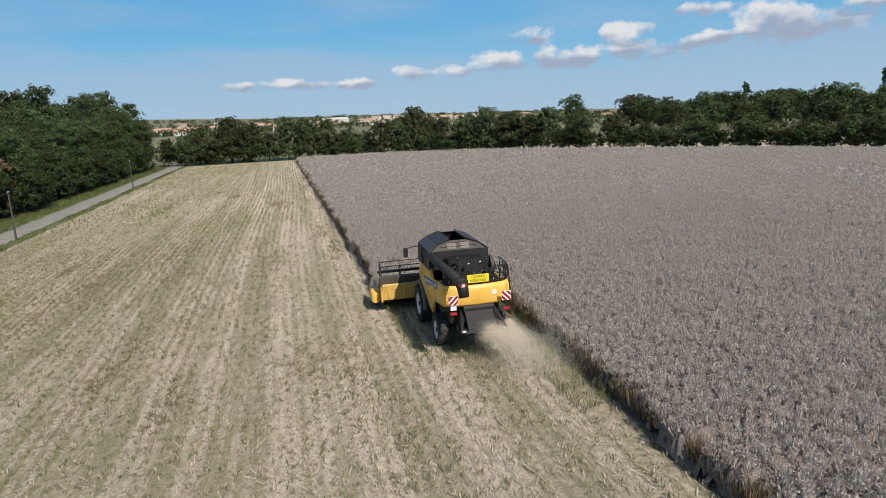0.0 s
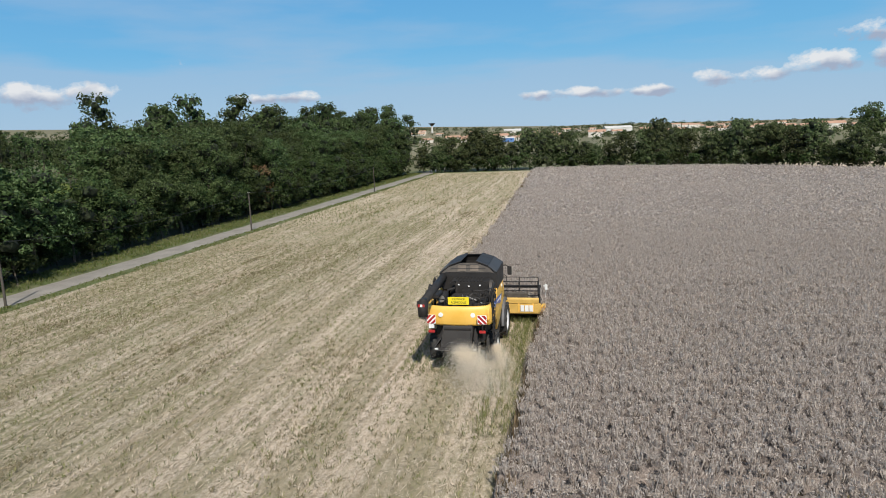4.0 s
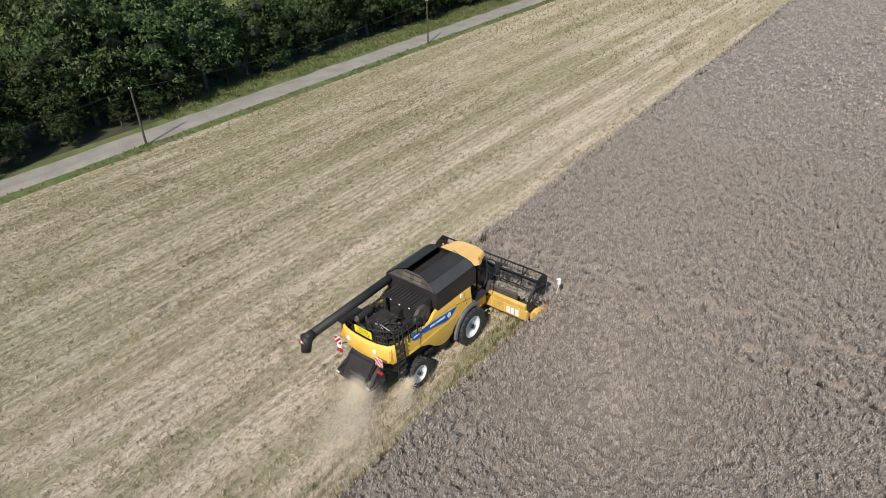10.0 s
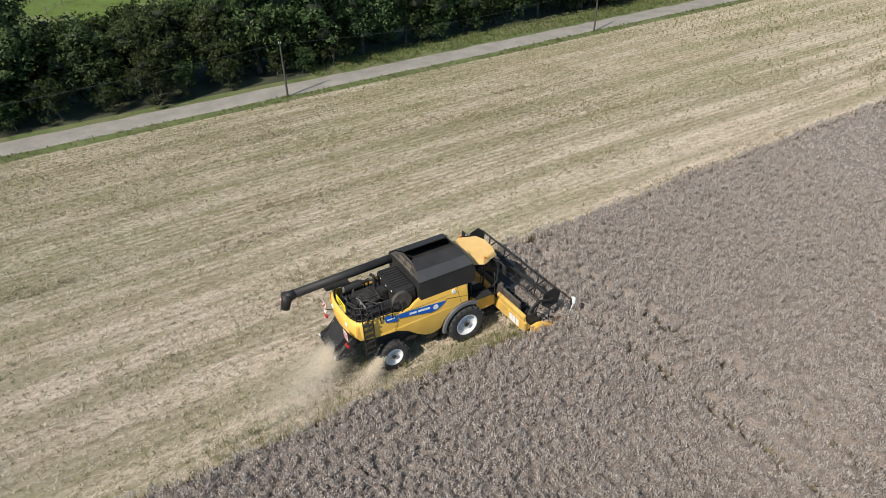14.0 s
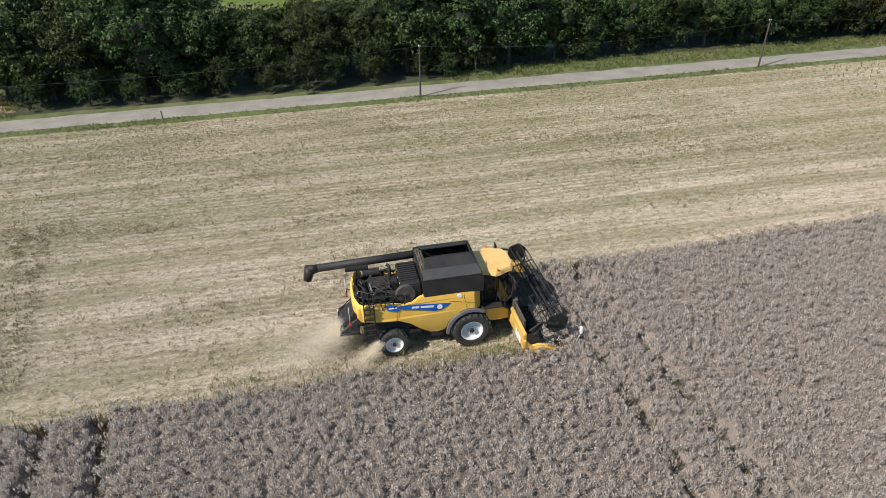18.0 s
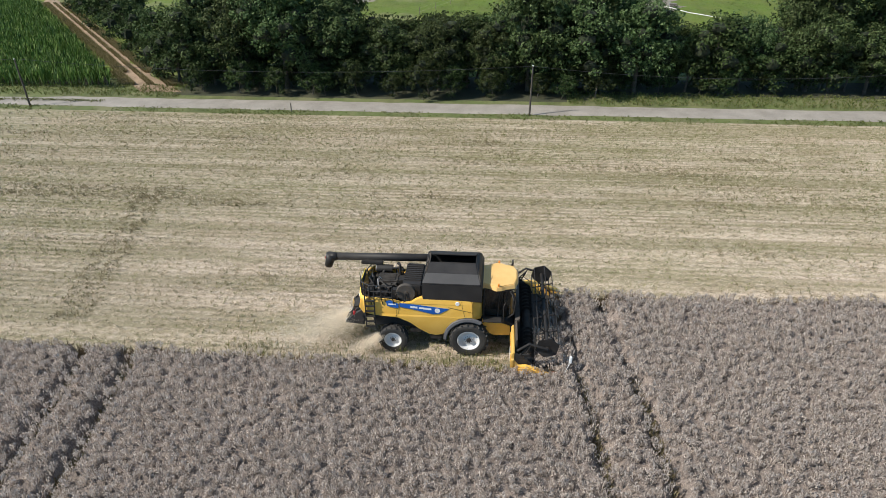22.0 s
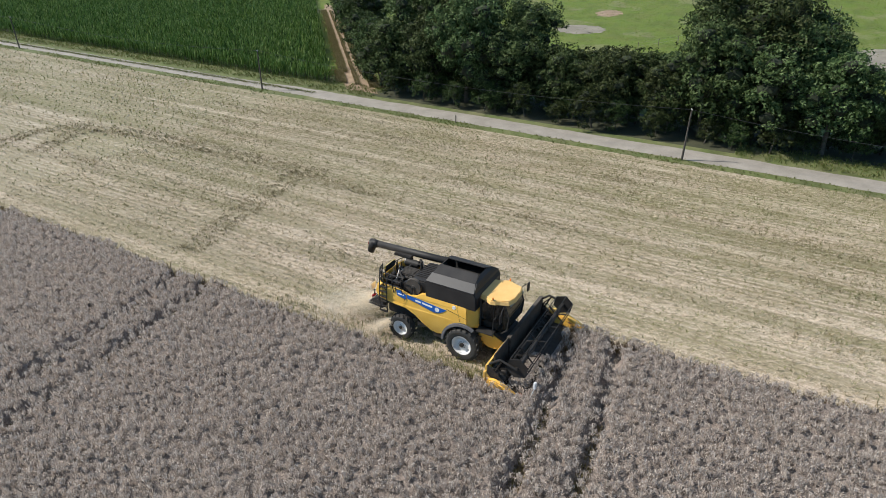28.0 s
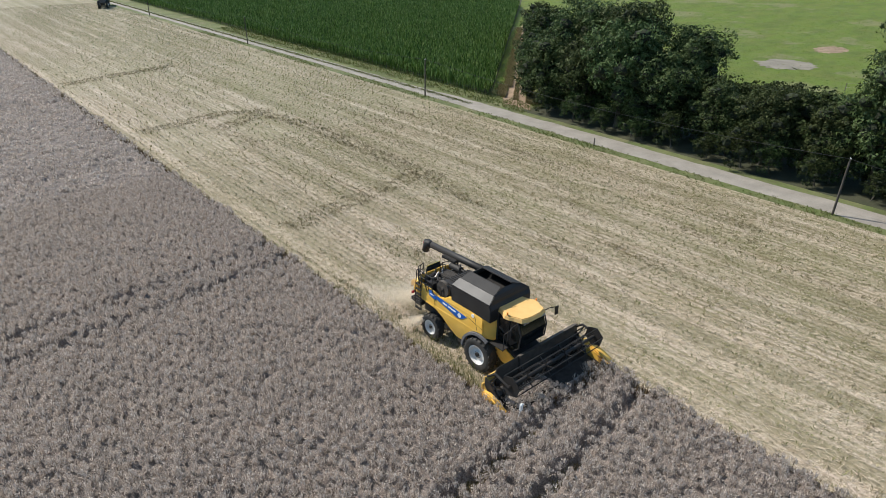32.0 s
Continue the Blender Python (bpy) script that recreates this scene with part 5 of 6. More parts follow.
def make_combine():
    cb = thing("combine_harvester", "dusty yellow and black combine harvester cutting rapeseed at the crop's edge", "combine harvester")
    # chassis core, axles, underside
    bm = bmesh.new()
    box(bm, (0, -2.2, 1.9), (2.3, 5.0, 1.3), 0.06)
    box(bm, (0, -1.2, 1.15), (1.8, 2.6, 0.5), 0.05)
    rod(bm, (-1.2, 0, 0.95), (1.2, 0, 0.95), 0.2, seg=12)
    rod(bm, (-1.3, -3.7, 0.74), (1.3, -3.7, 0.74), 0.13, seg=10)
    box(bm, (0, -3.7, 1.05), (0.9, 0.5, 0.6), 0.04)
    part("chassis", bm, BLACK, cb, "black steel chassis and threshing body")
    for i, (x, y, z, sx, sy, sz) in enumerate(((1.08, -1.6, 0.82, 0.4, 0.6, 0.34), (1.05, -2.6, 1.1, 0.3, 0.6, 0.3), (-1.08, -1.7, 0.9, 0.4, 0.9, 0.4))):
        part("side_box", box(bmesh.new(), (x, y, z), (sx, sy, sz), 0.05), GREASE, cb)
    for s in (-1, 1):
        wheel("front_wheel", s * 1.38, 0, 0.95, 0.66, 20, cb)
        wheel("rear_wheel", s * 1.38, -3.7, 0.74, 0.5, 18, cb)
        # side panel with its decals
        pts = side_profile()
        sp = part("side_panel", bulge(prism(bmesh.new(), pts, s * 1.4, s * 1.52, 0.04), s), YELLOW, cb, "yellow painted side panel")
        x0, x1 = s * 1.5, s * 1.527
        part("stripe", bulge(prism(bmesh.new(), [(-3.3, 2.88), (-2.6, 2.82), (-0.95, 2.66), (-1.15, 2.52), (-1.4, 2.37), (-1.7, 2.33), (-2.6, 2.55), (-3.3, 2.68)], x0, x1), s), BLUE, sp, "blue decal stripe")
        part("badge_field", bulge(prism(bmesh.new(), [(-3.95, 2.95), (-3.75, 3.0), (-3.36, 2.84), (-3.36, 2.6), (-3.6, 2.62), (-3.9, 2.7)], x0, x1), s), BLUE, sp, "blue badge")
        for yb, ln in ((-2.62, 0.34), (-2.08, 0.6)):
            part("lettering_bar", box(bmesh.new(), (0, 0, 0), (0.006, ln, 0.1), m=pose(s * 1.524, yb, 2.66 - 0.1 * (yb + 2.3), -6)), WHITE, sp, "white lettering bar")
        part("roundel", rod(bmesh.new(), (s * 1.506, -1.5, 2.54), (s * 1.53, -1.5, 2.54), 0.13, seg=20), WHITE, sp, "pale round mark")
        part("badge_bar", box(bmesh.new(), (s * 1.514, -3.66, 2.8), (0.006, 0.36, 0.07)), WHITE, sp, "white lettering bar")
        part("speed_disc", rod(bmesh.new(), (s * 1.42, -0.55, 2.96), (s * 1.51, -0.55, 2.96), 0.1, seg=20), WHITE, sp, "small white speed disc")
        for gap in ([(-3.3, 2.95), (-3.45, 2.5), (-3.5, 2.05)], [(-0.35, 3.16), (-0.33, 2.8), (-0.2, 2.25)], [(-1.0, 2.75), (0.15, 2.5)]):
            part("panel_gap", rods(bmesh.new(), [(s * (1.522 - 0.13 * (z - 2.45) ** 2 * (0.7 if z < 2.45 else 1)), y, z) for y, z in gap], 0.008, 4), INK, sp)
        bm = bmesh.new()
        sheet(bm, [[(s * 1.46, 0.16, 2.0), (s * 0.84, 0.6, 1.75), (s * 0.84, 0.6, 3.06), (s * 1.46, 0.16, 3.06)]], -0.05 * s)
        part("corner_panel", bm, YELLOW, cb, "yellow front corner panel")
        # front fender
        bm = bmesh.new()
        n, prev = 15, None
        for i in range(n):
            a = radians(60 + i * 8.6)
            ring = [bm.verts.new((s * x, r * math.cos(a), 0.95 + r * math.sin(a))) for x, r in ((1.5, 1.06), (1.62, 1.06), (1.64, 1.1), (1.62, 1.22), (1.5, 1.22))]
            if prev:
                for k in range(5):
                    bm.faces.new((prev[k], prev[(k + 1) % 5], ring[(k + 1) % 5], ring[k]))
            else:
                bm.faces.new(ring)
            prev = ring
        bm.faces.new(prev[::-1])
        part("fender", bm, FENDER, cb, "grey plastic wheel arch")
    # rear hood: a yellow band bowed round the engine deck
    bm = bmesh.new()
    arc = [(1.5 * math.sin(radians(a)) ** 1.0 if abs(a) < 90 else 1.5, -4.75 - 0.62 * math.cos(radians(a)) ** 0.7) for a in range(-88, 89, 8)]
    prof = [(0.0, 2.2), (0.05, 2.3), (0.06, 2.9), (0.02, 3.08), (-0.06, 3.12), (-0.1, 3.02), (-0.1, 2.25)]
    rings = []
    for x, y in arc:
        d = Vector((x, (y + 4.75) * 1.6, 0)).normalized()
        rings.append([bm.verts.new((x + d.x * o, y + d.y * o, z)) for o, z in prof])
    for p, q in zip(rings, rings[1:]):
        for i in range(len(prof)):
            bm.faces.new((p[i], p[(i + 1) % len(prof)], q[(i + 1) % len(prof)], q[i]))
    hood = part("rear_hood", bm, YELLOW, cb, "yellow bowed rear hood", True)
    for x in (-0.78, 0.72):
        part("rear_disc", rod(bmesh.new(), (x, -5.385, 2.72), (x, -5.36, 2.72), 0.11, seg=18), WHITE, hood, "white round sticker")
    # engine deck
    bm = bmesh.new()
    box(bm, (0, -3.9, 2.72), (2.7, 2.3, 0.1), 0.02)
    part("engine_deck", bm, GREASE, cb, "dirty black engine deck")
    bm = bmesh.new()
    box(bm, (-0.1, -4.05, 3.02), (0.85, 1.05, 0.55), 0.05)
    eng = part("engine", bm, GREASE, cb, "greasy diesel engine with pipes")
    for i in range(6):
        part("cylinder_cover", rod(bmesh.new(), (-0.36 + i * 0.1, -4.4, 3.3), (-0.36 + i * 0.1, -3.7, 3.3), 0.035, seg=8), GREASE, eng)
    part("manifold", rod(bmesh.new(), (0.42, -4.3, 3.1), (0.42, -3.6, 3.25), 0.09, seg=10), GREASE, eng)
    part("alternator", rod(bmesh.new(), (0.55, -4.45, 2.95), (0.55, -4.1, 2.95), 0.17, seg=14), GREASE, eng)
    part("intake_pipe", rods(bmesh.new(), [(-0.5, -4.5, 3.1), (-0.75, -4.3, 3.35), (-0.75, -3.6, 3.45), (-0.4, -3.3, 3.5)], 0.06, 8), BLACK, eng)
    part("coolant_pipe", rods(bmesh.new(), [(0.2, -4.55, 3.2), (0.55, -4.3, 3.45), (0.9, -3.9, 3.3)], 0.045, 8), GREASE, eng)
    part("air_filter", rod(bmesh.new(), (-0.85, -4.75, 3.32), (-0.85, -3.95, 3.32), 0.2, seg=20), BLACK, cb, "black air filter drum")
    part("filter_cap", rod(bmesh.new(), (-0.85, -4.8, 3.32), (-0.85, -4.75, 3.32), 0.16, seg=20), STEEL, cb, "bright round filter cap")
    part("exhaust_pipe", rods(bmesh.new(), [(-0.35, -3.5, 3.2), (-0.35, -3.5, 3.85), (-0.42, -3.62, 3.95)], 0.075, 12), GREASE, cb)
    for x, y, z, sx, sy, sz in ((0.95, -4.2, 2.95, 0.5, 0.55, 0.45), (0.6, -4.85, 2.95, 0.6, 0.3, 0.4), (-0.5, -4.95, 2.9, 0.5, 0.25, 0.3), (1.0, -3.55, 3.05, 0.35, 0.35, 0.6), (0.15, -3.35, 3.1, 0.5, 0.3, 0.7)):
        part("engine_box", box(bmesh.new(), (x, y, z), (sx, sy, sz), 0.04), BLACK, cb)
    R = random.Random(3)
    for i in range(16):
        x, y = R.uniform(-0.9, 1.2), R.uniform(-5.0, -3.3)
        a, c = R.uniform(0, 6.28), R.uniform(0.25, 0.6)
        pts = [(x, y, 2.85), (x, y, R.uniform(3.1, 3.4)), (x + c * math.cos(a), y + c * math.sin(a) * 0.6, R.uniform(3.1, 3.45)), (x + c * math.cos(a), y + c * math.sin(a) * 0.6, 2.9)]
        part("hose", rods(bmesh.new(), pts, R.uniform(0.018, 0.04), 6), GREASE if i % 3 else STEEL, cb)
    for i in range(9):
        part("deck_fitting", box(bmesh.new(), (R.uniform(-0.8, 1.1), R.uniform(-4.9, -3.3), R.uniform(2.9, 3.3)), (R.uniform(0.12, 0.3), R.uniform(0.12, 0.3), R.uniform(0.1, 0.3)), 0.02), (GREASE, BLACK, FENDER)[i % 3], cb)
    for x, y, z in ((0.75, -3.19, 3.6), (0.2, -3.19, 3.55), (-0.3, -3.19, 3.62), (1.0, -4.48, 3.08), (0.4, -4.6, 3.0)):
        part("sticker", box(bmesh.new(), (x, y, z), (0.08, 0.01, 0.06)), WHITE, cb, "small white sticker")
    # cooling housing with louvred top and rotary screen
    bm = bmesh.new()
    box(bm, (0.25, -2.72, 3.32), (2.0, 0.92, 0.9), 0.06)
    cool = part("cooler_housing", bm, BLACK, cb, "black cooling housing")
    for i in range(9):
        part("louvre", box(bmesh.new(), (-0.55 + i * 0.17, -2.74, 3.79), (0.07, 0.8, 0.05), 0.01), TANK, cool)
    bm = bmesh.new()
    rod(bm, (1.22, -3.0, 3.36), (1.36, -3.0, 3.36), 0.47, 0.44, 32)
    rod(bm, (1.36, -3.0, 3.36), (1.39, -3.0, 3.36), 0.1, seg=12)
    scr = part("rotary_screen", bm, SCREEN, cool, "round rotating dust screen")
    part("screen_arm", rods(bmesh.new(), [(1.4, -3.0, 3.36), (1.43, -3.02, 3.1), (1.43, -3.12, 2.85)], 0.035, 6), BLACK, scr)
    # grain tank: side walls, roof-like lids standing half open, rear window sheet
    bm = bmesh.new()
    prism(bm, [(-2.22, 3.15), (-2.22, 4.0), (0.5, 4.0), (0.62, 3.76), (0.6, 3.06), (-2.1, 3.05)], -1.46, 1.46, 0.03)
    tank = part("grain_tank", bm, TANK, cb, "grey-black grain tank")
    for s in (-1, 1):
        bm = bmesh.new()
        sheet(bm, [[(s * 1.42, -2.2, 4.01), (s * 1.42, 0.5, 4.01), (s * 1.0, 0.36, 4.31), (s * 1.0, -2.06, 4.31)]], 0.04 * s)
        low = part("tank_flank", bm, LID, tank, "dusty dark grey sloping tank flank")
        part("flank_fold", rods(bmesh.new(), [(s * 1.42, -2.18, 4.01), (s * 1.42, 0.48, 4.01)], 0.04, 6), BLACK, low)
        bm = bmesh.new()
        sheet(bm, [[(s * 1.0, -2.06, 4.31), (s * 1.0, 0.36, 4.31), (s * 0.4, 0.22, 4.52), (s * 0.4, -1.95, 4.52)]], 0.035 * s)
        lid = part("tank_lid", bm, TANK, tank, "dark grey tank lid standing half open")
        for ya in (-2.04, 0.34):
            part("lid_edge", rods(bmesh.new(), [(s * 1.4, ya * 1.05, 4.03), (s * 1.0, ya, 4.34), (s * 0.42, ya * 0.95, 4.54)], 0.018, 6), BLACK, lid)
        part("lid_rim", rods(bmesh.new(), [(s * 0.4, 0.22, 4.53), (s * 0.4, -1.95, 4.53)], 0.035, 6), BLACK, lid)
    bm = bmesh.new()
    for x0, x1, z0, z1, y0, y1 in ((1.43, 1.3, 3.93, 4.14, 0.52, 0.5), (1.3, 1.0, 4.14, 4.34, 0.5, 0.42), (1.0, 0.45, 4.34, 4.5, 0.42, 0.26)):
        sheet(bm, [[(-x0, y0, z0), (x0, y0, z0), (x1, y1, z1), (-x1, y1, z1)]], 0.03)
    part("tank_front", bm, TANK, tank, "sloping dark front sheet")
    bm = bmesh.new()
    sheet(bm, [[(1.43, -2.2, 3.93), (-1.43, -2.2, 3.93), (-1.0, -2.06, 4.27), (1.0, -2.06, 4.27)], [(1.0, -2.06, 4.27), (-1.0, -2.06, 4.27), (-0.4, -1.97, 4.46), (0.4, -1.97, 4.46)]], 0.03)
    part("tank_rear", bm, SCREEN, tank, "dusty translucent rear sheet")
    for x in (-0.32, 0.32):
        part("rear_window", box(bmesh.new(), (0, 0, 0), (0.42, 0.012, 0.3), m=pose(x, -2.1, 4.22, -22)), BROWN, tank, "small brown tank window")
    for z in (4.02, 4.2, 4.38):
        w = 1.35 - (z - 3.93) * 1.75
        part("rear_bar", rods(bmesh.new(), [(-w, -2.22 + (z - 3.93) * 0.4, z), (w, -2.22 + (z - 3.93) * 0.4, z)], 0.016, 5), BLACK, tank)
    # unloading auger folded back along the machine's far side
    bm = bmesh.new()
    rod(bm, (-1.32, -0.6, 3.78), (-1.18, -6.95, 3.72), 0.2, 0.19, 20)
    rod(bm, (-1.32, -0.7, 3.2), (-1.32, -0.6, 3.95), 0.24, seg=16)
    aug = part("unloading_auger", bm, BLACK, cb, "long black unloading auger folded to the rear", True)
    bm = bmesh.new()
    rod(bm, (-1.18, -6.8, 3.72), (-1.16, -7.2, 3.68), 0.2, 0.25, 18)
    rod(bm, (-1.16, -7.12, 3.84), (-1.12, -7.32, 3.18), 0.26, 0.2, 18)
    part("spout", bm, BLACK, aug, "black rubber discharge spout", True)
    part("spout_mark", box(bmesh.new(), (-1.16, -7.41, 3.7), (0.3, 0.012, 0.12)), [RED], aug, "red and white end marking")
    part("spout_mark", box(bmesh.new(), (-1.16, -7.416, 3.7), (0.1, 0.012, 0.12)), [WHITE], aug, "white bar of the end marking")
    part("auger_rest", rods(bmesh.new(), [(-1.2, -4.6, 3.52), (-1.2, -4.6, 2.9)], 0.05, 8), BLACK, aug)
    bm = bmesh.new()
    box(bm, (-0.95, -5.0, 3.6), (0.3, 1.1, 0.16), 0.03)
    part("lamp_beam", bm, BLACK, aug)
    # railings round the deck and ladder on the near rear corner
    cage = part("guard_rail", rods(bmesh.new(), [(0.75, -5.25, 3.82), (1.25, -5.1, 3.82), (1.52, -4.7, 3.82), (1.54, -3.6, 3.82)], 0.03, 6), BLACK, cb, "black tubular guard rail")
    for z in (3.2, 3.5):
        part("rail", rods(bmesh.new(), [(0.75, -5.25, z), (1.25, -5.1, z), (1.52, -4.7, z), (1.54, -3.6, z)], 0.03, 6), BLACK, cage)
    for x, y in ((0.75, -5.25), (1.02, -5.17), (1.25, -5.1), (1.4, -4.88), (1.52, -4.7), (1.53, -4.15), (1.54, -3.6)):
        part("post", rods(bmesh.new(), [(x * 0.97, y * 0.99, 2.75), (x + 0.04, y - 0.03, 3.3), (x, y, 3.82)], 0.024, 6), BLACK, cage)
    cage = part("guard_rail", rods(bmesh.new(), [(-1.25, -5.0, 3.4), (-0.6, -5.2, 3.4), (0.6, -5.2, 3.4)], 0.022, 6), BLACK, cb, "black tubular guard rail")
    for x, y in ((-1.25, -5.0), (-0.6, -5.2), (0.6, -5.2)):
        part("post", rods(bmesh.new(), [(x, y, 2.9), (x, y, 3.4)], 0.022, 6), BLACK, cage)
    bm = bmesh.new()
    rail = [(1.56, 1.45), (1.6, 2.2), (1.56, 3.1), (1.5, 3.75), (1.36, 3.8)]
    lad = part("ladder", rods(bm, [(x, -4.95, z) for x, z in rail], 0.03, 6), BLACK, cb, "black boarding ladder at the rear corner")
    part("ladder_rail", rods(bmesh.new(), [(x, -4.5, z) for x, z in rail], 0.03, 6), BLACK, lad)
    for z in (1.5, 1.8, 2.1, 2.4, 2.7, 3.0):
        part("rung", box(bmesh.new(), (1.585, -4.725, z), (0.12, 0.45, 0.05), 0.008), BLACK, lad)
    # yellow convoy board
    sg = part("convoy_sign", box(bmesh.new(), (0.05, -5.25, 3.36), (0.98, 0.025, 0.36), 0.006), SIGN, cb, "yellow board with black French words")
    part("board_back", box(bmesh.new(), (0.05, -5.23, 3.36), (0.98, 0.012, 0.36)), BLACK, sg)
    text_part("sign_words", "CONVOI", 0.15, INK, sg, pose(0.05, -5.266, 3.44, 90, 0, 0), "black capital letters")
    text_part("sign_words", "AGRICOLE", 0.15, INK, sg, pose(0.05, -5.266, 3.28, 90, 0, 0), "black capital letters")
    # straw chopper and spreader under the hood
    bm = bmesh.new()
    prism(bm, [(-4.6, 2.2), (-5.25, 2.2), (-5.4, 2.02), (-5.95, 1.5), (-6.0, 1.38), (-5.8, 1.3), (-5.0, 1.4), (-4.5, 1.5)], -0.7, 0.7, 0.03)
    chop = part("straw_hood", bm, BLACK, cb, "black sloping straw hood")
    part("spreader_base", prism(bmesh.new(), [(-5.2, 1.42), (-6.0, 1.36), (-6.14, 1.24), (-5.2, 1.16)], -1.02, 1.02, 0.02), BLACK, chop, "wide black straw spreader")
    part("hood_roll", rod(bmesh.new(), (-0.68, -5.28, 2.08), (0.68, -5.28, 2.08), 0.17, seg=16), BLACK, chop, "rounded black rubber apron")
    for x in (-0.2, 0.1, 0.3):
        part("scuff", box(bmesh.new(), (0, 0, 0), (0.24, 0.02, 0.03), 0.004, m=pose(x, -5.93, 1.56 - 0.1 * x, -42, 0, 20 * x)), FENDER, chop)
    for x in (-0.66, 0.66):
        part("hood_bar", rods(bmesh.new(), [(x, -5.3, 2.24), (x, -6.0, 1.56), (x, -6.12, 1.32)], 0.025, 6), BLACK, chop)
    for s in (-1, 1):
        bm = bmesh.new()
        sheet(bm, [[(s * 0.74, -5.0, 2.1), (s * 0.76, -5.7, 1.7), (s * 1.0, -6.08, 1.38), (s * 0.92, -5.2, 1.42)]], 0.03)
        part("side_flap", bm, BLACK, chop)
        part("flap_light", box(bmesh.new(), (s * 0.88, -6.13, 1.34), (0.16, 0.04, 0.06)), WHITE, chop, "small white marker")
        # warning boards and tail lamps on brackets
        brd = part("warning_board", box(bmesh.new(), (s * 1.18, -5.62, 2.58), (0.42, 0.02, 0.42), 0.005), WHITE, cb, "red and white striped warning board")
        for k in range(-2, 3):
            o = k * 0.165
            c = [(-0.2, -0.2), (0.2, -0.2), (0.2, 0.2), (-0.2, 0.2)]
            bm = bmesh.new()
            lo, hi = o - 0.05, o + 0.05

            def cut(poly, sign, lim):
                out = []
                for (xa, za), (xb, zb) in zip(poly, poly[1:] + poly[:1]):
                    fa, fb = sign * (za - s * -xa - 2 * lim), sign * (zb - s * -xb - 2 * lim)
                    if fa >= 0:
                        out.append((xa, za))
                    if fa * fb < 0:
                        t = fa / (fa - fb)
                        out.append((xa + (xb - xa) * t, za + (zb - za) * t))
                return out
            poly = cut(cut(c, 1, lo / 1.4), -1, hi / 1.4)
            if len(poly) > 2:
                bm.faces.new([bm.verts.new((s * 1.18 + x, -5.634, 2.58 + z)) for x, z in poly])
                part("red_stripe", bm, RED, brd)
            else:
                bm.free()
        bm = bmesh.new()
        rods(bm, [(s * 1.0, -5.1, 2.2), (s * 1.18, -5.58, 2.35), (s * 1.18, -5.58, 1.95)], 0.03, 6)
        part("lamp_bracket", bm, BLACK, cb)
        part("tail_lamp", box(bmesh.new(), (s * 1.18, -5.6, 2.0), (0.3, 0.1, 0.13), 0.02), RED, cb, "red tail lamp")
    part("number_plate", box(bmesh.new(), (-1.18, -5.62, 2.25), (0.26, 0.015, 0.18)), WHITE, cb, "white plate")
    # cab
    bm = bmesh.new()
    prism(bm, [(0.62, 1.95), (0.66, 3.55), (1.95, 3.55), (2.2, 2.9), (2.1, 2.1), (1.8, 1.85)], -0.92, 0.92, 0.05)
    cab = part("cab", bm, CABGLASS, cb, "dark tinted glass cab")
    for s in (-1, 1):
        for line, r in (([(0.66, 1.95), (0.68, 3.55)], 0.05), ([(1.35, 1.9), (1.42, 3.55)], 0.03), ([(1.8, 1.87), (2.12, 2.15), (2.2, 2.9), (1.95, 3.55)], 0.04)):
            part("pillar", rods(bmesh.new(), [(s * 0.94, y, z) for y, z in line], r, 6), BLACK, cab)
        out = 1.62 if s > 0 else 1.86
        bm = bmesh.new()
        rods(bm, [(s * 0.96, 1.9, 3.45), (s * 1.4, 2.0, 3.52), (s * out, 2.05, 3.4)], 0.025, 6)
        arm = part("mirror_arm", bm, BLACK, cab)
        part("mirror", box(bmesh.new(), (s * out, 2.05, 3.2), (0.24, 0.07, 0.5), 0.02), BLACK, arm, "black rear-view mirror")
        part("beacon", rod(bmesh.new(), (s * 1.05, 1.35, 3.78), (s * 1.05, 1.35, 3.88), 0.05, 0.04, 12), ORANGE, cab, "orange rotating beacon")
    bm = bmesh.new()
    outline = [(-0.88, 0.5), (0.88, 0.5), (0.98, 0.9), (1.18, 1.25), (1.12, 1.5), (1.0, 1.7), (0.86, 2.12), (0.4, 2.28), (-0.4, 2.28), (-0.86, 2.12), (-1.0, 1.7), (-1.12, 1.5), (-1.18, 1.25), (-0.98, 0.9)]
    f = bm.faces.new([bm.verts.new((x, y, 3.55)) for x, y in outline])
    g = bmesh.ops.extrude_face_region(bm, geom=[f])
    top = [v for v in g["geom"] if isinstance(v, bmesh.types.BMVert)]
    bmesh.ops.translate(bm, vec=(0, 0, 0.2), verts=top)
    for v in top:
        v.co.x *= 0.95
        v.co.y = 1.4 + (v.co.y - 1.4) * 0.94
        v.co.z += 0.04 * (1 - abs(v.co.x))
    bmesh.ops.bevel(bm, geom=[e for e in bm.edges if all(v in top for v in e.verts)], offset=0.04, segments=2, affect="EDGES")
    part("cab_roof", bm, ROOFY, cab, "dusty yellow cab roof")
    for x in (-0.7, -0.5, 0.5, 0.7):
        part("work_lamp", box(bmesh.new(), (x, 2.18, 3.5), (0.16, 0.08, 0.11), 0.02), STEEL, cab, "work lamp under the roof edge")
    bm = bmesh.new()
    box(bm, (1.2, 1.1, 1.95), (0.5, 0.9, 0.05), 0.01)
    plat = part("cab_platform", bm, BLACK, cb, "black step platform beside the cab")
    bm = bmesh.new()
    rods(bm, [(1.5, 1.62, 1.95), (1.5, 1.62, 2.95), (1.35, 1.7, 3.05)], 0.022, 6)
    part("handrail", bm, BLACK, plat)
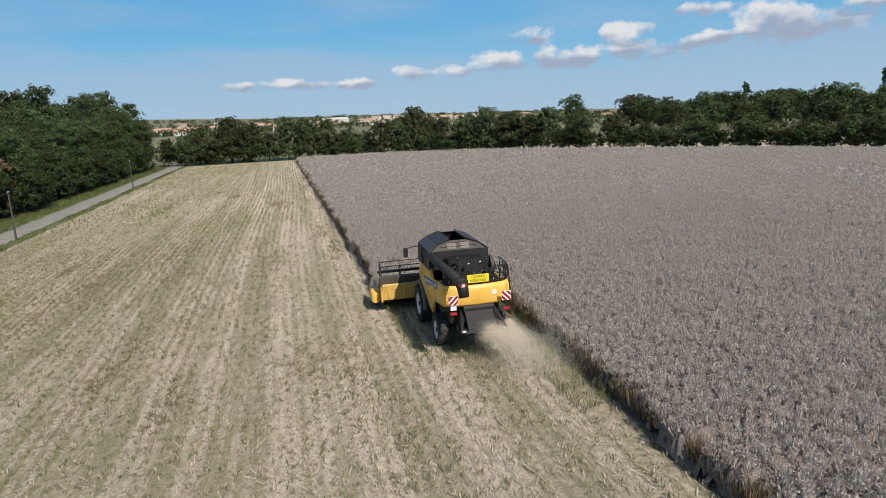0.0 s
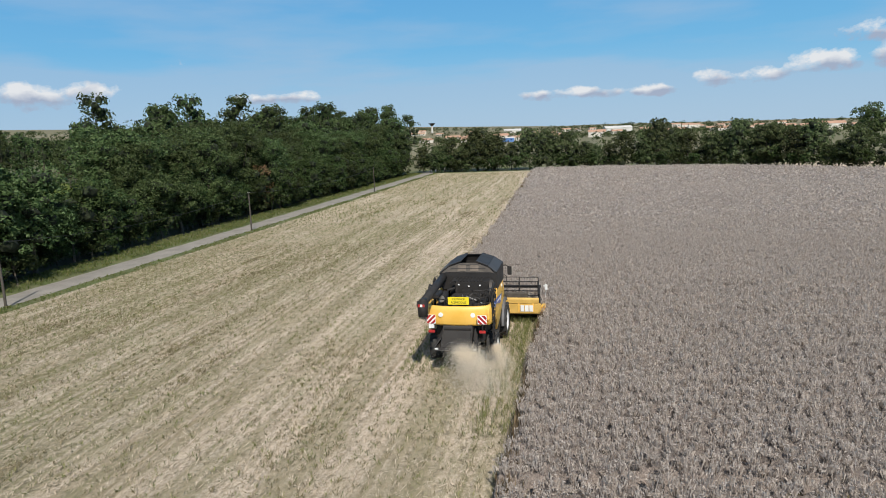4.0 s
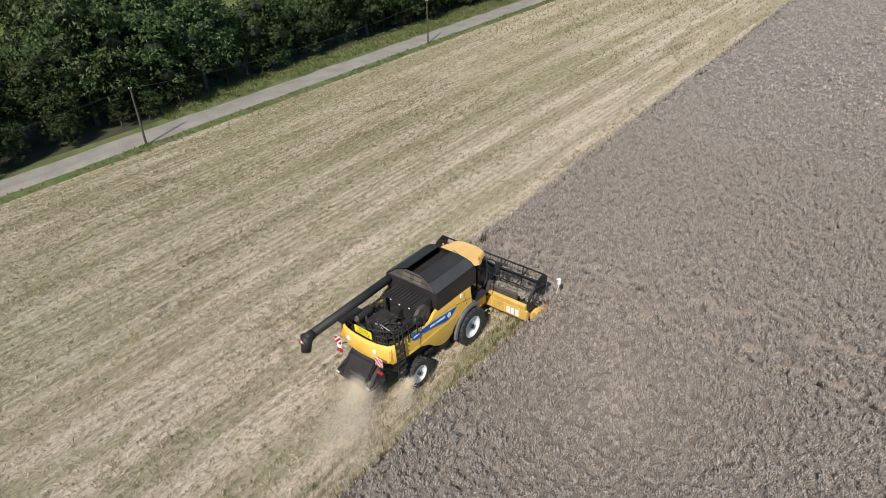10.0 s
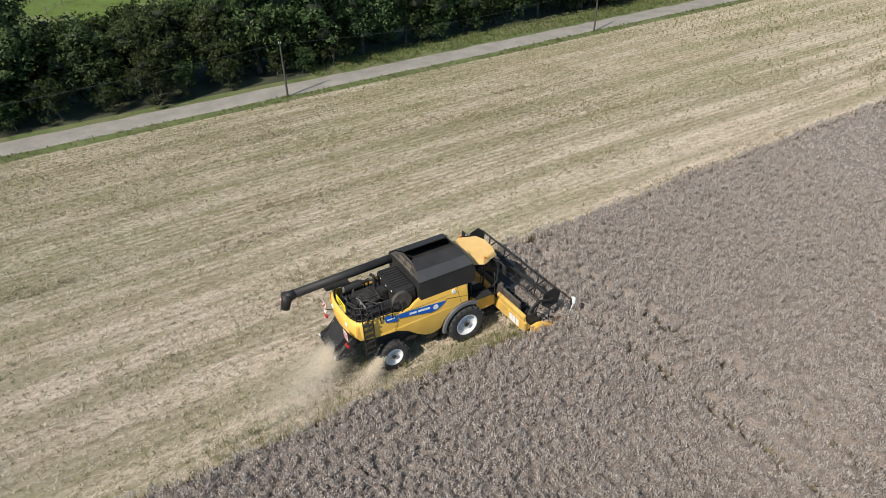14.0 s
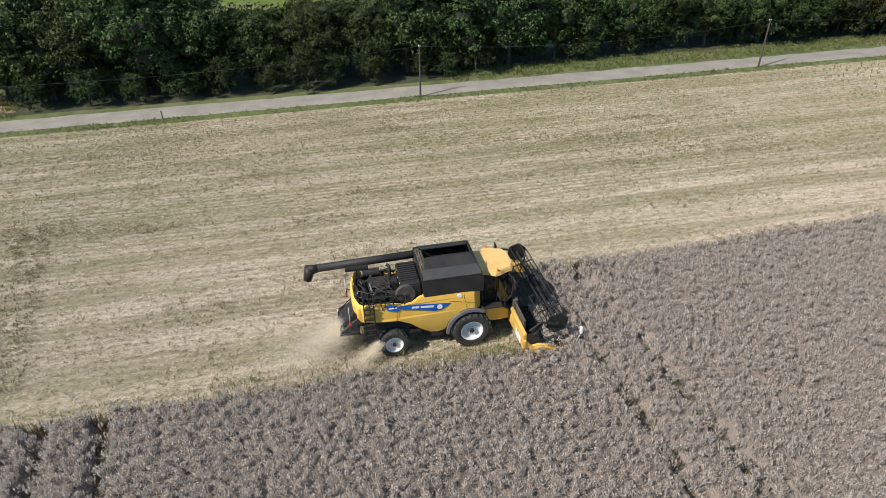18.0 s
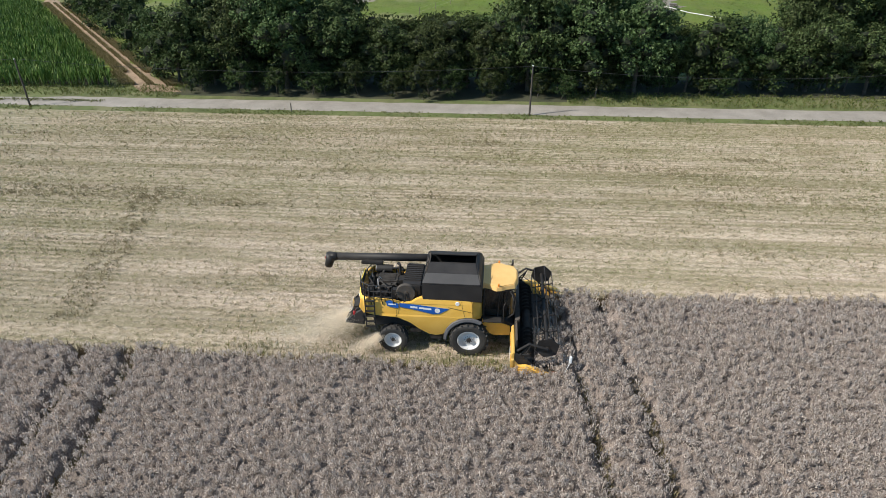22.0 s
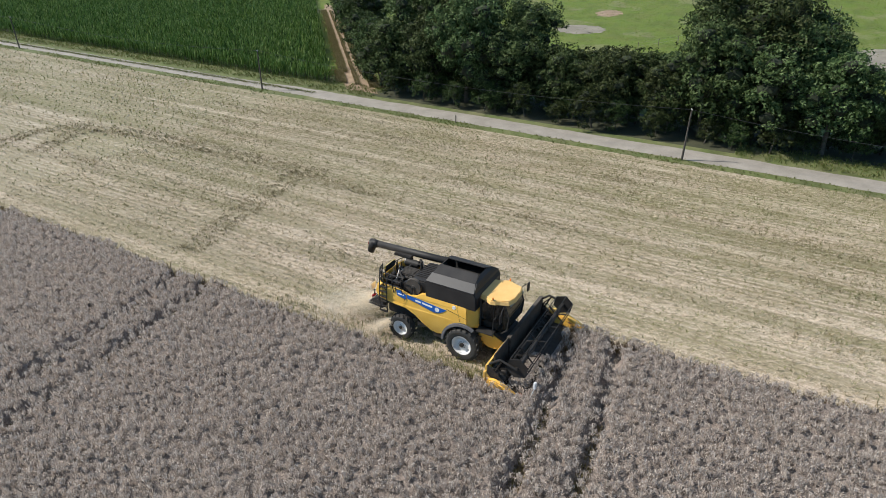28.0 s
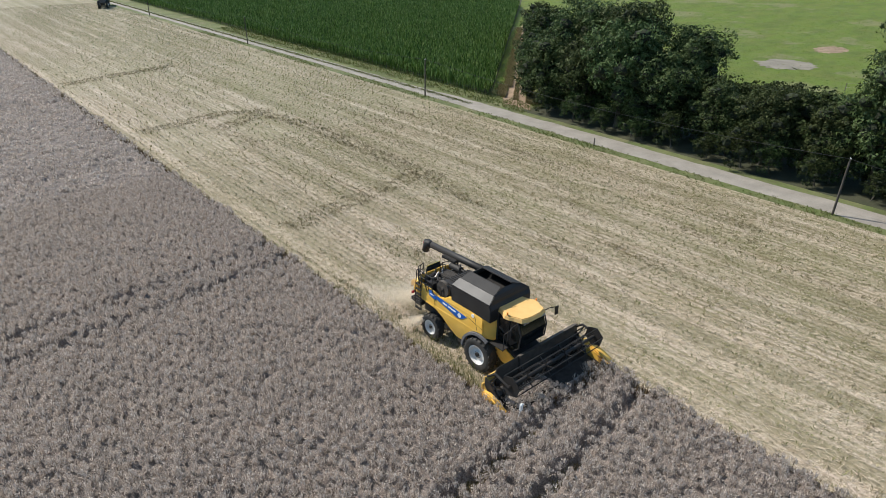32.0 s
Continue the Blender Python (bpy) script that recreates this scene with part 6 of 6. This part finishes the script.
    for x0 in (-1.0, 0.92):
        part("feeder_side", prism(bmesh.new(), [(0.62, 1.15), (0.62, 1.78), (1.2, 1.74), (1.98, 1.4), (1.98, 0.9), (1.2, 0.86)], x0, x0 + 0.08, 0.01), YELLOW, cb, "yellow feeder side plate")
    part("feeder_house", prism(bmesh.new(), [(0.3, 1.9), (1.4, 1.85), (2.19, 1.45), (2.19, 0.75), (0.3, 1.1)], -0.9, 0.9, 0.03), BLACK, cb, "black feeder housing")
    make_header(cb)
    return cb


RUST = plain("dusty_rusty_red", (0.16, 0.075, 0.05), (0.26, 0.13, 0.085), 0.8, 0.0, 3.0, 40.0, 0.2)


def make_header(cb):
    H = 3.34
    XR = 2.62                                         # inner right end: drives fill the rest
    # back frame: yellow outside, dark within; the wall's shade is put into its colour
    bm = bmesh.new()
    prism(bm, [(2.03, 0.72), (2.03, 1.24), (2.14, 1.28), (2.14, 0.66)], -H, H, 0.02)
    hd = part("header", bm, DULL_YELLOW, cb, "yellow cutting header with a dark interior")
    part("back_wall", prism(bmesh.new(), [(2.18, 0.7), (2.2, 1.88), (2.42, 1.96), (2.44, 0.7)], -H, 1.1, 0.01), SCREEN, hd, "tall header back wall, dark brown with its shade in the colour")
    part("back_wall", prism(bmesh.new(), [(2.18, 0.7), (2.22, 1.82), (2.3, 1.9), (2.34, 0.7)], 1.102, XR, 0.01), SCREEN, hd, "tall header back wall, dark brown with its shade in the colour")
    part("upper_frame", prism(bmesh.new(), [(2.04, 1.27), (2.04, 1.48), (2.1, 1.55), (2.17, 1.55), (2.17, 1.27)], -H + 0.12, -1.3, 0.01), DULL_YELLOW, hd, "dusty yellow upper frame")
    part("upper_frame", prism(bmesh.new(), [(2.04, 1.29), (2.04, 1.52), (2.1, 1.6), (2.17, 1.6), (2.17, 1.29)], 1.1, H - 0.12, 0.01), DULL_YELLOW, hd, "dusty yellow upper frame")
    part("upper_beam", box(bmesh.new(), (-0.1, 2.06, 1.34), (2.3, 0.16, 0.12), 0.02), BLACK, hd, "black upper beam")
    for x in (-2.9, -2.1, -1.3, 1.3, 2.1, 2.9):
        part("back_rib", box(bmesh.new(), (x, 2.06, 1.05), (0.07, 0.14, 0.5), 0.01), YELLOW, hd)
    for x in (2.3, 2.55, 2.8):
        part("label_panel", box(bmesh.new(), (x, 1.985, 1.02), (0.2, 0.02, 0.36)), WHITE, hd, "white label plate")
    part("table_floor", prism(bmesh.new(), [(2.3, 0.7), (2.6, 0.56), (4.05, 0.48), (4.12, 0.44), (2.6, 0.46), (2.3, 0.62)], -H, H), GREASE, hd, "worn dark steel table floor")
    # feed auger with left and right spirals
    bm = bmesh.new()
    rod(bm, (-H + 0.05, 2.8, 0.95), (H - 0.15, 2.8, 0.95), 0.2, seg=20)
    for s in (-1, 1):
        prev = None
        for i in range(0, 121):
            a, x = s * i * 0.42, s * (0.7 + i * (H - 0.9) / 120)
            c, sn = math.cos(a), math.sin(a)
            p = [bm.verts.new((x, 2.8 + c * r, 0.95 + sn * r)) for r in (0.19, 0.33)]
            if prev:
                bm.faces.new((prev[0], prev[1], p[1], p[0]))
            prev = p
    part("feed_auger", bm, GREASE, hd, "dark steel feed auger with spiral flights")
    bm = bmesh.new()
    box(bm, (0, 4.14, 0.45), (2 * H, 0.1, 0.03))
    for i in range(87):
        x = -H + 0.04 + i * 0.0762
        vs = [bm.verts.new(p) for p in ((x - 0.02, 4.17, 0.45), (x + 0.02, 4.17, 0.45), (x, 4.3, 0.44))]
        bm.faces.new(vs)
    part("cutter_bar", bm, STEEL, hd, "steel cutter bar with fingers")
    for s in (-1, 1):
        E = H - 0.06
        x0, x1 = sorted((s * (H - 0.1), s * (H - 0.03)))
        shape = [(2.0, 0.8), (2.0, 1.22), (2.16, 1.24), (2.3, 1.08), (2.5, 0.86), (2.2, 0.8)] if s > 0 else [(2.0, 0.6), (2.0, 1.4), (2.5, 1.45), (3.0, 1.2), (3.8, 0.85), (4.2, 0.5), (4.2, 0.4), (2.2, 0.55)]
        part("end_sheet", prism(bmesh.new(), shape, x0, x1, 0.015), DULL_YELLOW if s > 0 else YELLOW, hd, "yellow header end sheet")
        bm = bmesh.new()
        vs = [bm.verts.new(p) for p in ((s * (H - 0.04), 3.2, 0.38), (s * (H + 0.12), 3.2, 0.38), (s * (H + 0.1), 3.2, 0.62), (s * (H - 0.04), 3.2, 0.74), (s * (H + 0.04), 4.5, 0.5))]
        for f in ((0, 1, 2, 3), (0, 4, 1), (1, 4, 2), (2, 4, 3), (3, 4, 0)):
            bm.faces.new([vs[i] for i in f])
        part("inner_end", prism(bmesh.new(), [(2.2, 0.75), (2.2, 1.65), (2.5, 1.5), (3.1, 0.95), (3.25, 0.55)], *sorted((s * (E - 0.05), s * (E - 0.01)))), BLACK, hd, "black inner end plate")
        part("reel_ram", rods(bmesh.new(), [(s * (E - 0.1), 2.25, 1.3), (s * (E - 0.1), 2.8, 1.95)], 0.035, 8), GREASE, hd, "oily hydraulic ram")
        part("drive_cover", box(bmesh.new(), (s * (E - 0.1), 2.55, 1.2), (0.2, 0.5, 0.26), 0.04), GREASE, hd, "black drive cover")
        if s < 0:
            shell = prism(bmesh.new(), [(2.5, 0.5), (2.5, 1.0), (3.1, 1.15), (3.9, 0.95), (4.7, 0.6), (4.75, 0.5)], -H - 0.42, -H - 0.0, 0.06)
            part("divider_shell", shell, YELLOW, hd, "bulky yellow divider shell on the stubble side")
        else:
            shell = prism(bmesh.new(), [(2.3, 0.5), (2.3, 1.06), (2.7, 1.12), (3.2, 0.98), (3.75, 0.7), (3.8, 0.55)], H - 0.02, H + 0.26, 0.06)
            part("divider_shell", shell, YELLOW, hd, "low yellow divider shell on the crop side")
        div = part("crop_divider", bm, RUST, hd, "pointed rusty red crop divider")
        part("divider_tip", rod(bmesh.new(), (s * (H + 0.03), 3.9, 0.72), (s * (H + 0.04), 4.6, 0.62), 0.06, 0.01, 8), RUST, div, "red divider tip")
        bm = bmesh.new()
        rods(bm, [(s * (H + 0.08), 4.4, 0.5), (s * (H + 0.16), 4.66, 1.45)], 0.014, 6)
        box(bm, (s * (H + 0.16), 4.67, 1.6), (0.16, 0.12, 0.36), 0.03)
        box(bm, (s * (H + 0.08), 4.67, 1.68), (0.17, 0.06, 0.09), 0.02)
        if s > 0:
            part("marker_rod", bm, WHITE, div, "white marker on a thin rod")
        else:
            bm.free()
        # reel arm, end disc
        bm = bmesh.new()
        rods(bm, [(s * (E - 0.06), 2.3, 1.75), (s * (E - 0.06), 2.8, 2.15), (s * (E - 0.06), 3.65, 1.9)], 0.06, 8)
        rods(bm, [(s * (E - 0.06), 2.4, 1.0), (s * (E - 0.06), 2.9, 2.1)], 0.035, 8)
        part("reel_arm", bm, BLACK, hd, "black reel lifting arm")
        bm = bmesh.new()
        ring = [(math.cos(i * math.pi / 3 + 0.3) * 0.56, math.sin(i * math.pi / 3 + 0.3) * 0.56) for i in range(6)]
        f = bm.faces.new([bm.verts.new((s * (E - 0.16), 3.63 + a, 1.9 + b)) for a, b in ring])
        g = bmesh.ops.extrude_face_region(bm, geom=[f])
        bmesh.ops.translate(bm, vec=(s * -0.03, 0, 0), verts=[v for v in g["geom"] if isinstance(v, bmesh.types.BMVert)])
        part("reel_disc", bm, BLACK, hd, "dark six-sided reel end plate")
        bm = bmesh.new()
        rods(bm, [(s * (E - 0.05), 2.3, 1.45), (s * (E - 0.04), 2.7, 1.6), (s * (E + 0.02), 3.2, 1.2)], 0.02, 6)
        part("hose", bm, INK, hd)
    part("reel_shaft", rod(bmesh.new(), (-H + 0.1, 3.63, 1.9), (H - 0.1, 3.63, 1.9), 0.085, seg=14), BLACK, hd, "black reel centre tube")
    for i in range(6):
        a = i * math.pi / 3 + 0.3
        y, z = 3.63 + 0.54 * math.cos(a), 1.9 + 0.54 * math.sin(a)
        bm = bmesh.new()
        rod(bm, (-H + 0.25, y, z), (H - 0.25, y, z), 0.024, seg=6)
        for k in range(40):
            x = -H + 0.36 + k * 0.151
            rod(bm, (x, y, z), (x, y - 0.05, z - 0.24), 0.008, 0.004, 3, False)
        part("reel_bat", bm, BLACK, hd, "reel bar with hanging tines")
    for x in (-2.0, -0.7, 0.7, 2.0):
        star = []
        for i in range(6):
            a = i * math.pi / 3 + 0.3
            c, n = Vector((math.cos(a), math.sin(a))), Vector((-math.sin(a), math.cos(a)))
            star += [c * 0.13 - n * 0.03, c * 0.55 - n * 0.022, c * 0.55 + n * 0.022, c * 0.13 + n * 0.03]
        bm = prism(bmesh.new(), [(3.63 + p.x, 1.9 + p.y) for p in star], x - 0.02, x + 0.02)
        part("reel_spider", bm, BLACK, hd)


make_combine()


def make_cut_crop():
    """Freshly cut stalks sliding over the header's table."""
    rng = np.random.default_rng(31)
    n = 420
    x, y = rng.uniform(0.2, 2.95, n), rng.uniform(2.75, 4.1, n)
    v = cards(x, y, 0.6 + 0.1 * (y - 2.7) + rng.uniform(0, 0.16, n), 9, 0.13, 0.1, 0.06, rng)
    tagged(tri_object("cut_stalks", v, CROP_LEAF), "grey-brown cut stalks piled on the header table", "cut crop", kind="stuff")


make_cut_crop()


# ---- poles and wires ----
POLE_Y = [-148.0, -98.0, -47.0, 4.0, 40.0, 90.0]


def make_poles():
    p = thing("telephone_pole", "weathered wooden telephone pole at the edge of the lane", "pole", "poles along the lane")
    part("shaft", rod(bmesh.new(), (0, 0, -0.2), (0.06, 0.03, 4.75), 0.1, 0.07, 12), POLEWOOD, p)
    part("step_bracket", box(bmesh.new(), (0.06, 0.03, 4.72), (0.22, 0.05, 0.05), 0.008), STEEL, p)
    for x in (-0.03, 0.15):
        part("insulator", rod(bmesh.new(), (x, 0.03, 4.74), (x, 0.03, 4.86), 0.035, 0.025, 8), WHITE, p)
    p.matrix_basis = pose(-34.75, POLE_Y[0], 0, 0, 0, 0)
    for i, y in enumerate(POLE_Y[1:]):
        copy_thing(p, pose(-34.75 + 0.1 * math.sin(i * 2.0), y, 0, 0.8 * math.sin(i * 1.7), 1.0 * math.cos(i * 2.3), 20 * i))
    for a, b in zip(POLE_Y, POLE_Y[1:]):
        bm = bmesh.new()
        n = 16
        pts = [(-34.7, a + (b - a) * i / n, 4.78 - 0.9 * (1 - (2 * i / n - 1) ** 2)) for i in range(n + 1)]
        rods(bm, pts, 0.016, 4)
        tagged(part("telephone_wire", bm, WIRE), "dark sagging telephone cable between two poles", "cable", "cables along the lane")
    st = thing("marker_post", "short dark wooden post beside the lane", "post")
    part("shaft", rod(bmesh.new(), (0, 0, -0.1), (0, 0, 0.85), 0.07, 0.06, 8), WOOD, st)
    st.matrix_basis = pose(-34.6, -19.5, 0)


make_poles()


# ---- maize ----
def make_maize():
    rng = np.random.default_rng(41)
    px, py = [], []
    for y in np.arange(-200, -42, 0.75):
        step = 0.24 if y > -110 else 0.4
        x = np.arange(-125, -41.2, step)
        px.append(x + rng.normal(0, 0.05, len(x)))
        py.append(np.full(len(x), y) + rng.normal(0, 0.05, len(x)) + (x + 42) * 0.5)
    px, py = np.concatenate(px), np.concatenate(py)
    ok = (py < -42.5 - 0.85 * (-42.6 - px)) & (py > -185)
    px, py = px[ok], py[ok]
    h = 1.85 + 0.25 * np.sin(px * 0.3) * np.sin(py * 0.21) + rng.uniform(-0.4, 0.3, len(px))
    v = tufts(px, py, np.full(len(px), 0.6), 5, 0.34, h - 0.6, 0.17, rng)
    ob = tagged(tri_object("maize_field", v, CORN_LEAF), "dense green maize standing in rows beside the lane", "maize", kind="stuff")
    edge = [(-42.4, -42.3), (-42.4, -200), (-140, -200), (-140, -125)]
    # dark sheet with the shade between the rows put into its colour
    mesh_object("maize_soil", [(x, y, 0.02 + float(hill(x, y))) for x, y in edge], [(0, 1, 2, 3)], WOOD_AND_SHADE_SOIL, ob)
    near = (px > -48) | (py > -50 - 0.85 * (-42.6 - px))
    qx, qy = px[near], py[near]
    tri_object("maize_stems", tufts(qx, qy, np.zeros(len(qx)), 3, 0.3, h[near] * 0.8, 0.1, rng), CORN_LEAF, ob)


make_maize()


def make_track():
    """A rutted dirt track between the maize and the hedge."""
    rng = np.random.default_rng(51)
    rows = []
    for i in range(31):
        t = i / 30
        x = -40.2 - 60 * t
        c = -37.5 - 0.86 * (-42 - x)
        w = 2.4 - 1.1 * min(1, t * 6) + 0.25 * math.sin(i * 1.9)
        for k, z in ((-1, 0.01), (-0.55, 0.035), (-0.25, 0.05), (0, 0.07), (0.25, 0.05), (0.55, 0.035), (1, 0.01)):
            rows.append((x, c + k * w + rng.uniform(-0.12, 0.12) * (3.0 if abs(k) == 1 else 1.0), z + 0.012))
    faces = [(j * 7 + i, j * 7 + i + 1, j * 7 + i + 8, j * 7 + i + 7) for j in range(30) for i in range(6)]
    tagged(mesh_object("dirt_track", rows, faces, DIRT, smooth=True), "rutted pale brown dirt track beside the maize", "track", kind="structure")
    n = 9000
    t = rng.uniform(0, 1, n) ** 1.4
    x = -42.5 - 50 * t
    side = rng.choice([-1, 1], n)
    y = -37.5 + 0.86 * (x + 42) + side * (np.where(t < 0.1, 1.9, 1.1) + np.abs(rng.normal(0, 0.7, n))) * np.where(rng.uniform(0, 1, n) < 0.1, 0.1, 1.0)
    tagged(tri_object("track_verge", tufts(x, y, np.zeros(n), 5, 0.2, 0.4, 0.07, rng), DRY_GRASS), "rough dry grass along the dirt track", "grass", kind="stuff")


make_track()


# ---- meadow ----
def make_meadow():
    rng = np.random.default_rng(61)
    # worn bare patches and a grey path
    for x, y, a, b, mat in ((-122, -28, 5.0, 2.6, DIRT), (-99, -27, 5.5, 4.6, PATCH), (-97, 25, 11.0, 7.0, PATCH), (-118, 44, 16, 3, PATCH)):
        k = 40
        ring = [(x + a * math.cos(i * 2 * math.pi / k) * rng.uniform(0.85, 1.1), y + b * math.sin(i * 2 * math.pi / k) * rng.uniform(0.8, 1.15)) for i in range(k)]
        vs = [(px, py, float(hill(px, py)) + 0.02) for px, py in ring] + [(x, y, float(hill(x, y)) + 0.05)]
        tagged(mesh_object("bare_patch", vs, [(i, (i + 1) % k, k) for i in range(k)], mat), "grazed bare patch in the meadow", "bare ground", kind="structure")
    n = 9000
    x, y = rng.uniform(-175, -46, n), rng.uniform(-120, 46, n)
    ok = (y > -32 - (-42 - x) * 0.86)
    x, y = x[ok], y[ok]
    tagged(tri_object("meadow_tussocks", tufts(x, y, hill(x, y), 4, 0.45, 0.09, 0.16, rng), MEADOW_LEAF), "tufts of bright green pasture grass", "grass", kind="stuff")
    pipe = thing("fallen_pipe", "long white pipe lying across the pasture", "pipe")
    for a, b in (((-95.2, 28.5), (-88.5, 31.5)), ((-88.5, 31.5), (-80.5, 38.5))):
        part("length", rods(bmesh.new(), [(*a, float(hill(*a)) + 0.08), (*b, float(hill(*b)) + 0.08)], 0.05, 8), WHITE, pipe)
    stack = thing("log_stack", "small stack of pale cut logs by the pipe", "logs")
    for k in range(7):
        x, y = -94.5 + 0.32 * (k % 4) + (0.16 if k > 3 else 0.0), 30.2
        part("log", rod(bmesh.new(), (x, y - 0.6, 0.17 + 0.28 * (k // 4)), (x, y + 0.6, 0.17 + 0.28 * (k // 4)), 0.16, 0.14, 8), STEEL if k % 3 else WOOD, stack)
    # wire fence across the pasture
    f = thing("pasture_fence", "thin wooden-post wire fence across the pasture", "fence")
    pts = [(-150 + 5 * i, 16 - 2.2 * i) for i in range(14)]
    for px, py in pts:
        part("post", rod(bmesh.new(), (px, py, float(hill(px, py)) - 0.1), (px, py, float(hill(px, py)) + 1.2), 0.06, 0.05, 6), WOOD, f)
    for z in (0.5, 1.05):
        part("wire", rods(bmesh.new(), [(px, py, float(hill(px, py)) + z) for px, py in pts], 0.012, 4), STEEL, f)


PATCH = plain("grey_bare_soil", (0.15, 0.135, 0.105), (0.25, 0.225, 0.18), 0.95, 0.0, 0.3, 3.0, 0.3)
MEADOW_LEAF = leafy("pasture_grass", [(0.045, 0.085, 0.008), (0.08, 0.13, 0.014), (0.12, 0.155, 0.03)], 0.6, 0.3, 0.1)
make_meadow()


# ---- chaff and dust thrown out behind the machine ----
def make_dust():
    rng = np.random.default_rng(71)

    def cloud(n, start, drift, spread0, spread1, size):
        t = rng.uniform(0, 1, n) ** 1.9
        p = np.array(start) + np.outer(t, drift)
        s = (spread0 + (spread1 - spread0) * t)[:, None]
        p += rng.normal(0, 1, (n, 3)) * s * np.array([1, 1, 0.55])
        p[:, 2] = np.abs(p[:, 2]) + 0.03
        e = rng.normal(0, size, (n, 3, 3))
        return (p[:, None, :] + e).reshape(-1, 3)

    v = np.concatenate([cloud(190000, (0.3, -5.8, 1.25), (1.6, -3.2, -0.75), 0.24, 0.95, 0.0058), cloud(50000, (1.6, -4.35, 0.95), (0.45, -1.1, -0.7), 0.1, 0.32, 0.0055)])
    tagged(tri_object("chaff_dust", v, DUST), "pale straw dust and chaff hanging behind the machine", "dust", kind="stuff")


make_dust()


# ---- tractor and trailer waiting at the far end of the field ----
def make_tractor():
    tr = thing("tractor", "dark farm tractor parked on the far stubble", "tractor", m=pose(-30.5, -168, 0, 0, 0, 160))
    part("body", prism(bmesh.new(), [(-0.9, 0.8), (-0.9, 1.5), (0.5, 1.65), (2.2, 1.5), (2.3, 0.9), (0.5, 0.7)], -0.45, 0.45, 0.05), GREASE, tr, "dark bonnet and body")
    cab = part("cab", prism(bmesh.new(), [(-1.1, 1.4), (-1.0, 2.6), (0.4, 2.6), (0.6, 1.5)], -0.75, 0.75, 0.06), CABGLASS, tr, "dark glazed cab")
    part("roof", box(bmesh.new(), (0, -0.3, 2.68), (1.6, 1.6, 0.14), 0.04), BLACK, cab)
    for s in (-1, 1):
        wheel("rear_wheel", s * 0.95, -0.6, 0.85, 0.5, 18, tr)
        wheel("front_wheel", s * 0.9, 1.8, 0.6, 0.4, 16, tr)
        part("mudguard", box(bmesh.new(), (s * 0.95, -0.6, 1.78), (0.5, 1.3, 0.08), 0.03), BLACK, tr)
    tl = thing("grain_trailer", "dark two-axle grain trailer behind the tractor", "trailer", m=pose(-32.5, -173.5, 0, 0, 0, 160))
    part("tub", prism(bmesh.new(), [(-2.6, 1.0), (-2.8, 2.4), (2.8, 2.4), (2.6, 1.0)], -1.15, 1.15, 0.04), GREASE, tl, "dark steel grain tub")
    part("drawbar", rods(bmesh.new(), [(0, 2.5, 0.8), (0, 4.2, 0.7)], 0.08, 8), GREASE, tl)
    for s in (-1, 1):
        for y in (-1.2, 0.2):
            wheel("wheel", s * 0.95, y, 0.55, 0.4, 14, tl)


make_tractor()
